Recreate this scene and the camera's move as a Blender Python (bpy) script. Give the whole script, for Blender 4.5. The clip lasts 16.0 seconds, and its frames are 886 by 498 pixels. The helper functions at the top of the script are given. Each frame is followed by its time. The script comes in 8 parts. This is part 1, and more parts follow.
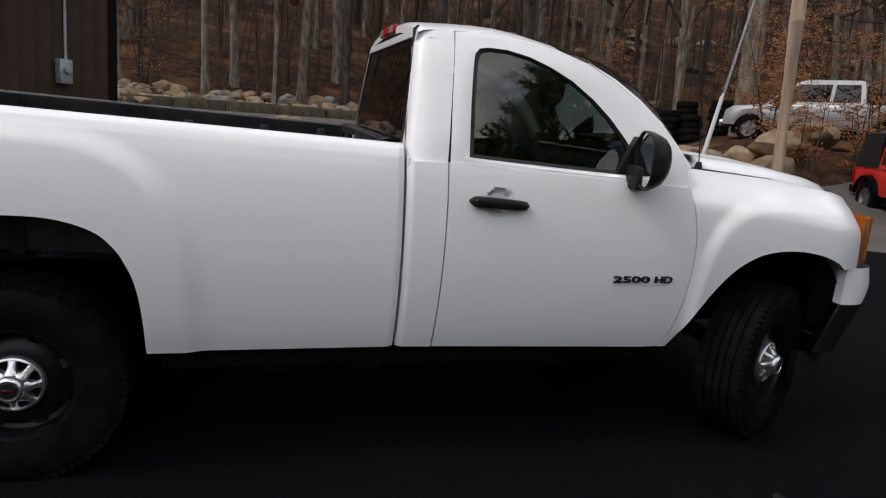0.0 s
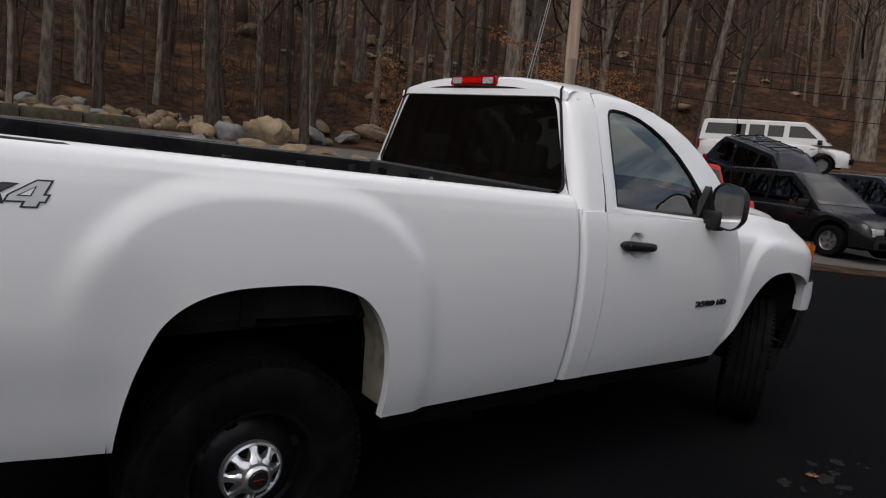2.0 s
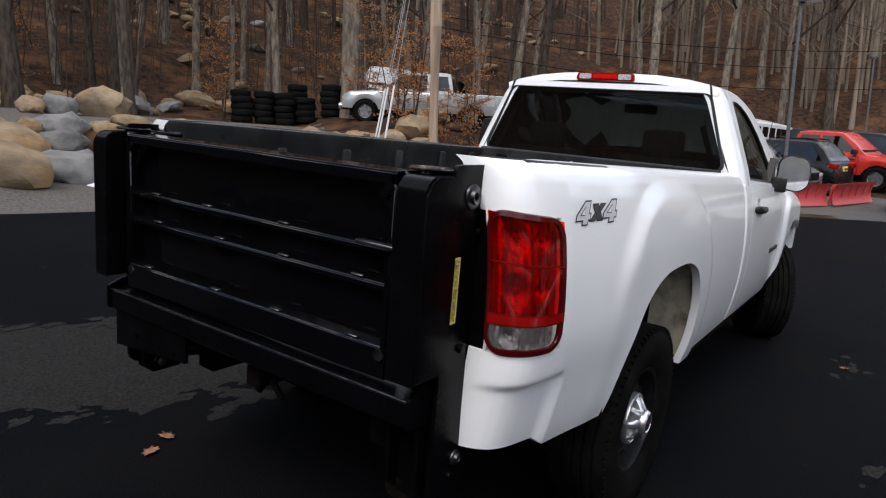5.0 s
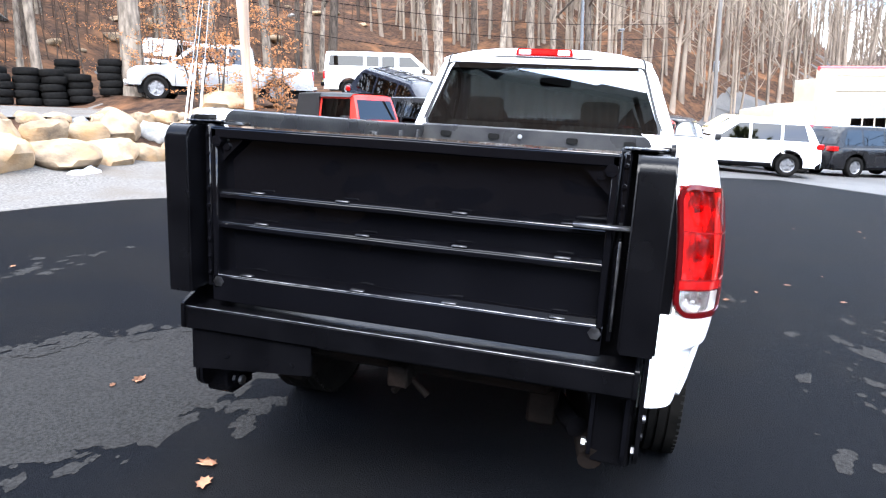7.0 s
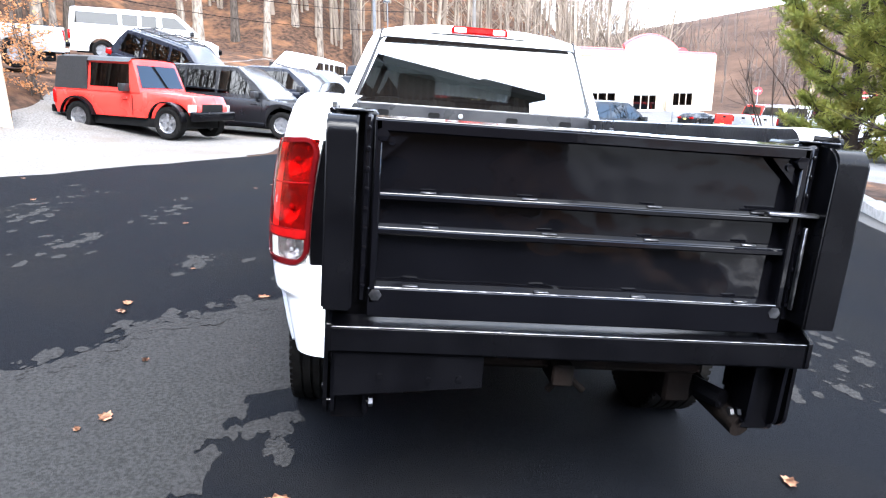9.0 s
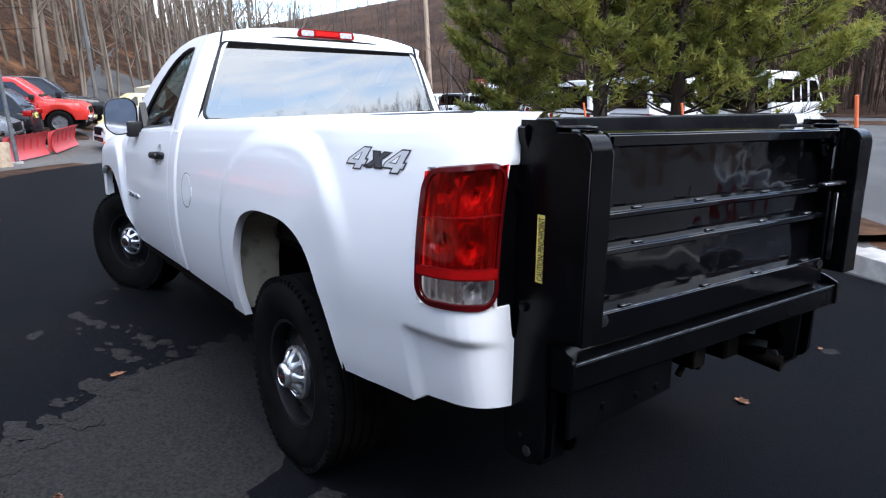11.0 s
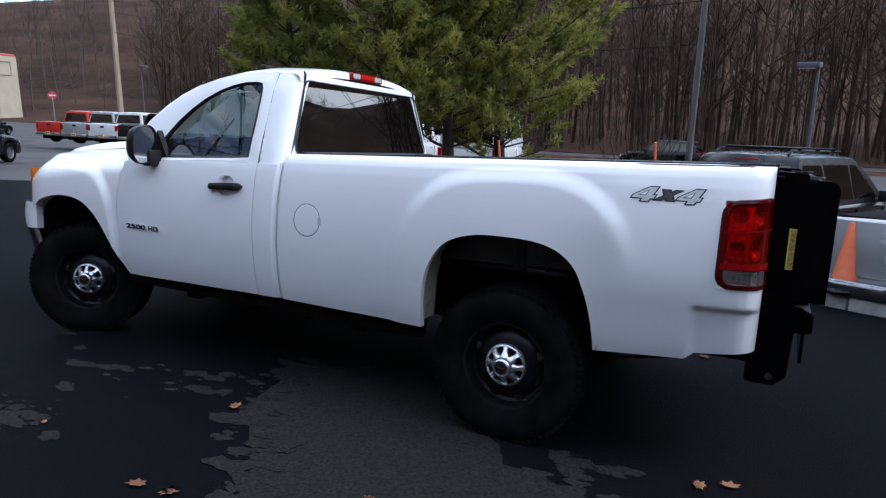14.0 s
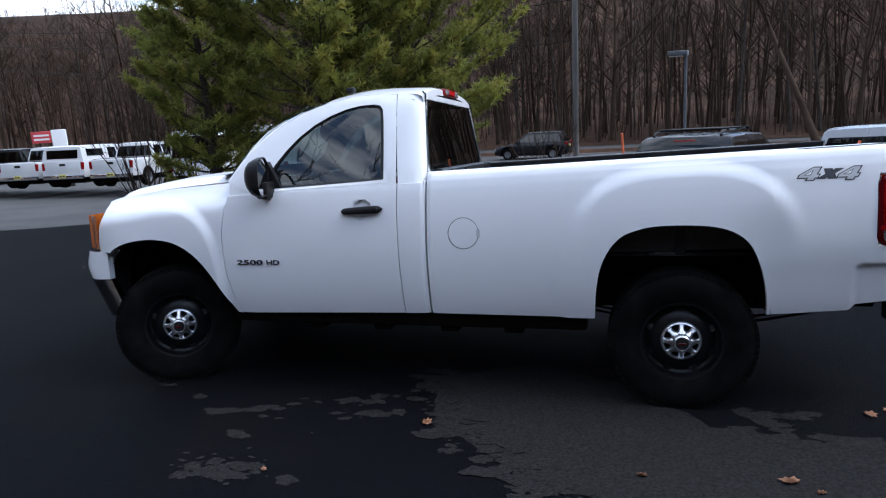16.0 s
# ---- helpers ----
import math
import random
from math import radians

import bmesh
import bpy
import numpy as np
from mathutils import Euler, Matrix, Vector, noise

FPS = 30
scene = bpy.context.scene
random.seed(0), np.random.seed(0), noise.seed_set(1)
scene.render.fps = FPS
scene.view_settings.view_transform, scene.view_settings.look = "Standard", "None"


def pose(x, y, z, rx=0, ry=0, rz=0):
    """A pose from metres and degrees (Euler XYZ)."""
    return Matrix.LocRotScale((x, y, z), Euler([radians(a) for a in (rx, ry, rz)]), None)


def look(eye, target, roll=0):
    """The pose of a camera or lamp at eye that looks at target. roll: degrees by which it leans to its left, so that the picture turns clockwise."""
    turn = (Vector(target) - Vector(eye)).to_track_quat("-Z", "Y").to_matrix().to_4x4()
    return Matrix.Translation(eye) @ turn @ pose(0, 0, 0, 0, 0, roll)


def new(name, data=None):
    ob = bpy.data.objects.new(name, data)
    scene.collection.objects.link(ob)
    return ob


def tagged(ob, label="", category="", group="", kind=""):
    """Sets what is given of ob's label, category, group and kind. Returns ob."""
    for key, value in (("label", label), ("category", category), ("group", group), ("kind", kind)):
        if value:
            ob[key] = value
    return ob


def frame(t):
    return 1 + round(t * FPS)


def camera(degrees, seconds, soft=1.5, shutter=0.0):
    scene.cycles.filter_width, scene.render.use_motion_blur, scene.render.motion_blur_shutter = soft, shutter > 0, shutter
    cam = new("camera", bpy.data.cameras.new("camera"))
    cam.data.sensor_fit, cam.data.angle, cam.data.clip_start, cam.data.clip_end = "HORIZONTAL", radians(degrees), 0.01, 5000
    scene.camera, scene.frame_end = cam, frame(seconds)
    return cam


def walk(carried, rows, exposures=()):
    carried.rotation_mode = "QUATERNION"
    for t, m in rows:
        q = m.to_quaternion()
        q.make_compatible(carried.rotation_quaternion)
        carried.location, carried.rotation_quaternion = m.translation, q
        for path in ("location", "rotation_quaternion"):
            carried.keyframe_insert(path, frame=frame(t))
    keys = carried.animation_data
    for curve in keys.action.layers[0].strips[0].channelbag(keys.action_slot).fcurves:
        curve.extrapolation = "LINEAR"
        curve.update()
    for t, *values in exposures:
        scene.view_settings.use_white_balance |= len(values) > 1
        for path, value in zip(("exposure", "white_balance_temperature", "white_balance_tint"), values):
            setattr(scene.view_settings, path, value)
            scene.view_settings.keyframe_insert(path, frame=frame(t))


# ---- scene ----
cam = camera(67.93, 16.0, soft=1.2)

# The lot falls towards -y; TILT turns the lot's own plane (truck along +x, wheels at z = 0) into the world.
TILT = Matrix.Rotation(radians(4.0), 4, "X")
SLOPE = math.tan(radians(4.0))
EXPOSURES = [(0.0, 0.65, 6900, 12), (1.3, 0.5, 6900, 12), (2.0, 0.35, 6900, 12), (2.6, 0.5, 6900, 12), (4.2, 0.4, 6900, 12), (6.3, 3.05, 5950, 10), (7.0, 3.52, 5950, 10), (7.5, 3.82, 5950, 10), (8.2, 4.1, 5950, 10), (10.3, 2.9, 6000, 10), (11.0, 2.1, 5800, 10), (11.6, 1.3, 5600, 10), (16.0, 1.25, 5600, 10)]
# seconds, place over the lot's plane, yaw, pitch, roll
ROWS = [
    (0, 0.906, -3.575, 1.557, -15.64, -12.05, 4.56),
    (0.5, 0.444, -3.438, 1.544, -17.78, -11.57, 5.07),
    (1, 0.010, -3.263, 1.512, -24.31, -11.76, 6.55),
    (1.5, -0.384, -3.028, 1.554, -31.17, -10.85, 6.92),
    (2, -0.842, -2.888, 1.576, -38.25, -9.21, 6.57),
    (2.5, -1.217, -2.648, 1.542, -43.84, -10.30, 5.26),
    (3, -1.589, -2.487, 1.562, -47.28, -8.20, 6.74),
    (3.5, -1.964, -2.356, 1.577, -47.57, -8.70, 7.32),
    (4, -2.234, -2.104, 1.555, -51.09, -10.61, 6.33),
    (4.2, -2.325, -2.015, 1.561, -51.55, -10.81, 6.33),
    (6.3, -2.984, -1.027, 1.525, -67.12, -11.52, 3.64),
    (6.5, -3.035, -0.924, 1.524, -68.48, -11.67, 4.26),
    (7, -3.106, -0.645, 1.510, -74.53, -11.93, 3.19),
    (7.5, -3.164, -0.346, 1.509, -78.86, -11.50, 4.62),
    (8, -3.233, -0.043, 1.524, -85.40, -11.39, 2.96),
    (8.2, -3.245, 0.086, 1.501, -87.07, -11.89, 3.89),
    (10.3, -2.653, 1.454, 1.497, -116.55, -11.81, 1.85),
    (10.5, -2.596, 1.605, 1.489, -120.08, -11.16, 2.10),
    (11, -2.423, 1.927, 1.479, -125.88, -12.06, 0.57),
    (11.5, -2.214, 2.223, 1.507, -133.14, -11.77, 1.23),
    (12, -2.019, 2.623, 1.498, -137.34, -11.15, 1.12),
    (12.5, -1.815, 2.953, 1.471, -140.65, -10.56, 1.44),
    (13, -1.588, 3.299, 1.493, -145.95, -10.48, 2.97),
    (13.5, -1.409, 3.675, 1.522, -149.78, -9.42, 2.79),
    (14, -1.142, 3.951, 1.512, -153.24, -9.22, 2.73),
    (14.5, -0.847, 4.213, 1.526, -156.58, -8.16, 3.04),
    (15, -0.529, 4.474, 1.535, -158.46, -8.87, 3.34),
    (15.5, -0.104, 4.601, 1.530, -160.92, -10.88, -0.59),
    (16, 0.354, 4.736, 1.545, -165.04, -8.79, -2.42),
]


def carried_pose(x, y, z, yaw, pitch, roll):
    a, b = radians(yaw), radians(pitch)
    ahead = Vector((-math.sin(a) * math.cos(b), math.cos(a) * math.cos(b), math.sin(b)))
    return TILT @ look((x, y, z), Vector((x, y, z)) + ahead, roll)


walk(cam, [(r[0], carried_pose(*r[1:])) for r in ROWS], EXPOSURES)
# ---- world ----
world = bpy.data.worlds.new("sky")
scene.world = world
world.use_nodes = True
wn, wl = world.node_tree.nodes, world.node_tree.links
wn.clear()
SUN_EL, SUN_AZ = radians(50), radians(190)   # azimuth counted from +x towards +y
sky = wn.new("ShaderNodeTexSky")
sky.sky_type, sky.sun_disc, sky.sun_elevation, sky.sun_rotation = "NISHITA", False, SUN_EL, radians(90) - SUN_AZ
sky_bg = wn.new("ShaderNodeBackground")
sky_bg.inputs["Strength"].default_value = 0.12
cloud_bg = wn.new("ShaderNodeBackground")
cloud_bg.inputs["Color"].default_value = (1.0, 1.0, 1.0, 1)
cloud_bg.inputs["Strength"].default_value = 1.02
wtc = wn.new("ShaderNodeTexCoord")
wmap = wn.new("ShaderNodeMapping")
wmap.inputs["Scale"].default_value = (1.0, 1.0, 4.2)
cl = wn.new("ShaderNodeTexNoise")
cl.inputs["Scale"].default_value, cl.inputs["Detail"].default_value, cl.inputs["Roughness"].default_value = 2.3, 6.0, 0.58
cl.inputs["Distortion"].default_value = 0.4
crp = wn.new("ShaderNodeValToRGB")
crp.color_ramp.elements[0].position, crp.color_ramp.elements[0].color = 0.44, (0.02, 0.02, 0.02, 1)
crp.color_ramp.elements[1].position, crp.color_ramp.elements[1].color = 0.565, (1, 1, 1, 1)
wmix, wout = wn.new("ShaderNodeMixShader"), wn.new("ShaderNodeOutputWorld")
wl.new(wtc.outputs["Generated"], wmap.inputs["Vector"])
wl.new(wmap.outputs["Vector"], cl.inputs["Vector"])
wl.new(cl.outputs["Fac"], crp.inputs["Fac"])
wl.new(sky.outputs[0], sky_bg.inputs["Color"])
wl.new(crp.outputs["Color"], wmix.inputs["Fac"])
wl.new(sky_bg.outputs[0], wmix.inputs[1])
wl.new(cloud_bg.outputs[0], wmix.inputs[2])
wl.new(wmix.outputs[0], wout.inputs["Surface"])

sun = new("sun", bpy.data.lights.new("sun", "SUN"))
sun.data.energy, sun.data.angle, sun.data.color = 0.8, radians(24), (1.0, 0.95, 0.88)
sun.matrix_basis = look((0, 0, 0), (-math.cos(SUN_EL) * math.cos(SUN_AZ), -math.cos(SUN_EL) * math.sin(SUN_AZ), -math.sin(SUN_EL)))


# ---- materials ----
def material(name, base, rough=0.5, metal=0.0, second=None, scale=8.0, detail=6.0, bump=0.0, bump_scale=60.0, coat=0.0,
             rough_var=0.0, lo=0.35, hi=0.65, vary=0.0, spec=0.5, third=None, third_scale=1.0, third_lo=0.5, third_hi=0.7, stretch=None):
    """A surface with colour at two scales, uneven gloss and fine relief, in object metres."""
    m = bpy.data.materials.new(name)
    m.use_nodes = True
    n, l = m.node_tree.nodes, m.node_tree.links
    b = n["Principled BSDF"]
    b.inputs["Base Color"].default_value = (*base, 1)
    b.inputs["Roughness"].default_value, b.inputs["Metallic"].default_value = rough, metal
    b.inputs["Coat Weight"].default_value, b.inputs["Coat Roughness"].default_value = coat, 0.03
    b.inputs["Specular IOR Level"].default_value = spec
    tc = n.new("ShaderNodeTexCoord")
    src = tc.outputs["Object"]
    if stretch:
        mp = n.new("ShaderNodeMapping")
        mp.inputs["Scale"].default_value = stretch
        l.new(src, mp.inputs["Vector"])
        src = mp.outputs["Vector"]
    col = None

    def noise_fac(s, d, a, c):
        t = n.new("ShaderNodeTexNoise")
        t.inputs["Scale"].default_value, t.inputs["Detail"].default_value = s, d
        l.new(src, t.inputs["Vector"])
        r = n.new("ShaderNodeMapRange")
        r.inputs["From Min"].default_value, r.inputs["From Max"].default_value = a, c
        l.new(t.outputs["Fac"], r.inputs["Value"])
        return r.outputs["Result"]

    def mix(fac, one, two):
        x = n.new("ShaderNodeMix")
        x.data_type = "RGBA"
        l.new(fac, x.inputs["Factor"])
        for sock, v in ((x.inputs["A"], one), (x.inputs["B"], two)):
            if isinstance(v, tuple):
                sock.default_value = (*v, 1)
            else:
                l.new(v, sock)
        return x.outputs["Result"]

    if second:
        col = mix(noise_fac(scale, detail, lo, hi), base, second)
    if third:
        col = mix(noise_fac(third_scale, 5.0, third_lo, third_hi), col or base, third)
    if vary:
        oi = n.new("ShaderNodeObjectInfo")
        hsv = n.new("ShaderNodeHueSaturation")
        r = n.new("ShaderNodeMapRange")
        r.inputs["To Min"].default_value, r.inputs["To Max"].default_value = 1 - vary, 1 + vary
        l.new(oi.outputs["Random"], r.inputs["Value"])
        l.new(r.outputs["Result"], hsv.inputs["Value"])
        if col:
            l.new(col, hsv.inputs["Color"])
        else:
            hsv.inputs["Color"].default_value = (*base, 1)
        col = hsv.outputs["Color"]
    if col:
        l.new(col, b.inputs["Base Color"])
    if rough_var:
        r = n.new("ShaderNodeMapRange")
        r.inputs["To Min"].default_value, r.inputs["To Max"].default_value = max(0.02, rough - rough_var), min(1, rough + rough_var)
        l.new(noise_fac(scale * 0.7, 4.0, 0.3, 0.7), r.inputs["Value"])
        l.new(r.outputs["Result"], b.inputs["Roughness"])
    if bump:
        t = n.new("ShaderNodeTexNoise")
        t.inputs["Scale"].default_value, t.inputs["Detail"].default_value = bump_scale, 4.0
        l.new(src, t.inputs["Vector"])
        bp = n.new("ShaderNodeBump")
        bp.inputs["Strength"].default_value, bp.inputs["Distance"].default_value = bump, 0.02
        l.new(t.outputs["Fac"], bp.inputs["Height"])
        l.new(bp.outputs["Normal"], b.inputs["Normal"])
    return m


def glass(name, tint, dark=0.0, rough=0.0):
    """Car glass: tinted see-through with a mirror-like surface."""
    m = bpy.data.materials.new(name)
    m.use_nodes = True
    n, l = m.node_tree.nodes, m.node_tree.links
    n.remove(n["Principled BSDF"])
    tr, gl, fr, mx = n.new("ShaderNodeBsdfTransparent"), n.new("ShaderNodeBsdfGlossy"), n.new("ShaderNodeFresnel"), n.new("ShaderNodeMixShader")
    tr.inputs["Color"].default_value = (*tint, 1)
    gl.inputs["Roughness"].default_value = rough
    fr.inputs["IOR"].default_value = 1.75 + dark
    l.new(fr.outputs[0], mx.inputs["Fac"])
    l.new(tr.outputs[0], mx.inputs[1])
    l.new(gl.outputs[0], mx.inputs[2])
    l.new(mx.outputs[0], n["Material Output"].inputs["Surface"])
    return m


WHITE = material("white_paint", (0.86, 0.865, 0.88), 0.28, second=(0.845, 0.85, 0.87), scale=1.2, coat=0.6)
BLACK_STEEL = material("black_enamel", (0.0016, 0.0016, 0.0022), 0.07, second=(0.0022, 0.0022, 0.003), scale=5, bump=0.07, bump_scale=5, rough_var=0.03, spec=0.30)
BLACK_MATT = material("black_powder_coat", (0.0014, 0.0014, 0.0018), 0.22, second=(0.0024, 0.0024, 0.003), scale=9, bump=0.05, bump_scale=220, rough_var=0.08, spec=0.10)
STEEL_EDGE = material("worn_steel_edge", (0.22, 0.22, 0.23), 0.40, 1.0, second=(0.05, 0.05, 0.055), scale=18)
SCUFFED = material("scuffed_black_edge", (0.17, 0.17, 0.175), 0.42, 1.0, second=(0.03, 0.03, 0.032), scale=30)
LINER = material("bed_liner", (0.015, 0.015, 0.017), 0.32, second=(0.03, 0.03, 0.03), scale=6, bump=0.08, bump_scale=90, rough_var=0.1, spec=0.3)
PLASTIC = material("black_plastic", (0.012, 0.012, 0.013), 0.38, second=(0.018, 0.018, 0.018), scale=30, bump=0.05, bump_scale=500, spec=0.2)
RUBBER = material("tyre_rubber", (0.0042, 0.0042, 0.0042), 0.7, second=(0.009, 0.0085, 0.008), scale=14, bump=0.12, bump_scale=180, spec=0.03)
RIM = material("black_steel_rim", (0.005, 0.005, 0.006), 0.32, 0.0, second=(0.010, 0.010, 0.011), scale=18, spec=0.25)
CHROME = material("chrome", (0.75, 0.75, 0.77), 0.09, 1.0, second=(0.6, 0.6, 0.62), scale=12)
DARK_CHROME = material("road_worn_chrome", (0.34, 0.34, 0.35), 0.16, 1.0, second=(0.22, 0.22, 0.23), scale=9)
SILVER = material("silver_cap", (0.78, 0.79, 0.81), 0.28, 0.9, second=(0.66, 0.66, 0.68), scale=20)
DIRT = material("dusty_inner_arch", (0.42, 0.38, 0.29), 0.85, second=(0.12, 0.10, 0.08), scale=11, lo=0.5, hi=0.75, bump=0.15, bump_scale=60)
# Shade under the truck is put into this rust colour, leaving it nearly black.
SHADED_RUST = material("shaded_rusty_underbody", (0.0028, 0.0025, 0.0023), 0.85, second=(0.0075, 0.005, 0.004), scale=9, bump=0.2, bump_scale=50, spec=0.06)
DARK = material("dark_gap", (0.004, 0.004, 0.004), 0.8, second=(0.006, 0.006, 0.006), spec=0.08)
RED_LENS = material("red_lens", (0.20, 0.003, 0.003), 0.10, second=(0.27, 0.004, 0.004), scale=16, coat=0.12, spec=0.22)
RED_DARK = material("dark_red_lens", (0.055, 0.002, 0.003), 0.10, second=(0.075, 0.003, 0.004), scale=10, coat=0.12, spec=0.22)
RED_BRIGHT = material("bright_red_reflector", (0.50, 0.006, 0.006), 0.14, second=(0.60, 0.012, 0.009), scale=30, bump=0.08, bump_scale=160, coat=0.12, spec=0.22)
CLEAR_LENS = material("clear_lens", (0.40, 0.39, 0.39), 0.10, 0.35, second=(0.70, 0.70, 0.71), scale=60, bump=0.3, bump_scale=130, coat=1.0)
AMBER = material("amber_lens", (0.48, 0.11, 0.013), 0.10, second=(0.58, 0.17, 0.03), scale=40, bump=0.2, bump_scale=140, coat=1.0)
RED_MID = material("red_bulb_cup", (0.12, 0.002, 0.003), 0.10, second=(0.16, 0.003, 0.004), scale=12, coat=0.12, spec=0.22)
GREY_DECAL = material("grey_decal", (0.60, 0.61, 0.63), 0.35, second=(0.54, 0.55, 0.57), scale=20)
BLACK_DECAL = material("black_decal", (0.012, 0.012, 0.013), 0.35, second=(0.018, 0.018, 0.018), scale=20)
YELLOW = material("yellow_sticker", (0.72, 0.60, 0.13), 0.5, second=(0.60, 0.48, 0.10), scale=18)
GREY_CLOTH = material("grey_seat_cloth", (0.16, 0.15, 0.14), 0.9, second=(0.22, 0.21, 0.2), scale=40, bump=0.2, bump_scale=300)
DASH = material("dash_plastic", (0.05, 0.05, 0.05), 0.6, second=(0.07, 0.07, 0.07), scale=20)
GLASS = glass("side_glass", (0.11, 0.16, 0.16), 0.0)
REAR_GLASS = glass("dark_rear_glass", (0.030, 0.036, 0.038), 1.0)
ASPHALT = material("new_asphalt", (0.0030, 0.0036, 0.0048), 0.62, second=(0.0074, 0.0080, 0.0096), scale=150, detail=3, bump=0.6, bump_scale=170, rough_var=0.12, spec=0.012, third=(0.0064, 0.0067, 0.0075), third_scale=0.9, third_lo=0.45, third_hi=0.6)


# ---- building helpers ----
def link(name, bm, mat, smooth=True):
    me = bpy.data.meshes.new(name)
    bmesh.ops.recalc_face_normals(bm, faces=bm.faces)
    bm.to_mesh(me)
    bm.free()
    for m in (mat if isinstance(mat, (list, tuple)) else [mat]):
        me.materials.append(m)
    if smooth:
        me.polygons.foreach_set("use_smooth", [True] * len(me.polygons))
        me.set_sharp_from_angle(angle=radians(38))
    return new(name, me)


def part(name, bm, mat, parent, label="", smooth=True):
    ob = link(name, bm, mat, smooth)
    ob.parent = parent
    if label:
        tagged(ob, label)
    return ob


def facing(ob, way):
    """Turn a single sheet so that its front looks that way."""
    me = ob.data
    if sum((p.normal.dot(way) * p.area for p in me.polygons), 0.0) < 0:
        me.flip_normals()
    return ob


def box(bm, lo, hi, bevel=0.0, seg=1, m=None):
    """A box between two corners, with bevelled edges."""
    lo, hi = [min(a, b) for a, b in zip(lo, hi)], [max(a, b) for a, b in zip(lo, hi)]
    r = bmesh.ops.create_cube(bm, size=1)
    vs = r["verts"]
    for v in vs:
        v.co = Vector([lo[i] + (v.co[i] + 0.5) * (hi[i] - lo[i]) for i in range(3)])
    if bevel:
        es = list({e for v in vs for e in v.link_edges})
        q = bmesh.ops.bevel(bm, geom=es, offset=bevel, segments=seg, affect="EDGES", profile=0.5)
        vs = list({v for f in q["faces"] for v in f.verts} | {v for v in vs if v.is_valid})
    if m:
        bmesh.ops.transform(bm, matrix=m, verts=vs)
    return vs


def tube(bm, points, radius, sides=10, closed=False):
    """A round bar along points; radius a number or one for each point."""
    pts = [Vector(p) for p in points]
    rings = []
    for i, p in enumerate(pts):
        d = (pts[min(i + 1, len(pts) - 1)] - pts[max(i - 1, 0)]).normalized()
        q = d.to_track_quat("Z", "Y")
        r = radius[i] if isinstance(radius, (list, tuple)) else radius
        rings.append([bm.verts.new(p + q @ Vector((r * math.cos(k * math.tau / sides), r * math.sin(k * math.tau / sides), 0))) for k in range(sides)])
    for a, b in zip(rings, rings[1:]):
        for k in range(sides):
            bm.faces.new((a[k], a[(k + 1) % sides], b[(k + 1) % sides], b[k]))
    bm.faces.new(rings[0][::-1])
    bm.faces.new(rings[-1])


def lathe(bm, profile, sides=40, m=None, closed=False):
    """Turn (radius, along) pairs about the y axis."""
    rings = []
    for r, y in profile:
        if r < 1e-5:
            rings.append([bm.verts.new((0, y, 0))])
        else:
            rings.append([bm.verts.new((r * math.cos(k * math.tau / sides), y, r * math.sin(k * math.tau / sides))) for k in range(sides)])
    for a, b in zip(rings, rings[1:]):
        for k in range(sides):
            k2 = (k + 1) % sides
            f = [a[k % len(a)], a[k2 % len(a)], b[k2 % len(b)], b[k % len(b)]]
            f = [v for i, v in enumerate(f) if v not in f[:i]]
            if len(f) > 2:
                bm.faces.new(f)
    if m:
        bmesh.ops.transform(bm, matrix=m, verts=[v for ring in rings for v in ring])


def grid(bm, rows, closed=False):
    """Faces between rows of points, all the same length."""
    vs = [[bm.verts.new(p) for p in row] for row in rows]
    for a, b in zip(vs, vs[1:]):
        n = len(a)
        for k in range(n if closed else n - 1):
            bm.faces.new((a[k], a[(k + 1) % n], b[(k + 1) % n], b[k]))
    return vs


def outline_plate(bm, pts, lo, hi, axis=1):
    """A plate cut to an outline of 2D points, from lo to hi along an axis."""
    def at(p, h):
        return (p[0], h, p[1]) if axis == 1 else (h, p[0], p[1]) if axis == 0 else (p[0], p[1], h)
    a, b = [bm.verts.new(at(p, lo)) for p in pts], [bm.verts.new(at(p, hi)) for p in pts]
    bm.faces.new(a)
    bm.faces.new(b[::-1])
    for k in range(len(pts)):
        bm.faces.new((a[k], a[(k + 1) % len(pts)], b[(k + 1) % len(pts)], b[k]))


def rounded(pts, r, seg=4):
    """An outline with rounded corners."""
    out = []
    n = len(pts)
    for i, p in enumerate(pts):
        p, a, b = Vector(p), Vector(pts[i - 1]), Vector(pts[(i + 1) % n])
        u, w = (a - p), (b - p)
        k = min(r, u.length * 0.45, w.length * 0.45)
        s, e = p + u.normalized() * k, p + w.normalized() * k
        for j in range(seg + 1):
            t = j / seg
            out.append(tuple(s * (1 - t) ** 2 + p * 2 * t * (1 - t) + e * t * t))
    return out


def ss(a, b, x):
    t = min(1.0, max(0.0, (x - a) / (b - a)))
    return t * t * (3 - 2 * t)


def lerp(a, b, t):
    return a + (b - a) * t


def interp(x, xs, ys):
    return float(np.interp(x, xs, ys))


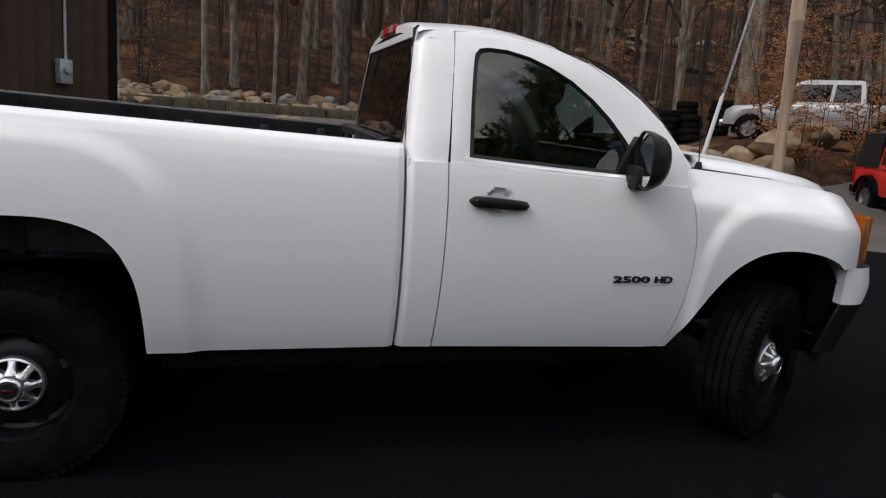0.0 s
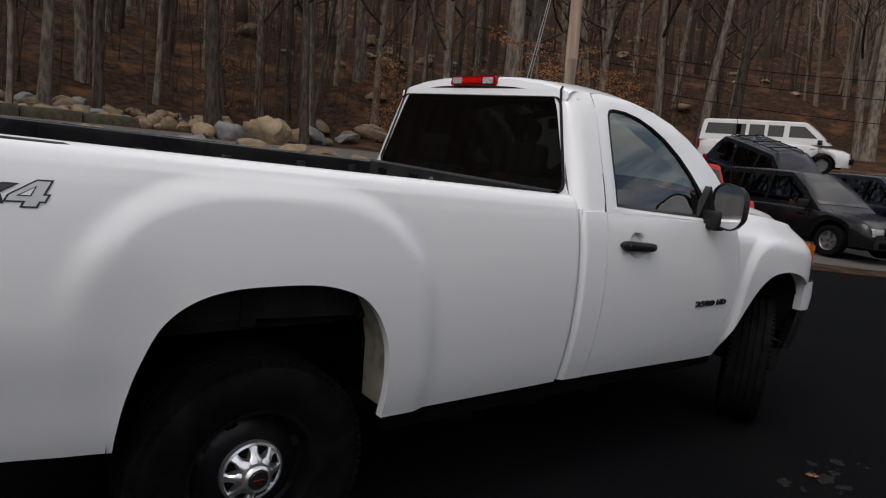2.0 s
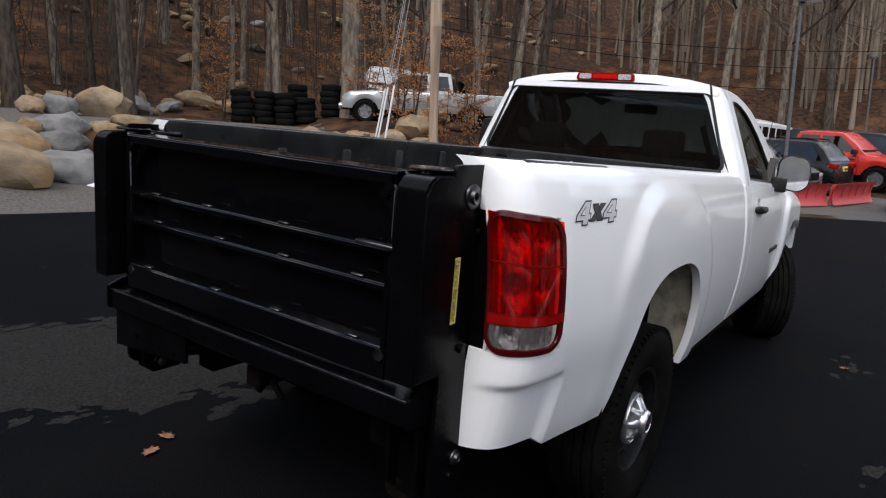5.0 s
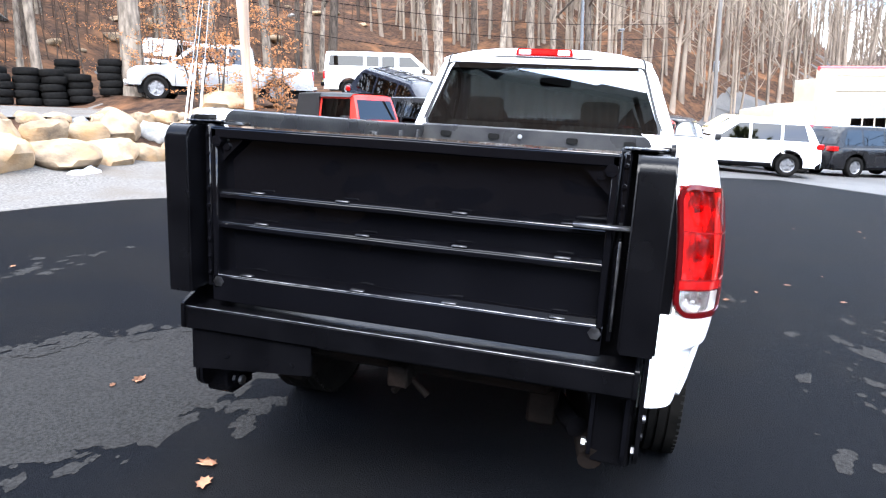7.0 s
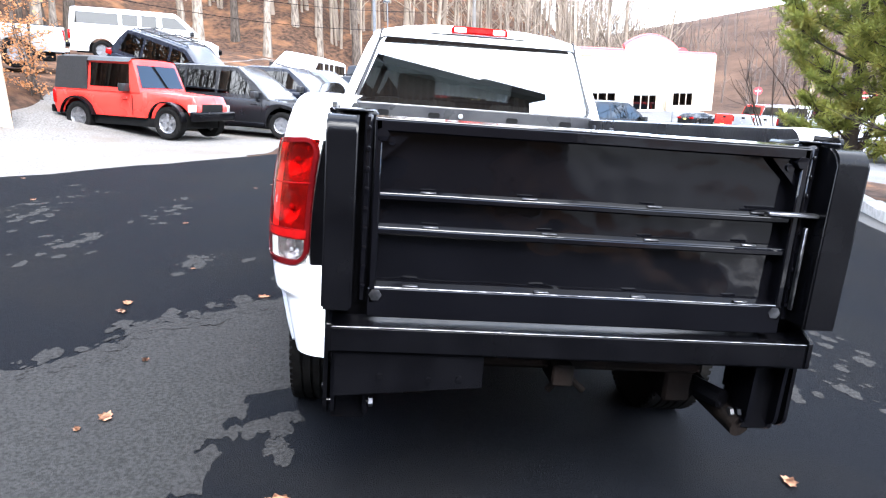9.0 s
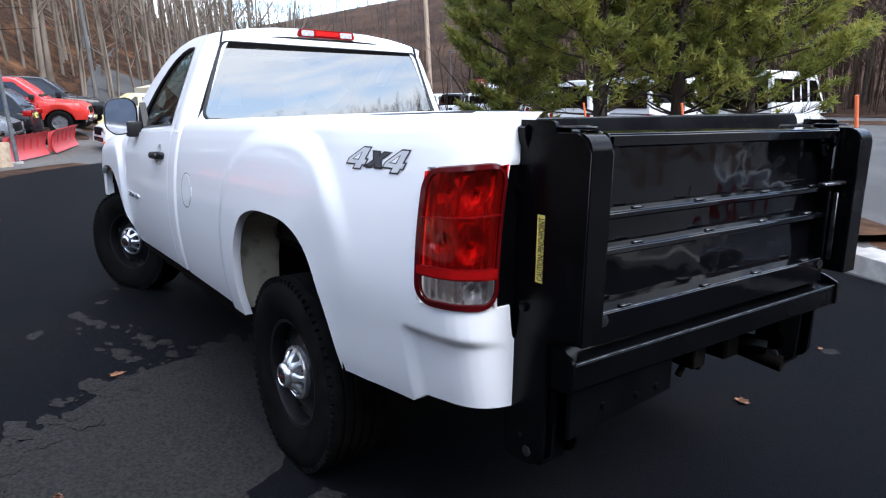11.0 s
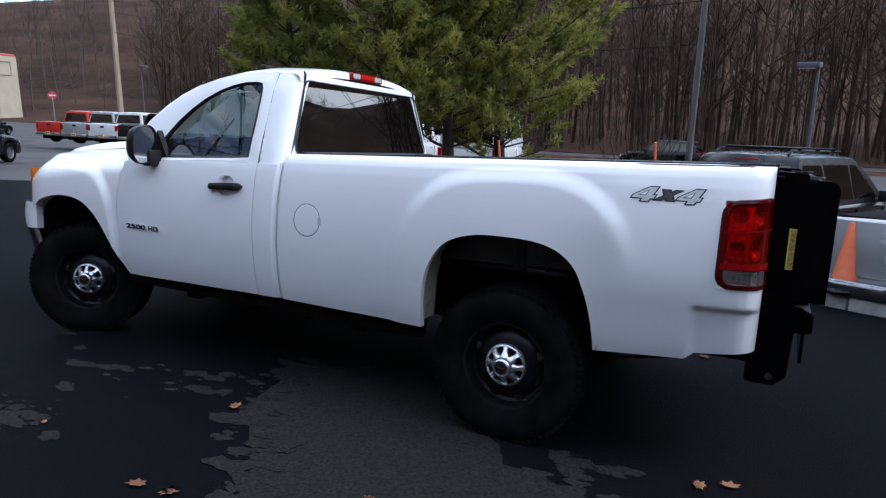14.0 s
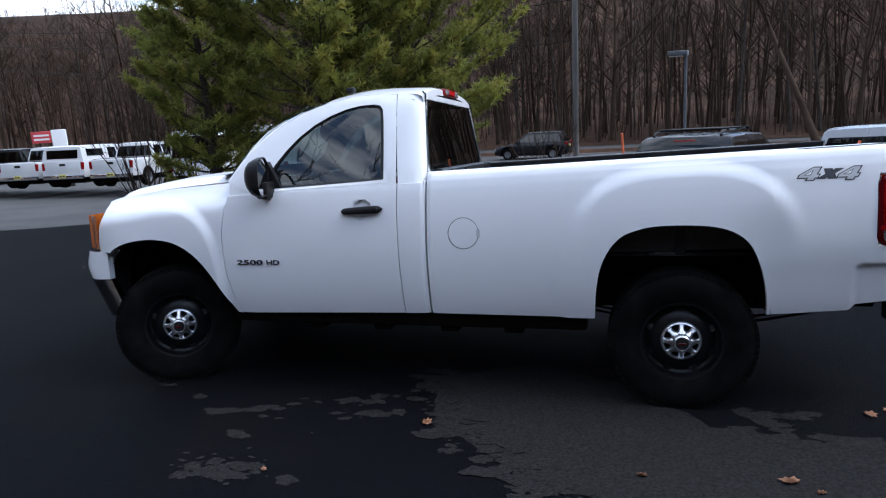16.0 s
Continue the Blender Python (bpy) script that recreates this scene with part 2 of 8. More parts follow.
# ---- the pickup: x ahead from the rear axle, z up from the lot ----
truck = tagged(new("pickup_truck"), "white regular-cab long-bed pickup with a black folding liftgate, parked on asphalt", "pickup truck")
truck.matrix_basis = TILT
WB = 3.36
REAR_ARCH = ([-0.436, -0.433, -0.418, -0.387, -0.335, -0.257, -0.149, 0.0, 0.17, 0.30, 0.37, 0.418, 0.450, 0.470, 0.478],
             [0.570, 0.63, 0.74, 0.855, 0.965, 1.032, 1.066, 1.075, 1.068, 1.030, 0.975, 0.900, 0.811, 0.68, 0.533])
FRONT_ARCH = ([2.885, 2.903, 2.930, 2.998, 3.085, 3.21, 3.37, 3.52, 3.62, 3.70, 3.755, 3.77],
              [0.512, 0.62, 0.73, 0.845, 0.932, 0.994, 1.014, 1.000, 0.972, 0.93, 0.87, 0.82])


def eased(curve, n=7):
    """The same curve with rounded-off corners: x and z as two lists, x rising."""
    p = [Vector(q) for q in zip(*curve)]
    p = [2 * p[0] - p[1]] + p + [2 * p[-1] - p[-2]]
    out = [p[1]]
    for a, b, c, d in zip(p, p[1:], p[2:], p[3:]):
        for k in range(1, n + 1):
            t = k / n
            q = 0.5 * (2 * b + (c - a) * t + (2 * a - 5 * b + 4 * c - d) * t * t + (3 * b - a - 3 * c + d) * t ** 3)
            if q.x > out[-1].x + 0.0012:
                out.append(q)
    return [q.x for q in out], [q.y for q in out]


REAR_ARCH, FRONT_ARCH = eased(REAR_ARCH), eased(FRONT_ARCH)


def rake(x):
    """The body stands nose down: how much higher it is at x than at the cab."""
    return 0.030 * max(0.0, 1.45 - x)


def side_y(x, z):
    """Half width of the body at x, z."""
    raw, z = z, z - rake(x)
    w = 0.07 * (1 - ss(1.18, 1.34, z))
    y = sum(interp(z + o * w, [0.45, 0.5, 0.6, 0.75, 0.88, 1.05, 1.2, 1.3, 1.35, 1.38, 1.395, 1.405], [0.915, 0.935, 0.965, 0.985, 0.993, 0.989, 0.970, 0.948, 0.932, 0.915, 0.895, 0.865]) for o in (-1, -0.5, 0, 0.5, 1)) / 5
    d = (abs(x - 0.02) / 0.64) ** 3 + (max(0, z - 0.55) / 0.79) ** 3
    y += 0.022 * ss(1.14, 0.80, d) * (1 - 0.9 * ss(-0.15, -0.5, x) * ss(1.18, 0.88, z))
    d = (max(0, 3.36 - x) / 0.50) ** 3 + (max(0, z - 0.55) / 0.70) ** 3
    y += 0.028 * ss(1.14, 0.78, d)
    y -= 0.040 * ss(-0.40, -0.95, x) + 0.020 * ss(-0.30, -0.50, x) * ss(1.00, 0.70, raw)
    if x < -0.9:
        t = min(1, (-0.9 - x) / 0.225)
        y -= 0.03 * t + 0.125 * (1 - math.sqrt(max(0, 1 - t ** 5)))
    y -= 0.026 * ss(-0.845, -0.885, x) * ss(0.862, 0.828, raw)
    if x > 3.62:
        y -= 0.16 * ((x - 3.62) / 0.36) ** 2
    return y


def side_panel(bm, sgn, us, nv, xl, xr, zlo, zhi, depth=0.035, yf=side_y):
    rows = []
    for u in us:
        x0 = lerp(xl(0.9), xr(0.9), u)
        row = []
        for k in range(nv + 1):
            z = lerp(zlo(x0), zhi(x0), k / nv)
            x = lerp(xl(z), xr(z), u)
            row.append(Vector((x, sgn * yf(x, z), z)))
        rows.append(row)
    grid(bm, rows)
    rim = [r[0] for r in rows] + rows[-1][1:] + [r[-1] for r in rows[-2::-1]] + rows[0][-2:0:-1]
    inner = [p - Vector((0, sgn * depth, 0)) for p in rim]
    grid(bm, [rim, inner], closed=True)
    bmesh.ops.remove_doubles(bm, verts=bm.verts, dist=0.0008)


def spaced(a, b, n, knots=()):
    return sorted({a + (b - a) * i / n for i in range(n + 1)} | set(knots))


def curve_lo(arch, base):
    xs, zs = arch
    return lambda x: interp(x, xs, zs) if xs[0] <= x <= xs[-1] else base(x)


def body_bottom(x):
    return interp(x, [-1.13, -0.88, -0.84, -0.44, 0.478, 1.46, 2.75, 2.885], [0.650, 0.625, 0.595, 0.570, 0.533, 0.540, 0.510, 0.512])


def door_front(z):
    return interp(z, [0.49, 0.6, 0.75, 0.9, 1.05, 1.2, 1.3, 1.45], [2.747, 2.80, 2.833, 2.848, 2.849, 2.828, 2.80, 2.72])


def door_rear(z):
    return interp(z, [0.5, 0.6, 0.7, 0.8, 0.9, 1.0, 1.2, 1.36], [1.620, 1.6245, 1.629, 1.633, 1.636, 1.639, 1.642, 1.642])


def bed_front(z):
    return 1.456 - 0.004 * ss(0.85, 0.5, z)


def belt(x):
    return 1.338 - (x - 1.65) * 0.043


LAMP_LO, LAMP_HI = 0.946, 1.322
# arc length round the rear corner, from the lamp's front edge to its inner edge
CORNER_X = [-0.936 - 0.1889 * (1 - (1 - k / 60) ** 2.2) for k in range(61)]
CORNER_S = [0.0]
for xa, xb in zip(CORNER_X, CORNER_X[1:]):
    CORNER_S.append(CORNER_S[-1] + math.hypot(xb - xa, side_y(xb, 1.13) - side_y(xa, 1.13)))
CORNER_U = [v / CORNER_S[-1] for v in CORNER_S]


def lamp_well(co, sgn):
    """Sinks the bed side's skin where the tail light sits in it."""
    if co.x > -0.937:
        return
    u = interp(-co.x, [-v for v in CORNER_X], CORNER_U)
    d = 0.050 * ss(0.03, 0.07, u) * ss(LAMP_LO + 0.006, LAMP_LO + 0.016, co.z) * ss(LAMP_HI + 0.02 * u - 0.004, LAMP_HI + 0.02 * u - 0.016, co.z)
    nx = ss(0.4, 0.9, u)
    co.x += d * nx
    co.y -= sgn * d * (1 - 0.6 * nx)


def bed_y(x, z):
    return side_y(x, z) - 0.016 * ss(bed_front(z) - 0.034, bed_front(z), x) ** 2


def corner_y(x, z):
    return side_y(x, z) - 0.016 * ss(bed_front(z) + 0.045, bed_front(z) + 0.011, x) ** 2


for sgn in (1, -1):
    # bed side
    bm = bmesh.new()
    x0, x1 = -1.125, 1.456
    knots = [(x - x0) / (x1 - x0) for x in REAR_ARCH[0] + [REAR_ARCH[0][0] - 0.0015, REAR_ARCH[0][-1] + 0.0015]] + [(-0.9 - 0.225 * t - x0) / (x1 - x0) for t in (0.3, 0.5, 0.65, 0.78, 0.87, 0.91, 0.94, 0.96, 0.975, 0.985, 0.992, 0.997, 1.0)]
    knots += [(x - x0) / (x1 - x0) for x in (-0.835, -0.85, -0.865, -0.88, -0.895, -0.937, -0.9395, -0.9425, -0.946, -0.950, -0.955, 1.422, 1.430, 1.437, 1.443, 1.448, 1.452)]
    side_panel(bm, sgn, [u for u in spaced(0, 1, 90, knots) if 0 <= u <= 1], 96, lambda z: x0, bed_front, curve_lo(REAR_ARCH, body_bottom), lambda x: 1.402 + rake(x) - 0.006 * ss(-0.9, -1.1, x), yf=bed_y)
    for v in bm.verts:
        lamp_well(v.co, sgn)
    bed = part("bed_side", bm, WHITE, truck)
    # cab corner behind the door
    bm = bmesh.new()
    side_panel(bm, sgn, spaced(0, 1, 22), 40, lambda z: bed_front(z) + 0.011, lambda z: door_rear(z) - 0.004, body_bottom, lambda x: 1.338, yf=corner_y)
    part("cab_corner", bm, WHITE, truck)
    # door
    bm = bmesh.new()

    def door_y(x, z):
        y = side_y(x, z)
        d = ((x - 1.868) / 0.062) ** 2 + ((z - 1.186) / 0.060) ** 2
        return y - 0.024 * ss(1.0, 0.70, d)
    side_panel(bm, sgn, spaced(0, 1, 84), 70, lambda z: door_rear(z) + 0.002, lambda z: door_front(z) - 0.004, lambda x: body_bottom(x) + 0.002, belt, yf=door_y)
    door = part("door", bm, WHITE, truck)
    # front fender
    bm = bmesh.new()
    knots = [(x - 2.85) / (3.83 - 2.85) for x in FRONT_ARCH[0]]

    def fender_top(x):
        return interp(x, [2.72, 2.9, 3.147, 3.361, 3.7, 3.85, 3.97], [1.390, 1.370, 1.352, 1.335, 1.285, 1.25, 1.20])

    def fender_y(x, z):
        y = side_y(x, min(z, 1.30))
        top = fender_top(x)
        return y - 0.13 * ss(top - 0.20, top + 0.03, z) ** 1.5
    side_panel(bm, sgn, [u for u in spaced(0, 1, 50, knots) if 0 <= u <= 1], 36, lambda z: door_front(z) + 0.002, lambda z: interp(z, [0.87, 0.97, 1.17, 1.27], [3.82, 3.835, 3.82, 3.89]),
               lambda x: 0.925 if x > 3.72 else curve_lo(FRONT_ARCH, body_bottom)(x), fender_top, yf=fender_y)
    part("front_fender", bm, WHITE, truck)


def crown_lift(z):
    return z + 0.028 * ss(1.42, 1.78, z)


# greenhouse: pairs of outer outline and window opening, x and z
def house_y(z):
    return interp(z, [1.27, 1.33, 1.41, 1.595, 1.79, 1.877, 1.917], [0.942, 0.928, 0.905, 0.832, 0.752, 0.700, 0.655])


PAIRS = [((1.651, 1.339), (1.735, 1.366)), ((1.656, 1.443), (1.739, 1.443)), ((1.666, 1.592), (1.749, 1.592)), ((1.678, 1.731), (1.763, 1.731)), ((1.686, 1.810), (1.773, 1.796)),
         ((1.691, 1.858), (1.796, 1.822)), ((1.773, 1.866), (1.836, 1.830)), ((1.925, 1.864), (1.925, 1.828)), ((2.036, 1.850), (2.026, 1.808)), ((2.158, 1.823), (2.127, 1.771)), ((2.299, 1.772), (2.229, 1.719)),
         ((2.421, 1.708), (2.330, 1.644)), ((2.532, 1.634), (2.411, 1.564)), ((2.635, 1.547), (2.481, 1.475)), ((2.717, 1.453), (2.527, 1.396)), ((2.790, 1.369), (2.550, 1.339)),
         ((2.790, 1.284), (2.542, 1.324)), ((2.532, 1.296), (2.431, 1.330)), ((2.127, 1.316), (2.127, 1.344)), ((1.824, 1.331), (1.824, 1.360))]
for sgn in (1, -1):
    bm = bmesh.new()
    outer = [Vector((x + 0.020 * ss(1.95, 2.3, x) * ss(1.3, 1.5, z), sgn * house_y(crown_lift(z)), crown_lift(z))) for (x, z), _ in PAIRS]
    inner = [Vector((x, sgn * (house_y(z) - 0.004), z)) for _, (x, z) in PAIRS]
    mid = [a.lerp(b, 0.5) + Vector((0, sgn * 0.006, 0)) for a, b in zip(outer, inner)]
    deep = [p - Vector((0, sgn * 0.045, 0)) for p in inner]
    grid(bm, [outer, mid, inner, deep], closed=True)
    part("door_frame", bm, WHITE, truck)
    # black rubber seal inside the opening
    bm = bmesh.new()
    c = Vector((2.1, sgn * 0.8, 1.58))
    a = [p + Vector((0, sgn * 0.003, 0)) for p in inner]
    b = [p.lerp(c, 0.055) + Vector((0, -sgn * 0.004, 0)) for p in inner]
    grid(bm, [a, b, [p - Vector((0, sgn * 0.02, 0)) for p in b]], closed=True)
    part("window_seal", bm, PLASTIC, truck)
    bm = bmesh.new()
    bm.faces.new([bm.verts.new(p - Vector((0, sgn * 0.012, 0))) for p in inner])
    pane = part("side_window", bm, GLASS, truck, "clear side window glass", smooth=False)
    pane.visible_shadow = False
    facing(pane, Vector((0, sgn, 0)))
    # pillar behind the door, up to the roof
    bm = bmesh.new()
    rows = []
    for k in range(13):
        z = lerp(1.338, 1.889, k / 12)
        y = house_y(z)
        xr = interp(z, [1.338, 1.889], [1.639, 1.687])
        xb = 1.466 + 0.055 * (z - 1.338) / 0.55
        rows.append([Vector((xr, sgn * y, z)), Vector((xr - 0.05, sgn * (y + 0.001), z)), Vector((xb + 0.075, sgn * y, z)), Vector((xb + 0.03, sgn * (y - 0.012), z)), Vector((xb + 0.008, sgn * (y - 0.035), z)), Vector((xb, sgn * (y - 0.07), z)), Vector((xb, sgn * (y - 0.10), z))])
    grid(bm, rows)
    part("rear_pillar", bm, WHITE, truck)
    # handle with its pull
    bm = bmesh.new()
    yh = side_y(1.87, 1.185)
    rows = []
    for k in range(15):
        t = k / 14
        x = lerp(1.732, 2.001, t)
        h = 0.019 * (1 - abs(2 * t - 1) ** 14) + 0.005 * (1 - t * t)
        out = 0.016 + 0.026 * (1 - abs(2 * t - 1) ** 8)
        z = 1.190 - 0.012 * t
        rows.append([Vector((x, sgn * (yh + out * o), z + h * q)) for q, o in ((-1, 0.35), (-0.9, 0.85), (-0.3, 1), (0.4, 1), (0.95, 0.8), (1, 0.3), (0.6, -0.25), (-0.6, -0.25))])
    vs = grid(bm, rows, closed=True)
    bm.faces.new(vs[0])
    bm.faces.new(vs[-1])
    part("door_handle", bm, PLASTIC, truck, "black plastic door handle")
    bm = bmesh.new()
    lathe(bm, [(0, 0.0), (0.012, 0.0), (0.012, 0.01), (0.009, 0.012), (0, 0.012)], 14, pose(1.760, yh + 0.040, 1.190) if sgn > 0 else pose(1.760, -yh - 0.052, 1.190))
    part("door_lock", bm, PLASTIC, truck)
    # mirror: arm, shell and glass
    bm = bmesh.new()
    ol = rounded([(0.0, 0.0), (0.0, 0.19), (-0.055, 0.235), (-0.185, 0.215), (-0.212, 0.145), (-0.212, 0.03), (-0.155, -0.02)], 0.05, 5)
    yy = [0.945 + -p[0] for p in ol]
    rows = []
    for x, s in ((0.118, 0.30), (0.105, 0.62), (0.075, 0.86), (0.03, 0.98), (0.0, 1.0), (-0.03, 1.0), (-0.035, 0.95), (-0.022, 0.93)):
        rows.append([Vector((2.512 + 0.66 * x + 0.19 * p[0] * s, sgn * (1.075 + (0.945 - p[0] - 1.075) * s), 1.41 + (1.30 + p[1] - 1.41) * s)) for p in ol])
    vs = grid(bm, rows, closed=True)
    bm.faces.new(vs[0])
    part("mirror_shell", bm, PLASTIC, truck, "black plastic door mirror")
    bm = bmesh.new()
    bm.faces.new([bm.verts.new(Vector((2.498 + 0.19 * p[0] * 0.93, sgn * (1.075 + (0.945 - p[0] - 1.075) * 0.93), 1.41 + (1.30 + p[1] - 1.41) * 0.93))) for p in ol])
    part("mirror_glass", bm, CHROME, truck, "mirror glass", smooth=False)
    bm = bmesh.new()
    outline_plate(bm, [(2.43, 1.335), (2.58, 1.325), (2.555, 1.43), (2.51, 1.50)], sgn * 0.885, sgn * 0.925)
    box(bm, (2.47, sgn * 0.90, 1.27), (2.555, sgn * 1.02, 1.375), 0.015, 2)
    part("mirror_arm", bm, PLASTIC, truck)

# roof, windshield and rear wall of the cab
EDGE = [((1.516, 1.835)), (1.571, 1.854), (1.693, 1.862), (1.824, 1.867), (1.925, 1.865), (2.036, 1.851), (2.158, 1.824), (2.299, 1.773), (2.421, 1.709), (2.532, 1.635), (2.635, 1.548), (2.717, 1.454), (2.790, 1.370)]
EDGE = [(x + 0.020 * ss(1.95, 2.3, x) * ss(1.3, 1.5, z), crown_lift(z)) for x, z in EDGE]


def roof_row(x, z, crown):
    y = house_y(z)
    ys = [-1, -0.985, -0.95, -0.88, -0.7, -0.45, -0.2, 0, 0.2, 0.45, 0.7, 0.88, 0.95, 0.985, 1]
    return [Vector((x + 0.25 * (crown > 0.09) * (1 - q * q) * ss(2.1, 2.6, x), y * q, z + crown * (1 - abs(q) ** 3.2))) for q in ys]


bm = bmesh.new()
rows = [[Vector((1.518, p.y * 0.985, p.z - 0.030)) for p in roof_row(1.518, 1.863, 0.066)]] + [roof_row(x, z, 0.072) for x, z in [(1.525, 1.866), (1.545, 1.876)] + EDGE[1:7]]
grid(bm, rows)
part("roof", bm, WHITE, truck)
bm = bmesh.new()
grid(bm, [roof_row(x, z, 0.072 + 0.046 * ss(2.15, 2.5, x)) for x, z in EDGE[6:]])
facing(part("windshield", bm, GLASS, truck, "clear windshield"), Vector((1, 0, 1))).visible_shadow = False
for sgn in (1, -1):
    bm = bmesh.new()
    tube(bm, [(x + 0.004, sgn * (house_y(z) - 0.028), z - 0.010) for x, z in EDGE[6:]], [0.012, 0.020, 0.026, 0.030, 0.032, 0.032, 0.032], 10)
    part("windshield_pillar", bm, WHITE, truck)
    # dark roof ditch at the rear corner
    bm = bmesh.new()
    tube(bm, [(1.512, sgn * 0.672, 1.81), (1.516, sgn * 0.657, 1.882), (1.536, sgn * 0.646, 1.898)], 0.006, 8)
    part("roof_ditch_seal", bm, PLASTIC, truck)


def back_x(z):
    return 1.466 + 0.052 * ss(1.3, 1.86, z)


bm = bmesh.new()
outer = rounded([(-0.86, 1.20), (-0.865, 1.345), (-0.622, 1.880), (0.622, 1.880), (0.865, 1.345), (0.86, 1.20)], 0.05, 4)
inner = rounded([(-0.70, 1.37), (-0.818, 1.415), (-0.668, 1.850), (0.668, 1.850), (0.818, 1.415), (0.70, 1.37)], 0.045, 4)
A = [Vector((back_x(p[1]), p[0], p[1] + (0.03 * (1 - (p[0] / 0.622) ** 2) if p[1] > 1.868 else 0))) for p in outer]
B = [Vector((back_x(p[1]) - 0.004, p[0], p[1])) for p in inner]
grid(bm, [A, B, [p + Vector((0.02, 0, 0)) for p in B]], closed=True)
part("cab_back", bm, WHITE, truck)
bm = bmesh.new()
box(bm, (1.468, -0.93, 0.58), (1.480, 0.93, 1.35), 0.002)
part("cab_back_lower", bm, WHITE, truck)
bm = bmesh.new()
bm.faces.new([bm.verts.new(p + Vector((0.006, 0, 0))) for p in B])
facing(part("rear_window", bm, REAR_GLASS, truck, "dark rear window reflecting the sky", smooth=False), Vector((-1, 0, 0))).visible_shadow = False
bm = bmesh.new()
C = [p.lerp(Vector((p.x, 0, 1.62)), 0.025) for p in B]
grid(bm, [[p + Vector((-0.002, 0, 0)) for p in B], [p + Vector((-0.002, 0, 0)) for p in C]], closed=True)
part("rear_window_border", bm, BLACK_DECAL, truck)
# brake light over the window
bm = bmesh.new()
ol = rounded([(-0.196, 1.901), (-0.185, 1.948), (0.185, 1.948), (0.196, 1.901)], 0.016, 4)
outline_plate(bm, ol, 1.506, 1.575, axis=0)
high = part("high_brake_light", bm, RED_LENS, truck, "red high brake light with clear ends")
for y0, y1 in ((-0.172, -0.090), (0.090, 0.172)):
    bm = bmesh.new()
    outline_plate(bm, rounded([(y0, 1.908), (y0, 1.941), (y1, 1.941), (y1, 1.908)], 0.008, 3), 1.501, 1.516, axis=0)
    part("cargo_lamp", bm, CLEAR_LENS, high, "clear cargo lamp")
bm = bmesh.new()
outline_plate(bm, rounded([(-0.08, 1.912), (-0.08, 1.940), (0.08, 1.940), (0.08, 1.912)], 0.006, 3), 1.501, 1.516, axis=0)
part("bulb_window", bm, RED_BRIGHT, high)

# hood, grille face and bumper
bm = bmesh.new()
rows = []
for x in (2.70, 2.80, 2.9, 3.0, 3.147, 3.36, 3.55, 3.70, 3.80, 3.88, 3.95, 4.0, 4.035):
    t = interp(x, [2.72, 2.9, 3.147, 3.361, 3.7, 3.85, 3.97, 4.035], [1.393, 1.373, 1.355, 1.338, 1.288, 1.253, 1.203, 1.12])
    yo = 0.80 - 0.10 * ss(3.55, 4.0, x)
    bulge = 0.055 * ss(4.03, 3.8, x)
    rows.append([Vector((x, yo * q, t + bulge * ss(1.0, 0.84, abs(q)) + 0.020 * ss(0.62, 0.52, abs(q)) * ss(4.0, 3.85, x))) for q in (-1, -0.97, -0.93, -0.88, -0.82, -0.7, -0.62, -0.57, -0.52, -0.3, 0, 0.3, 0.52, 0.57, 0.62, 0.7, 0.82, 0.88, 0.93, 0.97, 1)])
grid(bm, rows)
part("hood", bm, WHITE, truck)
bm = bmesh.new()
rows = []
for x in (2.68, 2.78, 2.90, 2.965):
    rows.append([Vector((x, 0.79 * q, interp(x, [2.68, 2.965], [1.435, 1.422]) + 0.012 * (1 - q * q))) for q in (-1, -0.6, 0, 0.6, 1)])
grid(bm, rows)
part("cowl", bm, PLASTIC, truck)
bm = bmesh.new()
box(bm, (3.92, -0.62, 0.88), (4.03, 0.62, 1.15), 0.03, 2)
part("grille", bm, DARK, truck)
for sgn in (1, -1):
    bm = bmesh.new()
    rows = []
    for k in range(9):
        z = lerp(0.938, 1.172, k / 8)
        rows.append([Vector((x, sgn * (side_y(min(x, 3.95), 1.0) + 0.004 - 0.25 * max(0, x - 3.92)), z)) for x in (3.832, 3.86, 3.89, 3.92, 3.95, 3.98)] + [Vector((4.01, sgn * 0.66, z))])
    grid(bm, rows)
    part("headlight", bm, AMBER, truck, "amber corner of the headlight")
    # white upper bumper end, chrome below it, black air dam
    for name, mat, z0, z1, push in (("bumper_cover", WHITE, 0.733, 0.928, 0.012), ("chrome_bumper", DARK_CHROME, 0.470, 0.726, 0.0), ("air_dam", PLASTIC, 0.300, 0.463, -0.05)):
        bm = bmesh.new()
        rows = []
        for k in range(7):
            t = k / 6
            z = lerp(z0, z1, t)
            bulge = (0.04 * math.sin(math.pi * min(1, t * 1.1)) if name == "bumper_cover" else 0.03 * t)
            xs = [3.765, 3.80, 3.84, 3.88, 3.92, 3.958, 3.985]
            y0 = [0.965, 0.972, 0.972, 0.965, 0.948, 0.915, 0.86]
            shift = (-0.11 * (1 - t) if name == "chrome_bumper" else -0.14 if name == "air_dam" else 0)
            rows.append([Vector((x + shift + bulge * 0.6 * ss(3.77, 3.98, x), sgn * (y + push), z)) for x, y in zip(xs, y0)] + [Vector((4.04 + shift + bulge, 0.70 * sgn, z)), Vector((4.08 + shift + bulge, 0, z))])
        grid(bm, rows)
        rim = [r[0] for r in rows]
        grid(bm, [rim, [p - Vector((0, sgn * 0.05, 0)) for p in rim]])
        part(name, bm, mat, truck)
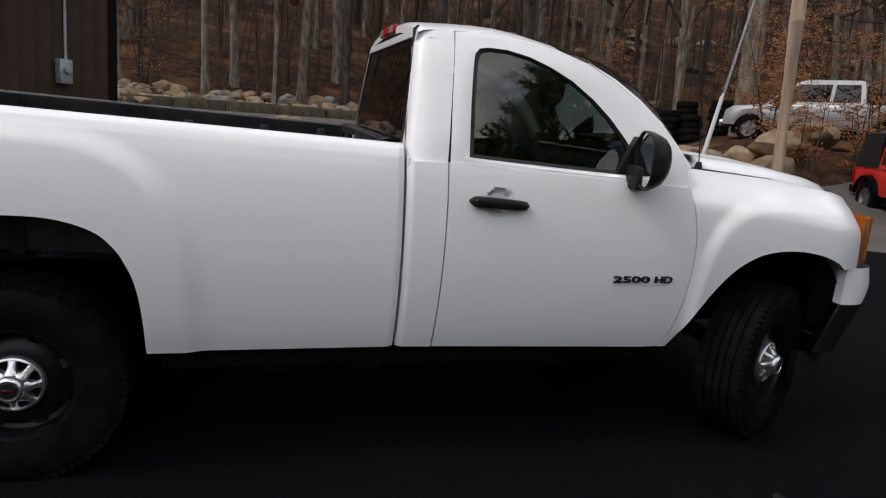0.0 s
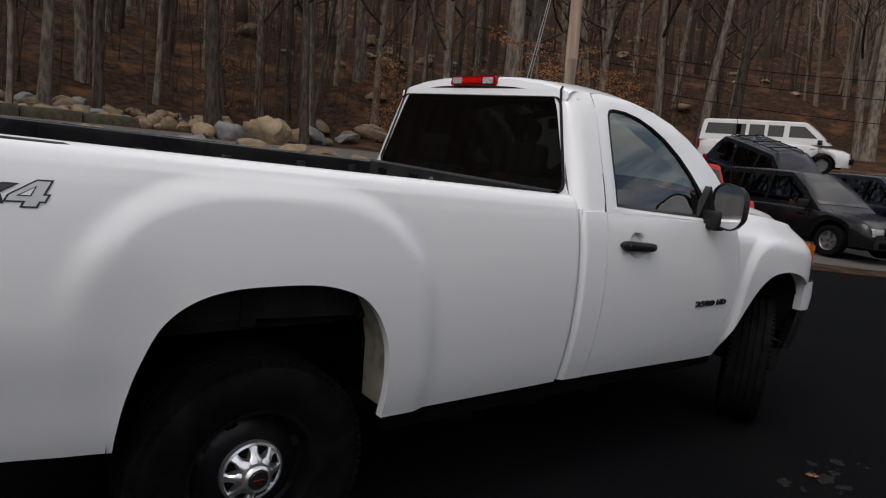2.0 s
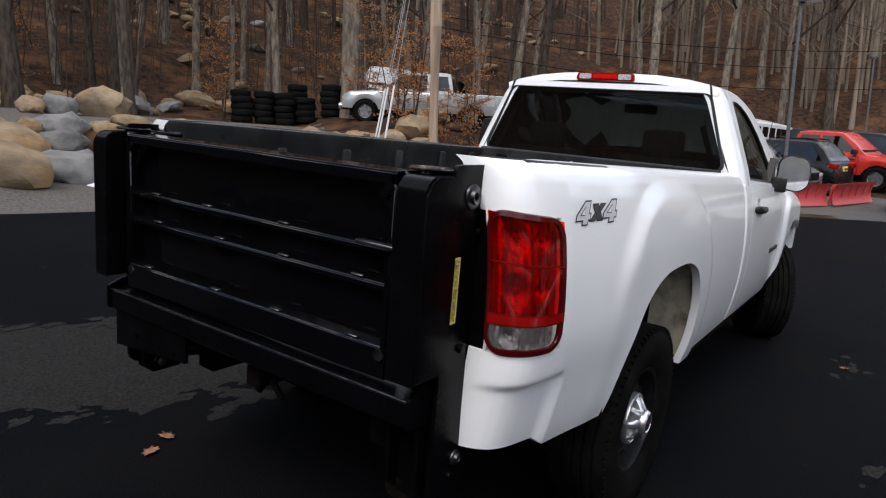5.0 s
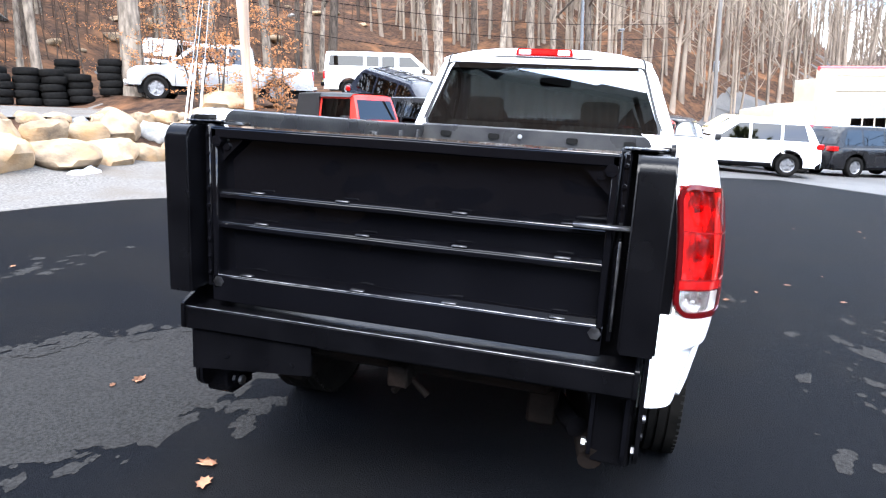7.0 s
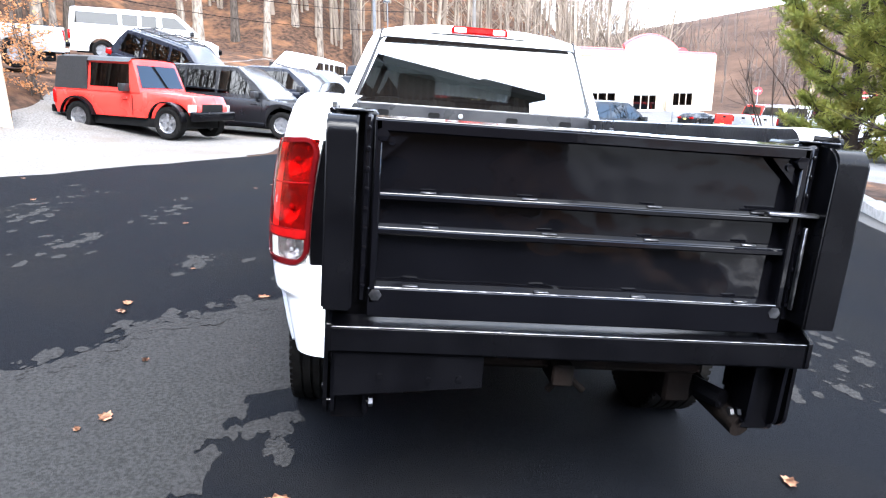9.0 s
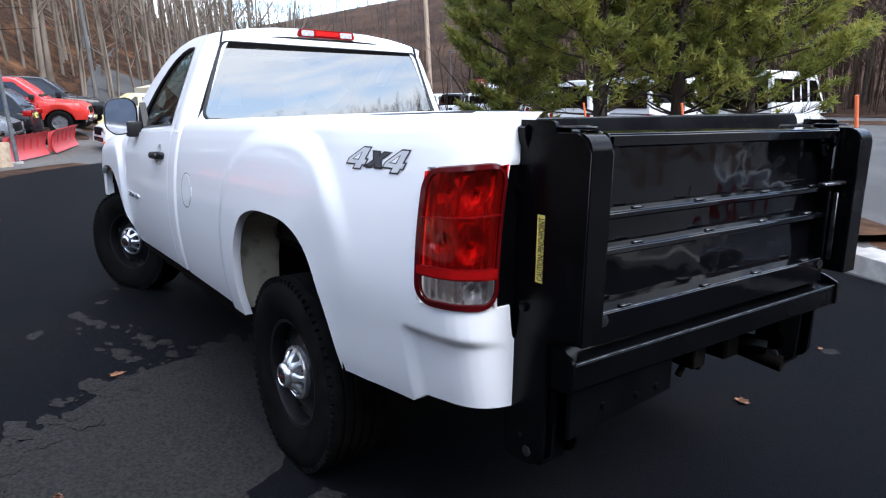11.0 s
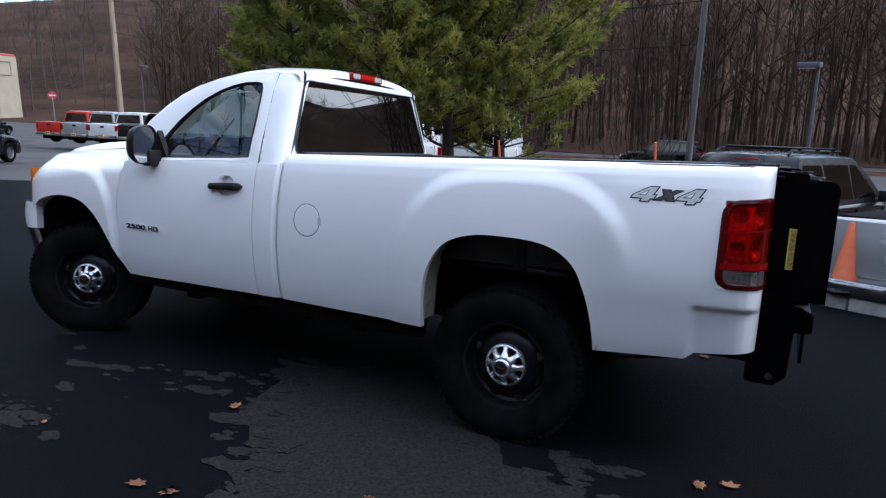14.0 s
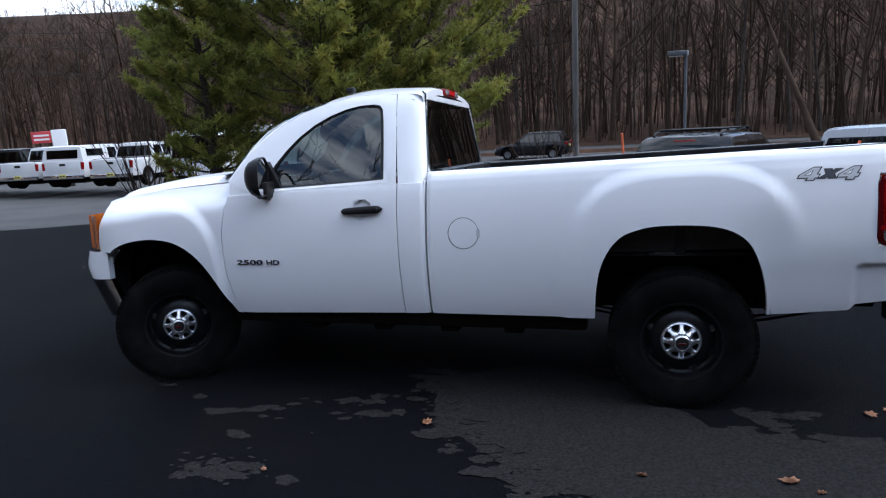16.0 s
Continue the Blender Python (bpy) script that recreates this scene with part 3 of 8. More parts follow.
# aerial on the passenger fender
bm = bmesh.new()
tube(bm, [(2.93, -0.80, 1.36), (2.93, -0.80, 1.40)], [0.022, 0.012], 10)
tube(bm, [(2.93, -0.80, 1.39), (2.86, -0.80, 1.95)], [0.003, 0.0018], 6)
part("aerial", bm, PLASTIC, truck)
# roof beacon studs
for x, y in ((2.16, 0.30), (2.18, -0.05)):
    bm = bmesh.new()
    box(bm, (x - 0.03, y - 0.03, 1.945), (x + 0.03, y + 0.03, 1.985), 0.01, 2)
    part("clearance_lamp", bm, PLASTIC, truck)


# wheels
def wheel(centre, sgn, turn=0.0):
    """A tyre with tread blocks and grooves, a black steel rim with slots and a silver cap; y outward."""
    holder = new("wheel")
    holder.parent = truck
    bm = bmesh.new()
    R, w = 0.405, 0.125
    prof = [(0.222, 0.092), (0.250, 0.108), (0.300, 0.122), (0.345, 0.124), (0.378, 0.116), (0.394, 0.104)]
    tread = []
    for y0, y1 in ((0.104, 0.066), (0.056, 0.024), (0.014, -0.014), (-0.024, -0.056), (-0.066, -0.104)):
        tread += [(R - 0.012, y0 + 0.001), (R, y0 - 0.001), (R, y1 + 0.001), (R - 0.012, y1 - 0.001)]
    lathe(bm, prof + tread[1:-1] + [(r, -y) for r, y in prof[::-1]], 72)
    # shoulder blocks
    for k in range(72):
        a = k * math.tau / 72
        for s in (1, -1):
            box(bm, (-0.011, 0.094 * s, 0.384), (0.011, 0.1155 * s, 0.4035), 0.0, m=pose(0, 0, 0, 0, math.degrees(a), 0))
    part("tyre", bm, RUBBER, holder, "black all-terrain tyre")
    bm = bmesh.new()
    lathe(bm, [(0.228, 0.098), (0.214, 0.094), (0.208, 0.070), (0.206, -0.06), (0.20, -0.09)], 48)
    lathe(bm, [(0.206, 0.030), (0.190, 0.022), (0.160, 0.045), (0.120, 0.062), (0.0, 0.066)], 48)
    part("rim", bm, RIM, holder, "black steel rim")
    for k in range(8):
        bm = bmesh.new()
        a = 360 * (k + 0.5) / 8
        outline_plate(bm, rounded([(-0.022, 0.168), (-0.017, 0.192), (0.017, 0.192), (0.022, 0.168)], 0.008, 3), 0.034, 0.046)
        bmesh.ops.transform(bm, matrix=pose(0, 0, 0, 0, a, 0), verts=bm.verts)
        # Three slots are bright steel: lit edges painted in, the rest left dark.
        part("rim_slot", bm, STEEL_EDGE if k in (1, 4, 6) else DARK, holder)
    # cap: ring, eight spokes, hub, badge
    bm = bmesh.new()
    lathe(bm, [(0.110, 0.060), (0.112, 0.070), (0.108, 0.082), (0.101, 0.086), (0.096, 0.080), (0.096, 0.060)], 48)
    lathe(bm, [(0.050, 0.072), (0.052, 0.124), (0.048, 0.136), (0.040, 0.142), (0.038, 0.137), (0.0, 0.137)], 36)
    cap = part("centre_cap", bm, SILVER, holder, "silver eight-spoke centre cap")
    for k in range(8):
        bm = bmesh.new()
        vs = []
        for r, h, wd in ((0.044, 0.126, 0.0180), (0.056, 0.119, 0.0225), (0.066, 0.111, 0.0150), (0.082, 0.098, 0.0125), (0.101, 0.083, 0.0205)):
            vs.append([Vector((s * wd, h - 0.012 * abs(s) ** 2, r)) for s in (-1, -0.55, 0.55, 1)])
        rot = pose(0, 0, 0, 0, 45 * k, 0)
        top = [[rot @ v for v in row] for row in vs]
        grid(bm, top)
        for side in (0, -1):
            e = [row[side] for row in top]
            grid(bm, [e, [p - Vector((0, 0.03, 0)) for p in e]])
        part("cap_spoke", bm, SILVER, holder)
    bm = bmesh.new()
    lathe(bm, [(0.0, 0.144), (0.031, 0.142), (0.035, 0.137)], 30)
    part("cap_badge", bm, BLACK_DECAL, holder, "black cap badge with a red bar")
    bm = bmesh.new()
    box(bm, (-0.020, 0.1425, -0.006), (0.020, 0.147, 0.006), 0.002)
    part("badge_bar", bm, RED_DARK, holder)
    bm = bmesh.new()
    lathe(bm, [(0.097, 0.068), (0.0, 0.068)], 36)
    part("cap_recess", bm, DARK, holder)
    turn_out = 0 if sgn > 0 else 180
    holder.matrix_basis = Matrix.Translation(centre) @ pose(0, 0, 0, 0, 0, turn + turn_out)
    return holder


for sgn in (1, -1):
    wheel((0, sgn * 0.842, 0.405), sgn)
    c, s = math.cos(radians(29)), math.sin(radians(29))
    wheel((WB - sgn * 0.075 * s, sgn * (0.782 + 0.075 * c), 0.405), sgn, 29)

# wheel houses, chassis and underside
for sgn in (1, -1):
    for cx, ra, yo in ((0.02, 0.50, 0.93), (WB + 0.0, 0.46, 0.90)):
        bm = bmesh.new()
        rows = []
        for k in range(17):
            a = math.pi * k / 16
            sx = -0.475 if cx < 1 else -0.44
            p = Vector((cx + (0.475 if cx < 1 else 0.44) * math.cos(a), 0, 0.56 + (0.60 if cx < 1 else 0.48) * math.sin(a) ** 0.6))
            rows.append([Vector((p.x, sgn * y, p.z)) for y in (yo + (0.004 if cx < 1 and k > 8 else 0.035), yo - 0.06, yo - 0.15, 0.62, 0.5)])
        grid(bm, [r[:3] for r in rows[:9]])
        part("arch_lip", bm, DIRT if cx < 1 else PLASTIC, truck, "dusty inner arch lip" if cx < 1 else "")
        # Rear half of the arch: shade painted with the near-black underbody colour.
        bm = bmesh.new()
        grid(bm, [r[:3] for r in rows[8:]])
        part("arch_lip", bm, SHADED_RUST, truck)
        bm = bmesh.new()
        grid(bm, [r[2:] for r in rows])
        part("wheel_house", bm, SHADED_RUST, truck)
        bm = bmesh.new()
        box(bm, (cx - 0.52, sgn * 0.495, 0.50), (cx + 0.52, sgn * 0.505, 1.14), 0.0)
        part("wheel_house_wall", bm, SHADED_RUST, truck)
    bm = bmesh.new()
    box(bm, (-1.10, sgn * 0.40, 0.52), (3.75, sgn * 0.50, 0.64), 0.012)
    part("chassis_rail", bm, SHADED_RUST, truck)
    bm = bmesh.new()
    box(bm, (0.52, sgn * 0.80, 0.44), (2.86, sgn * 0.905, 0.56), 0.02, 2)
    part("rocker", bm, SHADED_RUST, truck)
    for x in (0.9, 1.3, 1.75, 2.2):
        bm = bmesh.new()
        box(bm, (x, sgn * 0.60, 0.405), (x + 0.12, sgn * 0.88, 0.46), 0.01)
        part("body_mount", bm, SHADED_RUST, truck)
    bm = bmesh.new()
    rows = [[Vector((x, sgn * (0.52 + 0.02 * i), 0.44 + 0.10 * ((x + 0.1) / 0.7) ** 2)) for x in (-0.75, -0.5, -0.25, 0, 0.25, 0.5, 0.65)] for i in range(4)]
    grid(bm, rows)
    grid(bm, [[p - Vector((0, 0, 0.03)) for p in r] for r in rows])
    part("leaf_spring", bm, SHADED_RUST, truck)
bm = bmesh.new()
lathe(bm, [(0.0, -0.75), (0.05, -0.75), (0.05, -0.14), (0.13, -0.10), (0.16, 0.0), (0.13, 0.10), (0.05, 0.14), (0.05, 0.75), (0, 0.75)], 20, pose(0, 0, 0.405))
part("rear_axle", bm, SHADED_RUST, truck)
bm = bmesh.new()
tube(bm, [(WB, -0.75, 0.405), (WB, 0.75, 0.405)], 0.045, 12)
part("front_axle", bm, SHADED_RUST, truck)
bm = bmesh.new()
tube(bm, [(2.6, -0.25, 0.42), (0.9, -0.28, 0.40), (0.3, -0.45, 0.62), (-0.3, -0.47, 0.66), (-0.9, -0.55, 0.56), (-1.22, -0.62, 0.50)], 0.038, 12)
part("exhaust_pipe", bm, SHADED_RUST, truck)
bm = bmesh.new()
box(bm, (-1.18, -0.48, 0.66), (-1.10, 0.48, 0.76), 0.015)
box(bm, (-1.24, -0.035, 0.63), (-1.05, 0.035, 0.70), 0.006)
part("tow_hitch", bm, SHADED_RUST, truck, "dark steel tow hitch bar")
bm = bmesh.new()
box(bm, (1.0, -0.2, 0.42), (1.9, 0.25, 0.60), 0.05, 3)
part("transmission", bm, SHADED_RUST, truck)


# ---- bed, lights, lettering ----
def text_mesh(body, size, depth=0.002, offset=0.0, shear=0.0, width=1.0):
    """Letters of the built-in font as a mesh in the x, y plane, their lower left at the origin."""
    cu = bpy.data.curves.new("letters", "FONT")
    cu.body, cu.size, cu.extrude, cu.offset, cu.shear = body, size, depth, offset, shear
    cu.space_character = width
    ob = bpy.data.objects.new("letters", cu)
    scene.collection.objects.link(ob)
    me = bpy.data.meshes.new_from_object(ob.evaluated_get(bpy.context.evaluated_depsgraph_get()))
    bpy.data.objects.remove(ob)
    bm = bmesh.new()
    bm.from_mesh(me)
    return bm


def fit_letters(bm, u0, u1, v0, v1, place, box_from=None):
    """Stretch letters into a rectangle and lay them on a surface: place(u, v, height)."""
    ref = box_from or [v.co.copy() for v in bm.verts]
    xs, ys = [c.x for c in ref], [c.y for c in ref]
    ax, bx, ay, by = min(xs), max(xs), min(ys), max(ys)
    for v in bm.verts:
        v.co = place(lerp(u0, u1, (v.co.x - ax) / (bx - ax)), lerp(v0, v1, (v.co.y - ay) / (by - ay)), v.co.z)


def widen(pts, d):
    """An outline pushed outwards by d."""
    p = [Vector(q) for q in pts]
    area = sum(a.x * b.y - b.x * a.y for a, b in zip(p, p[1:] + p[:1]))
    out = []
    for i, q in enumerate(p):
        e, f = (q - p[i - 1]).normalized(), (p[(i + 1) % len(p)] - q).normalized()
        n = (Vector((e.y, -e.x)) + Vector((f.y, -f.x))) * (1 if area > 0 else -1)
        n = n / max(0.4, n.dot(n) / 2) if n.length > 1e-4 else n
        out.append((q.x + n.x * d, q.y + n.y * d))
    return out


FOUR = [(0.02, 0.22), (0.02, 0.42), (0.50, 0.98), (0.86, 0.98), (0.86, 0.44), (1.0, 0.44), (1.0, 0.22), (0.86, 0.22), (0.86, 0.02), (0.52, 0.02), (0.52, 0.22)]
GAP = [(0.28, 0.44), (0.54, 0.44), (0.54, 0.74)]
CROSS = [(1.02, 0.04), (1.36, 0.46), (1.10, 0.94), (1.44, 0.94), (1.54, 0.68), (1.70, 0.94), (2.04, 0.94), (1.70, 0.52), (1.96, 0.04), (1.62, 0.04), (1.52, 0.30), (1.36, 0.04)]
FOUR_BY_FOUR = [("decal_digit", FOUR, GAP), ("decal_cross", [(1.53 + (u - 1.53) * 0.88, 0.49 + (v - 0.49) * 0.74) for u, v in CROSS], None), ("decal_digit", [(u + 2.0, v) for u, v in FOUR], [(u + 2.0, v) for u, v in GAP])]
DARK_DECAL = material("dark_grey_decal", (0.045, 0.048, 0.055), 0.35, second=(0.06, 0.063, 0.07), scale=20)
for sgn in (1, -1):
    bm = bmesh.new()
    rows = []
    for x in np.linspace(-1.121, 1.43, 30):
        rows.append([Vector((x, sgn * y, z)) for y, z in ((0.888, 1.388), (0.882, 1.396), (0.870, 1.400), (0.800, 1.400), (0.786, 1.394), (0.784, 1.376), (0.80, 1.30), (0.80, 1.22), (0.79, 0.86))])
    for r in rows:
        for p in r:
            p.z += rake(p.x)
        for k, p in enumerate(r):
            p.y = sgn * min(abs(p.y), side_y(p.x, 1.385 + rake(p.x)) - 0.010 - 0.004 * k)
    grid(bm, rows)
    wall_in = part("bed_wall_liner", bm, LINER, truck, "black plastic bed liner over the rail")
    for x in (-0.9, -0.45, 0.0, 0.45, 0.9, 1.25):
        bm = bmesh.new()
        box(bm, (x - 0.03, sgn * 0.775, 0.88), (x + 0.03, sgn * 0.802, 1.37), 0.01, 2)
        part("liner_rib", bm, LINER, wall_in)
    # rear end of the bed side, turned in behind the lamp
    bm = bmesh.new()
    rows = []
    for k in range(20):
        z = lerp(0.655, 1.405, k / 19)
        y1 = side_y(-1.124, z)
        rows.append([Vector((-1.123, sgn * y1, z)), Vector((-1.125, sgn * (y1 - 0.008), z)), Vector((-1.110, sgn * (y1 - 0.011), z)), Vector((-1.07, sgn * (y1 - 0.011), z))])
    grid(bm, rows)
    part("bed_end", bm, WHITE, truck)
    bm = bmesh.new()
    outline_plate(bm, [(sgn * 0.60, 0.60), (sgn * 0.60, 1.402)] + [(sgn * (side_y(-1.124, z) - 0.012), z) for z in np.linspace(1.402, 0.66, 14)], -1.117, -1.106, axis=0)
    part("mount_plate", bm, BLACK_MATT, truck)
bm = bmesh.new()
rows = []
for y in np.linspace(-0.80, 0.80, 33):
    rows.append([Vector((x, y, z)) for x, z in ((1.448, 1.38), (1.444, 1.408), (1.432, 1.414), (1.395, 1.412), (1.382, 1.404), (1.378, 1.33 + 0.004 * math.sin(y * 12)), (1.375, 1.2), (1.37, 0.86))])
grid(bm, rows)
front_wall = part("bed_front_liner", bm, LINER, truck, "black plastic liner on the front bed wall")
for y in (-0.62, -0.25, 0.0, 0.28, 0.62):
    bm = bmesh.new()
    if y:
        outline_plate(bm, rounded([(y - 0.038, 1.335), (y - 0.038, 1.372), (y + 0.038, 1.372), (y + 0.038, 1.335)], 0.015, 4), 1.366, 1.382, axis=0)
        part("liner_slot", bm, DARK, front_wall)
    else:
        lathe(bm, [(0, 0), (0.016, 0), (0.016, 0.006), (0, 0.008)], 14, pose(1.374, 0.1, 1.36, 0, 0, 90))
        part("liner_bolt", bm, SILVER, front_wall)
bm = bmesh.new()
rows = []
for k, y in enumerate(np.linspace(-0.79, 0.79, 53)):
    rows.append([Vector((x, y, 0.87 + (0.018 if (k // 2) % 2 else 0.0))) for x in (-1.09, 1.38)])
grid(bm, rows)
part("bed_floor", bm, LINER, truck)


def lamp_point(sgn, u, z, off):
    """A point over the rear corner's skin; u runs round the corner."""
    x = interp(u, CORNER_U, CORNER_X)
    nx = ss(0.4, 0.9, u)
    return Vector((x - off * nx, sgn * (side_y(x, z) + off * (1 - 0.6 * nx)), z + 0.028 * u * ss(LAMP_LO, LAMP_HI, z)))


def lamp_outline(u0, u1, z0, z1, ru, rz, n=7):
    """A rounded rectangle in u and z."""
    out = []
    for cu, cz, a0 in ((u1 - ru, z1 - rz, 0), (u0 + ru, z1 - rz, 90), (u0 + ru, z0 + rz, 180), (u1 - ru, z0 + rz, 270)):
        for k in range(n):
            a = radians(a0 + 90 * k / (n - 1))
            out.append((cu + ru * math.cos(a), cz + rz * math.sin(a)))
    dense = []
    for p, q in zip(out, out[1:] + out[:1]):
        m = 10 if abs(p[0] - q[0]) > 0.3 or abs(p[1] - q[1]) > 0.1 else 1
        dense += [(lerp(p[0], q[0], k / m), lerp(p[1], q[1], k / m)) for k in range(m)]
    return dense


def lamp_bowl(u, z, cups):
    """Depth of the reflector: a ribbed floor with round bowls in it."""
    d = -0.020 - 0.0016 * math.cos(u * 60)
    for cu, cz, r in cups:
        q = math.hypot((u - cu) * CORNER_S[-1], z - cz) / r
        d -= 0.030 * max(0.0, 1 - q * q) ** 0.5 if q < 1 else 0.0
    return d


CUPS = ((0.66, 1.254, 0.046), (0.66, 1.118, 0.046), (0.70, 0.992, 0.030), (0.28, 1.254, 0.030), (0.28, 1.118, 0.030))
RED_GLASS = glass("red_lens_glass", (0.96, 0.014, 0.010), -0.25)
CLEAR_GLASS = glass("clear_lens_glass", (0.86, 0.86, 0.86), -0.25)
REFLECTOR = material("lamp_reflector", (0.72, 0.70, 0.70), 0.12, 0.92, second=(0.60, 0.58, 0.58), scale=40, bump=0.25, bump_scale=260)
for sgn in (1, -1):
    bm = bmesh.new()
    ring = [lamp_outline(0.0 + e, 1.0 - 0.5 * e, LAMP_LO + 0.19 * e, LAMP_HI - 0.15 * e, 0.24 - e, 0.058 - 0.15 * e) for e in (0.0, 0.02, 0.105, 0.115)]
    grid(bm, [[lamp_point(sgn, u, z, off) for u, z in loop] for loop, off in zip(ring, (0.001, 0.008, 0.010, 0.002))], closed=True)
    lamp = part("tail_light", bm, RED_DARK, truck, "red tail light with a clear reversing lamp")
    # reflector floor, one sheet with bowls pressed into it
    bm = bmesh.new()
    grid(bm, [[lamp_point(sgn, u, z, lamp_bowl(u, z, CUPS)) for u in np.linspace(0.045, 0.975, 44)] for z in np.linspace(LAMP_LO + 0.012, LAMP_HI - 0.012, 62)])
    part("reflector", bm, REFLECTOR, lamp, "silvered reflector with round bowls")
    for cu, cz, r in CUPS:
        bm = bmesh.new()
        bmesh.ops.create_uvsphere(bm, u_segments=12, v_segments=8, radius=0.011 if r > 0.03 else 0.007)
        bmesh.ops.translate(bm, vec=lamp_point(sgn, cu, cz, -0.026), verts=bm.verts)
        part("bulb", bm, RED_MID if cz > 1.03 else CLEAR_LENS, lamp)
    for name, mat, z0, z1 in (("brake_lens", RED_GLASS, 1.036, LAMP_HI - 0.010), ("reverse_lens", CLEAR_GLASS, LAMP_LO + 0.010, 1.030)):
        bm = bmesh.new()
        grid(bm, [[lamp_point(sgn, u, z, 0.0085) for u in np.linspace(0.05, 0.972, 18)] for z in np.linspace(z0, z1, 22)])
        facing(part(name, bm, mat, lamp), Vector((-0.5, sgn, 0))).visible_shadow = False
    for z0, z1, mat in ((1.030, 1.036, RED_DARK), (1.058, 1.061, RED_MID), (1.187, 1.192, RED_MID), (1.030, 1.058, RED_LENS)):
        bm = bmesh.new()
        grid(bm, [[lamp_point(sgn, u, z, off) for u in np.linspace(0.06, 0.965, 18)] for z, off in ((z0, 0.006), (z0 + 0.0008, 0.0105), (z1 - 0.0008, 0.0105), (z1, 0.006))])
        part("lens_band", bm, mat, lamp)

    # lettering on the bed: black outline, grey face, black middle letter
    def on_bed(u, v, h):
        return Vector((u, sgn * (side_y(u, v) + 0.0012 + max(0, h)), v))
    ua, ub, va, vb = (-0.548, -0.872, 1.296, 1.362) if sgn > 0 else (-0.880, -0.592, 1.296, 1.362)
    letters = None
    for name, glyph, hole in FOUR_BY_FOUR:
        for layer, mat, lift in ((glyph, DARK_DECAL if name == "decal_cross" else GREY_DECAL, 0.0012), (widen(glyph, 0.065), BLACK_DECAL, 0.0006 if name != "decal_cross" else 0.0009), (hole and widen(hole, 0.045), BLACK_DECAL, 0.0018), (hole, WHITE, 0.0024)):
            if not layer:
                continue
            bm = bmesh.new()
            vs = [bm.verts.new(on_bed(lerp(ua, ub, (u + 0.42 * v) / 3.42), lerp(va, vb, v), 0) + Vector((0, sgn * lift, 0))) for u, v in layer]
            f = bm.faces.new(vs)
            bmesh.ops.triangulate(bm, faces=[f])
            o = part(name if layer is glyph else "decal_edge", bm, mat, truck, smooth=False)

    def on_door(u, v, h):
        return Vector((u, sgn * (side_y(u, v) + 0.003 + h), v))
    a, b = (2.745, 2.440) if sgn > 0 else (2.440, 2.745)
    for text, t0, t1 in (("2500", 0.0, 0.61), ("HD", 0.70, 1.0)):
        u0, u1 = lerp(a, b, t0), lerp(a, b, t1)
        word = text_mesh(text, 1.0, 0.012, 0.02, 0.0, 1.0)
        for v in word.verts:
            v.co.z *= 0.35
        fit_letters(word, u0, u1, 0.845, 0.877, on_door)
        badge = part("door_badge", word, CHROME if sgn > 0 else BLACK_DECAL, truck, "chrome edged weight-class badge", smooth=False)
        word = text_mesh(text, 1.0, 0.0, -0.012, 0.0, 1.0)
        fit_letters(word, u0 - 0.004 * sgn, u1 + 0.004 * sgn, 0.848, 0.874, lambda u, v, h: on_door(u, v, 0.0085))
        part("badge_face", word, BLACK_DECAL, badge, smooth=False)

# filler flap on the driver's side
bm = bmesh.new()
rows = []
for r, lift in ((0.0, 0.0015), (0.05, 0.0015), (0.088, 0.0015), (0.0905, -0.001), (0.0925, -0.004)):
    rows.append([Vector((1.229 + r * math.cos(a), side_y(1.229 + r * math.cos(a), 1.038 + r * math.sin(a)) + lift, 1.038 + r * math.sin(a))) for a in np.linspace(0, math.tau, 40, endpoint=False)])
grid(bm, rows[1:], closed=True)
bm.faces.new([bm.verts.new(p) for p in rows[1]])
flap = part("filler_flap", bm, WHITE, truck, "white round fuel flap")
bm = bmesh.new()
ring = [[Vector((1.229 + r * math.cos(a), side_y(1.229 + r * math.cos(a), 1.038 + r * math.sin(a)) + 0.0009, 1.038 + r * math.sin(a))) for a in np.linspace(0, math.tau, 40, endpoint=False)] for r in (0.0900, 0.0935)]
grid(bm, ring, closed=True)
part("flap_gap", bm, DARK, flap)
bm = bmesh.new()
outline_plate(bm, rounded([(1.128, 1.013), (1.128, 1.063), (1.149, 1.058), (1.149, 1.018)], 0.006, 3), side_y(1.14, 1.038) - 0.01, side_y(1.14, 1.038) + 0.003)
part("flap_notch", bm, GREY_DECAL, flap)

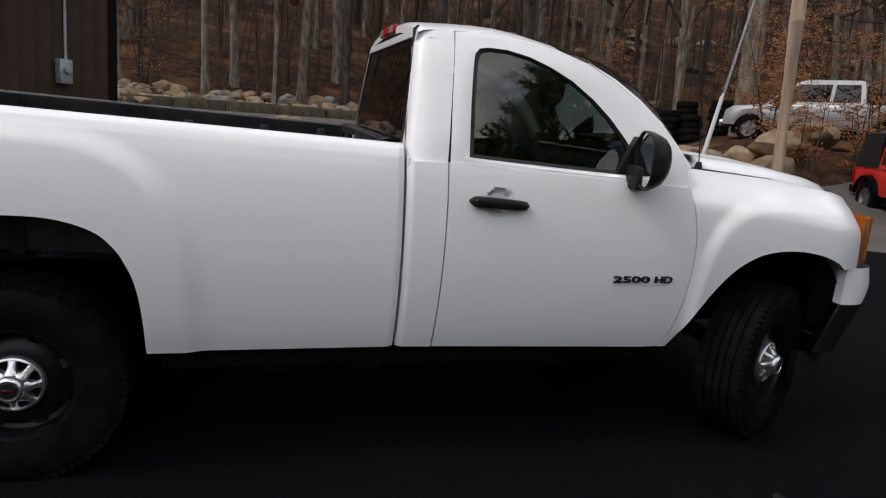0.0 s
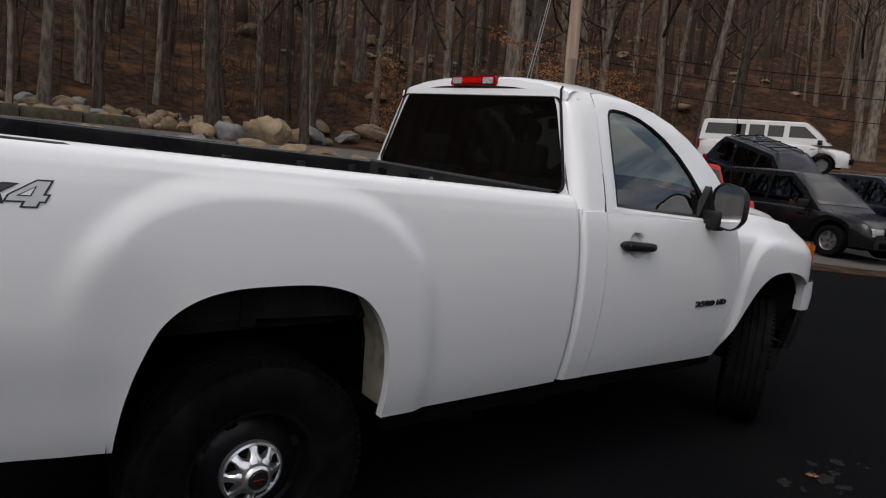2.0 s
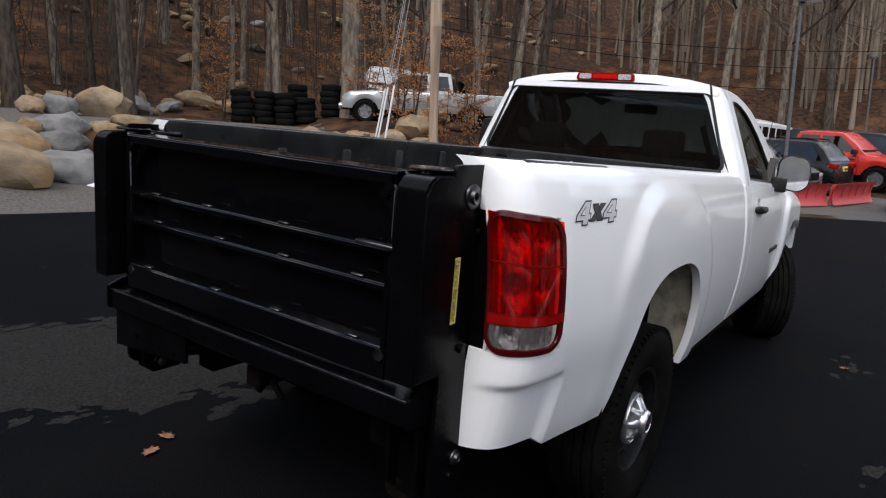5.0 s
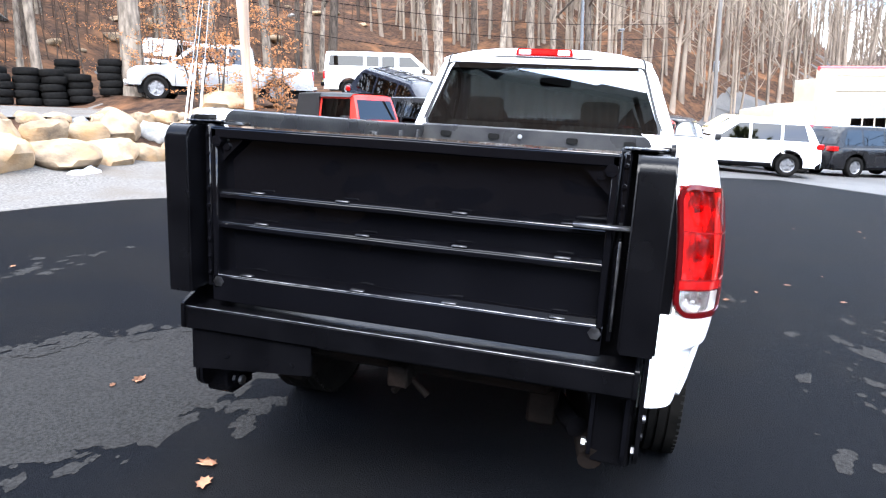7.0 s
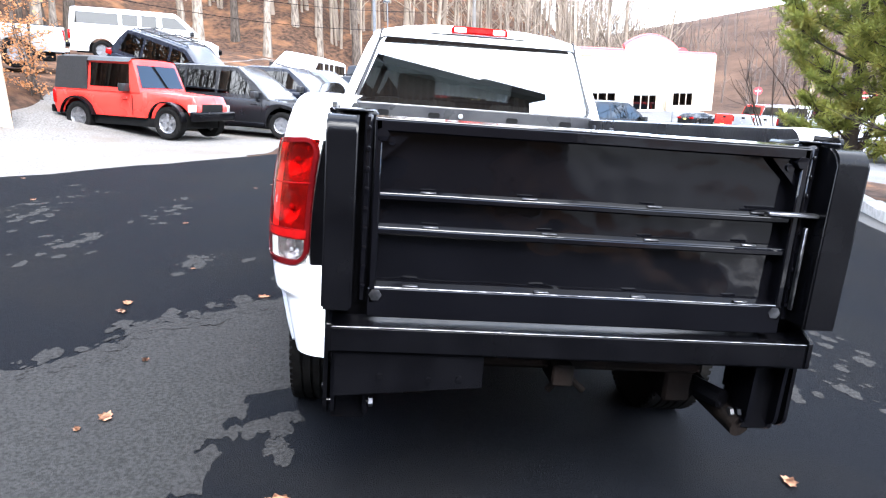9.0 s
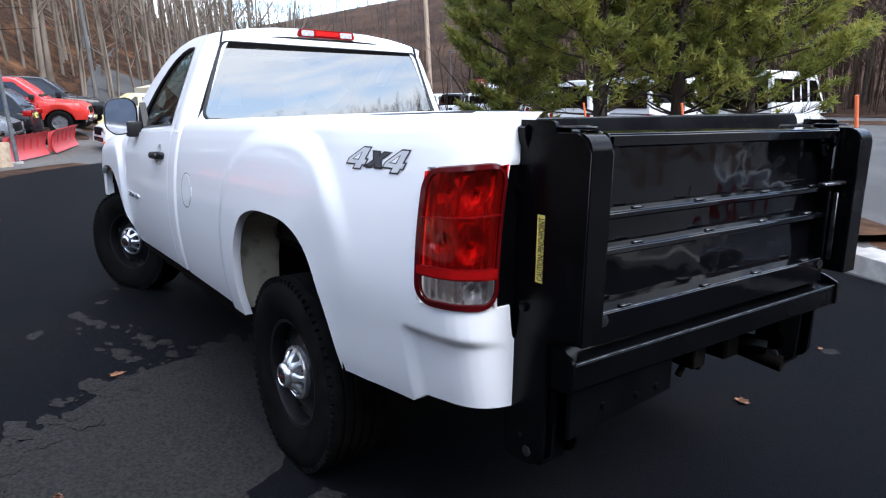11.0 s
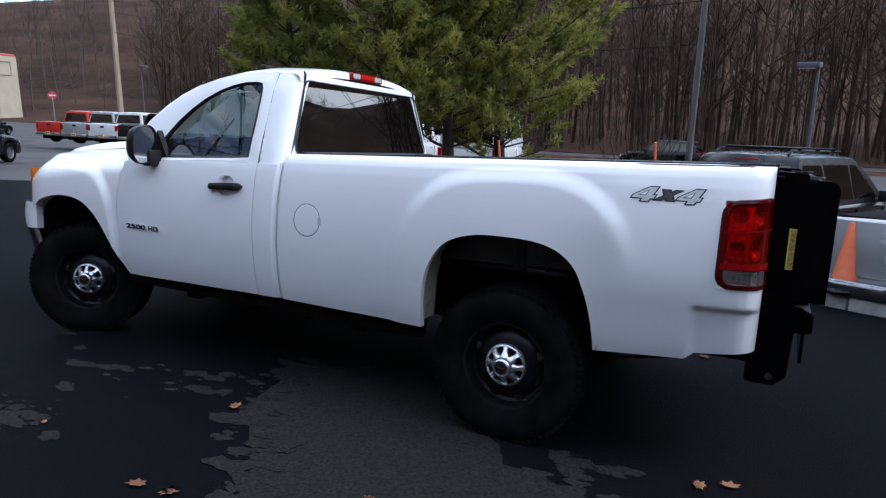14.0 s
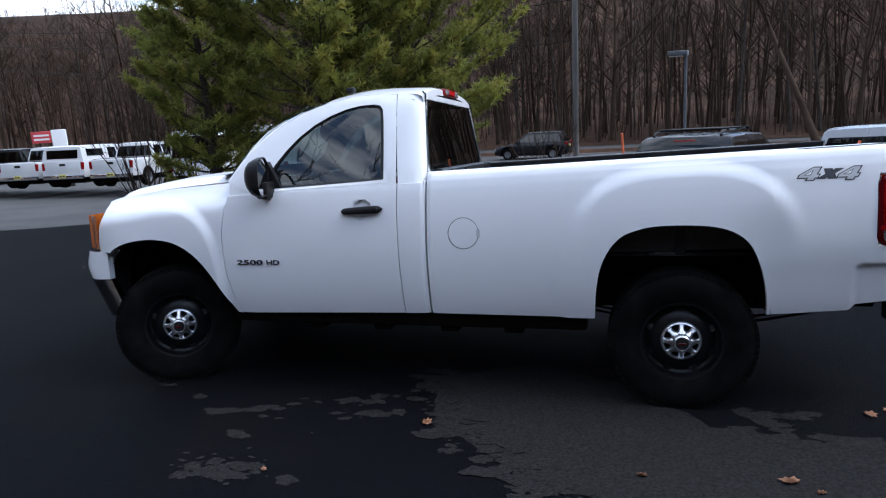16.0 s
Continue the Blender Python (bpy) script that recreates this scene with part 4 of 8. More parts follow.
# cab inside
bm = bmesh.new()
box(bm, (1.56, -0.86, 0.62), (2.75, 0.86, 0.66), 0.0)
part("cab_floor", bm, DASH, truck)
bm = bmesh.new()
grid(bm, [roof_row(x, z - 0.035, 0.060) for x, z in EDGE[1:7]])
part("headliner", bm, GREY_CLOTH, truck)
bm = bmesh.new()
box(bm, (1.535, -0.84, 0.66), (1.55, 0.84, 1.40), 0.0)
part("cab_rear_trim", bm, DASH, truck)
for sgn in (1, -1):
    bm = bmesh.new()
    box(bm, (1.70, sgn * 0.845, 0.66), (2.70, sgn * 0.865, 1.31), 0.008)
    part("door_trim", bm, DASH, truck)
    bm = bmesh.new()
    box(bm, (1.68, sgn * 0.10, 0.80), (2.16, sgn * 0.72, 0.99), 0.06, 3)
    seat = part("seat", bm, GREY_CLOTH, truck, "grey cloth seat")
    bm = bmesh.new()
    box(bm, (-0.07, -0.29, 0.0), (0.07, 0.29, 0.56), 0.055, 3)
    bmesh.ops.transform(bm, matrix=pose(1.70, sgn * 0.40, 0.90, 0, -12, 0), verts=bm.verts)
    part("seat_back", bm, GREY_CLOTH, seat)
    bm = bmesh.new()
    box(bm, (1.56, sgn * 0.27, 1.445), (1.65, sgn * 0.53, 1.62), 0.04, 3)
    for y in (0.34, 0.46):
        tube(bm, [(1.62, sgn * y, 1.36), (1.61, sgn * y, 1.47)], 0.006, 8)
    part("headrest", bm, GREY_CLOTH, seat)
    bm = bmesh.new()
    tube(bm, [(1.60, sgn * 0.62, 1.66), (1.64, sgn * 0.70, 1.45), (1.70, sgn * 0.70, 0.95)], 0.018, 6)
    part("seat_belt", bm, DASH, truck)
bm = bmesh.new()
rows = []
for y in np.linspace(-0.84, 0.84, 25):
    hood_up = 0.05 * ss(0.25, 0.05, abs(y - 0.42))
    rows.append([Vector((x, y, z + (hood_up if 2.45 < x < 2.6 else 0))) for x, z in ((2.52, 0.80), (2.46, 1.02), (2.44, 1.20), (2.48, 1.30), (2.56, 1.335), (2.68, 1.34), (2.78, 1.36))])
grid(bm, rows)
part("dashboard", bm, DASH, truck, "dark grey dashboard")
bm = bmesh.new()
c = Vector((2.30, 0.42, 1.26))
q = Euler((0, radians(-62), 0)).to_matrix()
ringp = [c + q @ Vector((0.19 * math.cos(a), 0.19 * math.sin(a), 0)) for a in np.linspace(0, math.tau, 33)]
tube(bm, ringp, 0.016, 8)
for a in (0.3, math.pi - 0.3, -math.pi / 2):
    tube(bm, [c + q @ Vector((0, 0, -0.03)), c + q @ Vector((0.18 * math.cos(a), 0.18 * math.sin(a), 0))], 0.015, 6)
tube(bm, [c + q @ Vector((0, 0, 0.01)), c + q @ Vector((0, 0, -0.22))], [0.055, 0.03], 12)
part("steering_wheel", bm, DASH, truck, "dark steering wheel")
bm = bmesh.new()
outline_plate(bm, rounded([(-0.12, 1.735), (-0.12, 1.80), (0.12, 1.80), (0.12, 1.735)], 0.02, 4), 2.26, 2.29, axis=0)
tube(bm, [(2.29, 0, 1.77), (2.36, 0, 1.81)], 0.008, 6)
part("inside_mirror", bm, PLASTIC, truck, "interior mirror")
bm = bmesh.new()
box(bm, (2.47, 0.52, 1.32), (2.66, 0.74, 1.352), 0.012, 2, pose(0, 0, 0))
part("papers", bm, WHITE, truck, "white papers on the dashboard")

# ---- black liftgate ----
lift = tagged(link("liftgate", bmesh.new(), BLACK_MATT), "glossy black steel folding liftgate bolted to the pickup's bed", "liftgate")
lift_bm = bmesh.new()
box(lift_bm, (-1.30, -0.60, 0.80), (-1.17, 0.60, 0.90), 0.01)
lift_bm.to_mesh(lift.data)
lift_bm.free()
for sgn in (1, -1):
    yo = 0.735 if sgn > 0 else 0.750
    # side plate down to the leg
    bm = bmesh.new()
    ol = rounded([(-1.172, 1.480), (-1.172, 0.535), (-1.20, 0.525), (-1.29, 0.530), (-1.330, 0.565), (-1.330, 1.480)], 0.02, 4)
    outline_plate(bm, ol, sgn * (yo - 0.022), sgn * (yo - 0.010))
    for z in (0.60, 1.30, 0.98):
        lathe(bm, [(0, 0.014), (0.012, 0.012), (0.014, 0.0), (0.014, -0.004)], 12, pose(-1.24 + 0.04 * (z > 1.2), yo - 0.012, z) if sgn > 0 else pose(-1.24 + 0.04 * (z > 1.2), -yo + 0.012, z, 0, 0, 180))
    part("side_plate", bm, BLACK_MATT, lift)
    bm = bmesh.new()
    box(bm, (-1.30, sgn * 0.60, 0.52), (-1.17, sgn * (yo - 0.03), 1.46), 0.008)
    part("track", bm, BLACK_MATT, lift)
    # leg plates with a pin between them
    bm = bmesh.new()
    for y in (0.595, 0.690):
        outline_plate(bm, rounded([(-1.19, 0.82), (-1.20, 0.55), (-1.26, 0.525), (-1.34, 0.56), (-1.35, 0.82)], 0.025, 4), sgn * y, sgn * (y + 0.012))
    tube(bm, [(-1.27, sgn * 0.585, 0.565), (-1.27, sgn * 0.72, 0.565)], 0.012, 10)
    part("leg", bm, BLACK_STEEL, lift)
    for y in (0.583, 0.722):
        bm = bmesh.new()
        lathe(bm, [(0, 0.008), (0.017, 0.006), (0.017, -0.006), (0, -0.008)], 6, pose(-1.27, sgn * y, 0.565))
        part("leg_pin", bm, STEEL_EDGE, lift)
    # post cover with a rounded top
    bm = bmesh.new()
    top, bot = 1.452, 0.924
    prof = [(-1.302, bot), (-1.450, bot)] + [(-1.450 + 0.045 * (1 - math.cos(a)), top - 0.045 + 0.045 * math.sin(a)) for a in np.linspace(0, math.pi / 2, 7)] + [(-1.302, top)]
    outline_plate(bm, prof, sgn * 0.648, sgn * (yo - 0.006))
    bmesh.ops.bevel(bm, geom=[e for e in bm.edges if abs(e.verts[0].co.y - e.verts[1].co.y) < 1e-4], offset=0.006, segments=2, affect="EDGES")
    part("post_cover", bm, BLACK_MATT, lift, "black rounded post cover")
    bm = bmesh.new()
    lathe(bm, [(0, 0.004), (0.055, 0.003), (0.058, 0.0), (0.055, -0.004)], 24, pose(-1.335, sgn * 0.665, 1.464, 90, 0, 0))
    part("post_cap", bm, BLACK_STEEL, lift)
    # hinge bar beside the gate
    bm = bmesh.new()
    box(bm, (-1.385, sgn * 0.612, 0.93), (-1.31, sgn * 0.634, 1.455), 0.006)
    for z in np.linspace(0.98, 1.42, 9):
        lathe(bm, [(0, 0.006), (0.007, 0.004), (0.007, -0.002)], 8, pose(-1.387, sgn * 0.622, z, 0, 0, 90))
    part("hinge_bar", bm, BLACK_STEEL, lift)
    for z in (1.405, 0.955):
        bm = bmesh.new()
        lathe(bm, [(0, 0.012), (0.018, 0.010), (0.020, -0.004)], 6, pose(-1.388, sgn * 0.585, z, 0, 0, 90))
        part("bolt", bm, STEEL_EDGE if z < 1.2 else BLACK_STEEL, lift)
    # sticker
    bm = bmesh.new()
    box(bm, (-1.320, sgn * (yo - 0.010), 1.060), (-1.279, sgn * (yo - 0.0075), 1.240), 0.0005)
    sticker = part("warning_sticker", bm, YELLOW, lift, "yellow warning sticker with black letters")
    word = text_mesh("CAUTION: PINCHPOINT", 1.0, 0.0, 0.012)
    ys = yo - 0.0068
    if sgn > 0:
        fit_letters(word, 1.066, 1.234, -1.308, -1.286, lambda u, v, h: Vector((v, ys, u)))
    else:
        fit_letters(word, 1.234, 1.066, -1.308, -1.286, lambda u, v, h: Vector((v, -ys, u)))
    part("sticker_text", word, BLACK_DECAL, sticker, smooth=False)
    for z in (1.083, 1.127, 1.172, 1.216):
        bm = bmesh.new()
        lathe(bm, [(0, 0.0006), (0.003, 0.0004), (0.003, 0)], 5, pose(-1.3135, ys, z) if sgn > 0 else pose(-1.3135, -ys, z, 0, 0, 180))
        part("sticker_dot", bm, BLACK_DECAL, sticker)
# folded platform
bm = bmesh.new()
rows = []
for y in np.linspace(-0.60, 0.60, 61):
    row = []
    for z in np.linspace(0.905, 1.435, 31):
        dent = 0.0035 * noise.noise((y * 5, z * 6, 0.3)) + 0.0015 * noise.noise((y * 19, z * 17, 4.3))
        row.append(Vector((-1.345 + dent, y, z)))
    rows.append(row)
grid(bm, rows)
gate = part("platform", bm, BLACK_STEEL, lift, "black folded platform with stiffening ribs")
for z0, z1, depth, name in ((1.413, 1.450, 0.050, "top_rail"), (1.225, 1.247, 0.040, "rib"), (1.127, 1.150, 0.040, "rib"), (0.887, 0.979, 0.050, "lower_lip")):
    bm = bmesh.new()
    rows = []
    for y in np.linspace(-0.605, 0.605, 41):
        w = 0.0018 * noise.noise((y * 4, z0 * 9, 7.7))
        rows.append([Vector((x, y, z + w)) for x, z in ((-1.335, z0), (-1.345 - depth + 0.006, z0), (-1.345 - depth, z0 + 0.005), (-1.345 - depth, z1 - 0.007), (-1.345 - depth + 0.007, z1), (-1.335, z1 + 0.004))])
    vs = grid(bm, rows)
    bm.faces.new(vs[0])
    bm.faces.new(vs[-1])
    rib = part(name, bm, BLACK_STEEL, lift)
    if name != "top_rail":
        rnd = random.Random(int(z0 * 1000))
        for k in range(4):
            bm = bmesh.new()
            y = -0.48 + 0.31 * k + rnd.uniform(-0.04, 0.04)
            box(bm, (-1.345 - depth * 0.6, y - 0.022, z1 + 0.001), (-1.345 - depth + 0.002, y + 0.022, z1 + 0.007), 0.002)
            part("weld_pad", bm, SCUFFED, rib)
    bm = bmesh.new()
    tube(bm, [(-1.345 - depth + 0.003, y, z1 - 0.002 + 0.0018 * noise.noise((y * 4, z0 * 9, 7.7))) for y in np.linspace(-0.60, 0.60, 41)], 0.0015, 6)
    part("worn_edge", bm, SCUFFED if name == "lower_lip" else BLACK_STEEL, rib)
for sgn in (1, -1):
    bm = bmesh.new()
    box(bm, (-1.395, sgn * 0.585, 0.93), (-1.34, sgn * 0.605, 1.445), 0.004)
    part("side_rail", bm, BLACK_STEEL, lift)
    bm = bmesh.new()
    outline_plate(bm, [(sgn * 0.585, 1.413), (sgn * 0.505, 1.413), (sgn * 0.585, 1.335)], -1.375, -1.366, axis=0)
    lathe(bm, [(0, 0.006), (0.012, 0.005), (0.012, -0.002)], 10, pose(-1.377, sgn * 0.56, 1.388, 0, 0, 90))
    part("gusset", bm, BLACK_STEEL, lift)
# latch on the passenger side
bm = bmesh.new()
box(bm, (-1.42, -0.66, 1.250), (-1.39, -0.50, 1.262), 0.003)
tube(bm, [(-1.405, -0.655, 1.255), (-1.405, -0.67, 1.29), (-1.405, -0.655, 1.31)], 0.008, 8)
box(bm, (-1.41, -0.63, 0.97), (-1.395, -0.622, 1.22), 0.002)
part("latch", bm, STEEL_EDGE, lift, "bare steel latch bar")
# beam under the platform
bm = bmesh.new()
rows = []
for y in np.linspace(-0.702, 0.702, 31):
    w = 0.001 * noise.noise((y * 5, 1.0, 2.0))
    rows.append([Vector((x, y, z + w)) for x, z in ((-1.28, 0.835), (-1.312, 0.868), (-1.338, 0.868), (-1.343, 0.866), (-1.401, 0.862), (-1.408, 0.855), (-1.408, 0.789), (-1.400, 0.781), (-1.28, 0.784))])
vs = grid(bm, rows, closed=True)
bm.faces.new(vs[0])
bm.faces.new(vs[-1])
beam = part("step_beam", bm, BLACK_MATT, lift, "black step beam with a worn bright edge")
bm = bmesh.new()
tube(bm, [(-1.4065, y, 0.8605 + 0.001 * noise.noise((y * 5, 1.0, 2.0))) for y in np.linspace(-0.70, 0.70, 31)], 0.0017, 6)
part("worn_edge", bm, SCUFFED, beam)
for sgn in (1, -1):
    bm = bmesh.new()
    outline_plate(bm, rounded([(-1.30, 0.90), (-1.30, 0.775), (-1.416, 0.785), (-1.416, 0.872), (-1.36, 0.895)], 0.01, 3), sgn * 0.702, sgn * 0.714)
    part("beam_end", bm, BLACK_MATT, beam)
bm = bmesh.new()
outline_plate(bm, [(0.262, 0.80), (0.262, 0.680), (0.69, 0.640), (0.69, 0.80)], -1.392, -1.378, axis=0)
for y, z in ((0.33, 0.705), (0.42, 0.70), (0.56, 0.705)):
    lathe(bm, [(0, 0.008), (0.010, 0.006), (0.010, -0.002)], 6, pose(-1.392, y, z, 0, 0, 90))
part("skirt", bm, BLACK_MATT, lift)
bm = bmesh.new()
tube(bm, [(-0.75, -0.30, 0.62), (-1.25, -0.56, 0.60)], 0.035, 8)
part("lift_arm", bm, BLACK_MATT, lift)
bm = bmesh.new()
tube(bm, [(-0.75, 0.30, 0.62), (-1.25, 0.56, 0.62)], 0.035, 8)
part("lift_arm", bm, BLACK_MATT, lift)
bm = bmesh.new()
tube(bm, [(-1.20, 0.0, 0.70), (-1.30, 0.0, 0.69)], 0.022, 10)
part("tow_bar", bm, BLACK_STEEL, lift)
# grey tow hook under the beam, bolts and corner brackets on the side plates
bm = bmesh.new()
tube(bm, [(-1.260, 0.030, 0.618), (-1.260, 0.005, 0.650), (-1.260, -0.022, 0.682), (-1.260, -0.050, 0.655), (-1.260, -0.085, 0.622)], [0.012, 0.011, 0.014, 0.011, 0.012], 8)
part("tow_hook", bm, SHADED_RUST, lift, "rusty steel tow hook")
for x, z, r in ((-1.245, 1.398, 0.034), (-1.216, 0.647, 0.022)):
    bm = bmesh.new()
    lathe(bm, [(0.30 * r, -0.002), (0.32 * r, 0.012), (0.55 * r, 0.015), (0.62 * r, 0.006), (0.95 * r, 0.005), (r, 0.0)], 28, pose(x, -0.740, z, 0, 0, 180))
    part("round_bolt", bm, STEEL_EDGE, lift, "bare steel round bolt")
for sgn in (1, -1):
    bm = bmesh.new()
    outline_plate(bm, [(sgn * 0.640, 1.462), (sgn * 0.725, 1.468), (sgn * 0.740, 1.460), (sgn * 0.735, 1.430), (sgn * 0.715, 1.380), (sgn * 0.640, 1.39)], -1.232, -1.206, axis=0)
    part("corner_bracket", bm, BLACK_MATT, lift)
lift.matrix_basis = TILT @ Matrix.Translation((0.078, 0, -0.027)) @ Matrix.Diagonal((1.0, 1.02, 1.0, 1.0))


# ---- the place around: materials ----
def leafy(name, base, rough, **more):
    """A leaf surface that lets some light through."""
    m = material(name, base, rough, **more)
    n, l = m.node_tree.nodes, m.node_tree.links
    b = n["Principled BSDF"]
    src = b.inputs["Base Color"].links[0].from_socket
    tl, mx = n.new("ShaderNodeBsdfTranslucent"), n.new("ShaderNodeMixShader")
    l.new(src, tl.inputs["Color"])
    mx.inputs["Fac"].default_value = 0.55
    l.new(b.outputs[0], mx.inputs[1])
    l.new(tl.outputs[0], mx.inputs[2])
    l.new(mx.outputs[0], n["Material Output"].inputs["Surface"])
    return m


LITTER = material("leaf_litter", (0.066, 0.037, 0.023), 0.95, spec=0.05, second=(0.019, 0.0125, 0.010), scale=3.2, detail=9, bump=1.0, bump_scale=12, third=(0.155, 0.075, 0.036), third_scale=0.6, third_lo=0.5, third_hi=0.8)
GRAVEL = material("gravel", (0.135, 0.126, 0.116), 0.95, spec=0.08, second=(0.072, 0.067, 0.062), scale=26, detail=8, bump=0.7, bump_scale=40, third=(0.092, 0.080, 0.068), third_scale=0.8)
OLD_ASPHALT = material("old_asphalt", (0.060, 0.058, 0.057), 0.8, second=(0.095, 0.092, 0.088), scale=30, spec=0.15, bump=0.3, bump_scale=90, third=(0.060, 0.058, 0.057), third_scale=0.35, third_lo=0.45, third_hi=0.6)
DRY_PATCH = material("dry_asphalt_patch", (0.014, 0.0137, 0.0135), 0.85, second=(0.026, 0.0255, 0.025), scale=60, bump=0.4, bump_scale=150, spec=0.02)
ROCK = material("boulder_rock", (0.25, 0.188, 0.124), 0.9, spec=0.08, second=(0.115, 0.09, 0.066), scale=3.2, detail=10, bump=1.0, bump_scale=11, third=(0.30, 0.185, 0.090), third_scale=1.3, vary=0.25)
GREY_ROCK = material("grey_rock", (0.20, 0.194, 0.187), 0.9, spec=0.08, second=(0.105, 0.105, 0.105), scale=3, detail=8, bump=0.6, bump_scale=14, vary=0.3)
BARK = material("grey_bark", (0.085, 0.068, 0.055), 0.95, spec=0.08, second=(0.030, 0.024, 0.020), scale=9, detail=8, bump=0.8, bump_scale=26, stretch=(1, 1, 0.25), vary=0.2)
PALE_BARK = material("pale_bark", (0.22, 0.182, 0.145), 0.95, spec=0.08, second=(0.08, 0.066, 0.054), scale=7, detail=8, bump=0.7, bump_scale=22, stretch=(1, 1, 0.3), vary=0.15)
WOODS = material("far_woods_bark", (0.040, 0.029, 0.022), 0.95, spec=0.05, second=(0.085, 0.064, 0.048), scale=0.35, detail=4)
# Darker, warmer bark and twigs for the woods south and west.
DARK_WOODS = material("dark_woods_bark", (0.034, 0.0225, 0.0155), 0.95, spec=0.05, second=(0.085, 0.060, 0.043), scale=0.5, detail=5)
DARK_TWIGS = material("dark_twigs", (0.029, 0.0190, 0.0135), 0.95, spec=0.05, second=(0.058, 0.039, 0.028), scale=0.5)
# Distance haze is mixed into the ridge trees' colour, paler than the nearer woods.
HAZY_RIDGE_WOODS = material("hazed_ridge_bark", (0.062, 0.049, 0.042), 0.95, spec=0.05, second=(0.105, 0.085, 0.074), scale=0.05, detail=4)
TWIGS = material("bare_twigs", (0.043, 0.031, 0.025), 0.95, spec=0.05, second=(0.072, 0.053, 0.041), scale=0.5)
BEECH = leafy("dry_beech_leaves", (0.46, 0.215, 0.085), 0.8, second=(0.28, 0.12, 0.048), scale=3.5)
PINE_BARK = material("pine_bark", (0.085, 0.065, 0.050), 0.95, spec=0.08, second=(0.045, 0.036, 0.030), scale=10, bump=0.8, bump_scale=30, stretch=(1, 1, 0.3))
NEEDLES = leafy("pine_needles", (0.27, 0.275, 0.050), 0.6, second=(0.14, 0.165, 0.032), scale=1.1, detail=4, third=(0.37, 0.32, 0.07), third_scale=2.6, third_lo=0.52, third_hi=0.72)
SNOW = material("old_snow", (0.78, 0.80, 0.83), 0.8, second=(0.60, 0.61, 0.63), scale=2.5, bump=0.5, bump_scale=7)
CONCRETE = material("kerb_concrete", (0.36, 0.345, 0.32), 0.9, second=(0.25, 0.24, 0.225), scale=9, bump=0.3, bump_scale=60)
MOSSY = material("mossy_block", (0.10, 0.088, 0.060), 0.92, spec=0.08, second=(0.055, 0.05, 0.034), scale=5, bump=0.3, bump_scale=40)
POLE_WOOD = material("weathered_pole", (0.42, 0.31, 0.22), 0.9, second=(0.26, 0.19, 0.14), scale=8, bump=0.5, bump_scale=40, stretch=(1, 1, 0.08))
GREY_POLE = material("grey_pole", (0.130, 0.120, 0.110), 0.9, second=(0.075, 0.070, 0.065), scale=8, bump=0.4, bump_scale=40, stretch=(1, 1, 0.1))
POST_GREY = material("grey_painted_steel", (0.115, 0.12, 0.13), 0.55, second=(0.085, 0.09, 0.095), scale=12, spec=0.2)
WHEEL_GREY = material("grey_alloy_wheel", (0.26, 0.26, 0.27), 0.42, 0.7, second=(0.15, 0.15, 0.155), scale=14)
GALV = material("galvanised", (0.35, 0.37, 0.40), 0.5, 0.6, second=(0.26, 0.28, 0.30), scale=12)
TAN = material("tan_stucco", (0.45, 0.385, 0.28), 0.9, second=(0.40, 0.34, 0.25), scale=1.5, bump=0.15, bump_scale=40)
TAN_TRIM = material("tan_trim", (0.36, 0.31, 0.24), 0.85, second=(0.30, 0.26, 0.2), scale=4)
GREY_BLIND = material("grey_blind", (0.20, 0.195, 0.18), 0.8, second=(0.16, 0.155, 0.145), scale=6)
RED_TRIM = material("red_trim", (0.42, 0.035, 0.04), 0.55, second=(0.34, 0.03, 0.035), scale=5)
BROWN_METAL = material("brown_siding", (0.045, 0.028, 0.018), 0.6, spec=0.2, second=(0.034, 0.021, 0.013), scale=4, bump=0.05, bump_scale=30)
ORANGE = material("orange_plastic", (0.75, 0.16, 0.05), 0.6, second=(0.62, 0.14, 0.05), scale=12)
RED_PAINT = material("red_plow", (0.50, 0.045, 0.05), 0.5, second=(0.42, 0.06, 0.06), scale=5)
WOOD_END = material("cut_log", (0.40, 0.30, 0.20), 0.9, second=(0.27, 0.20, 0.14), scale=9, bump=0.4, bump_scale=30)
CAR_GLASS = glass("dark_car_glass", (0.03, 0.033, 0.036), -0.15)
LAMP_GLOW = material("lamp_lens", (0.8, 0.8, 0.78), 0.3, second=(0.7, 0.7, 0.7), scale=10)
PLATE = material("number_plate", (0.62, 0.55, 0.16), 0.5, second=(0.55, 0.48, 0.14), scale=30)


def paint(name, colour, metal=0.0):
    return material(name, colour, 0.26, metal, second=tuple(c * 0.9 for c in colour), scale=1.5, coat=0.18, rough_var=0.05, spec=0.22)


P_SILVER = paint("silver_paint", (0.36, 0.37, 0.38), 0.3)
P_BLACK = paint("black_paint", (0.0055, 0.0055, 0.0065))
P_NAVY = paint("dark_blue_paint", (0.0065, 0.008, 0.0135))
P_GREY = paint("grey_paint", (0.11, 0.12, 0.13), 0.3)
P_RED = paint("red_paint", (0.48, 0.030, 0.022))
P_WHITE = paint("plain_white_paint", (0.66, 0.66, 0.66))
P_MAROON = paint("maroon_paint", (0.12, 0.012, 0.02))
P_YELLOW = paint("yellow_white_paint", (0.72, 0.60, 0.30))


# ---- ground ----
def island_y(x):
    """The kerb line of the planted strip."""
    return -4.51 - 0.40 * x


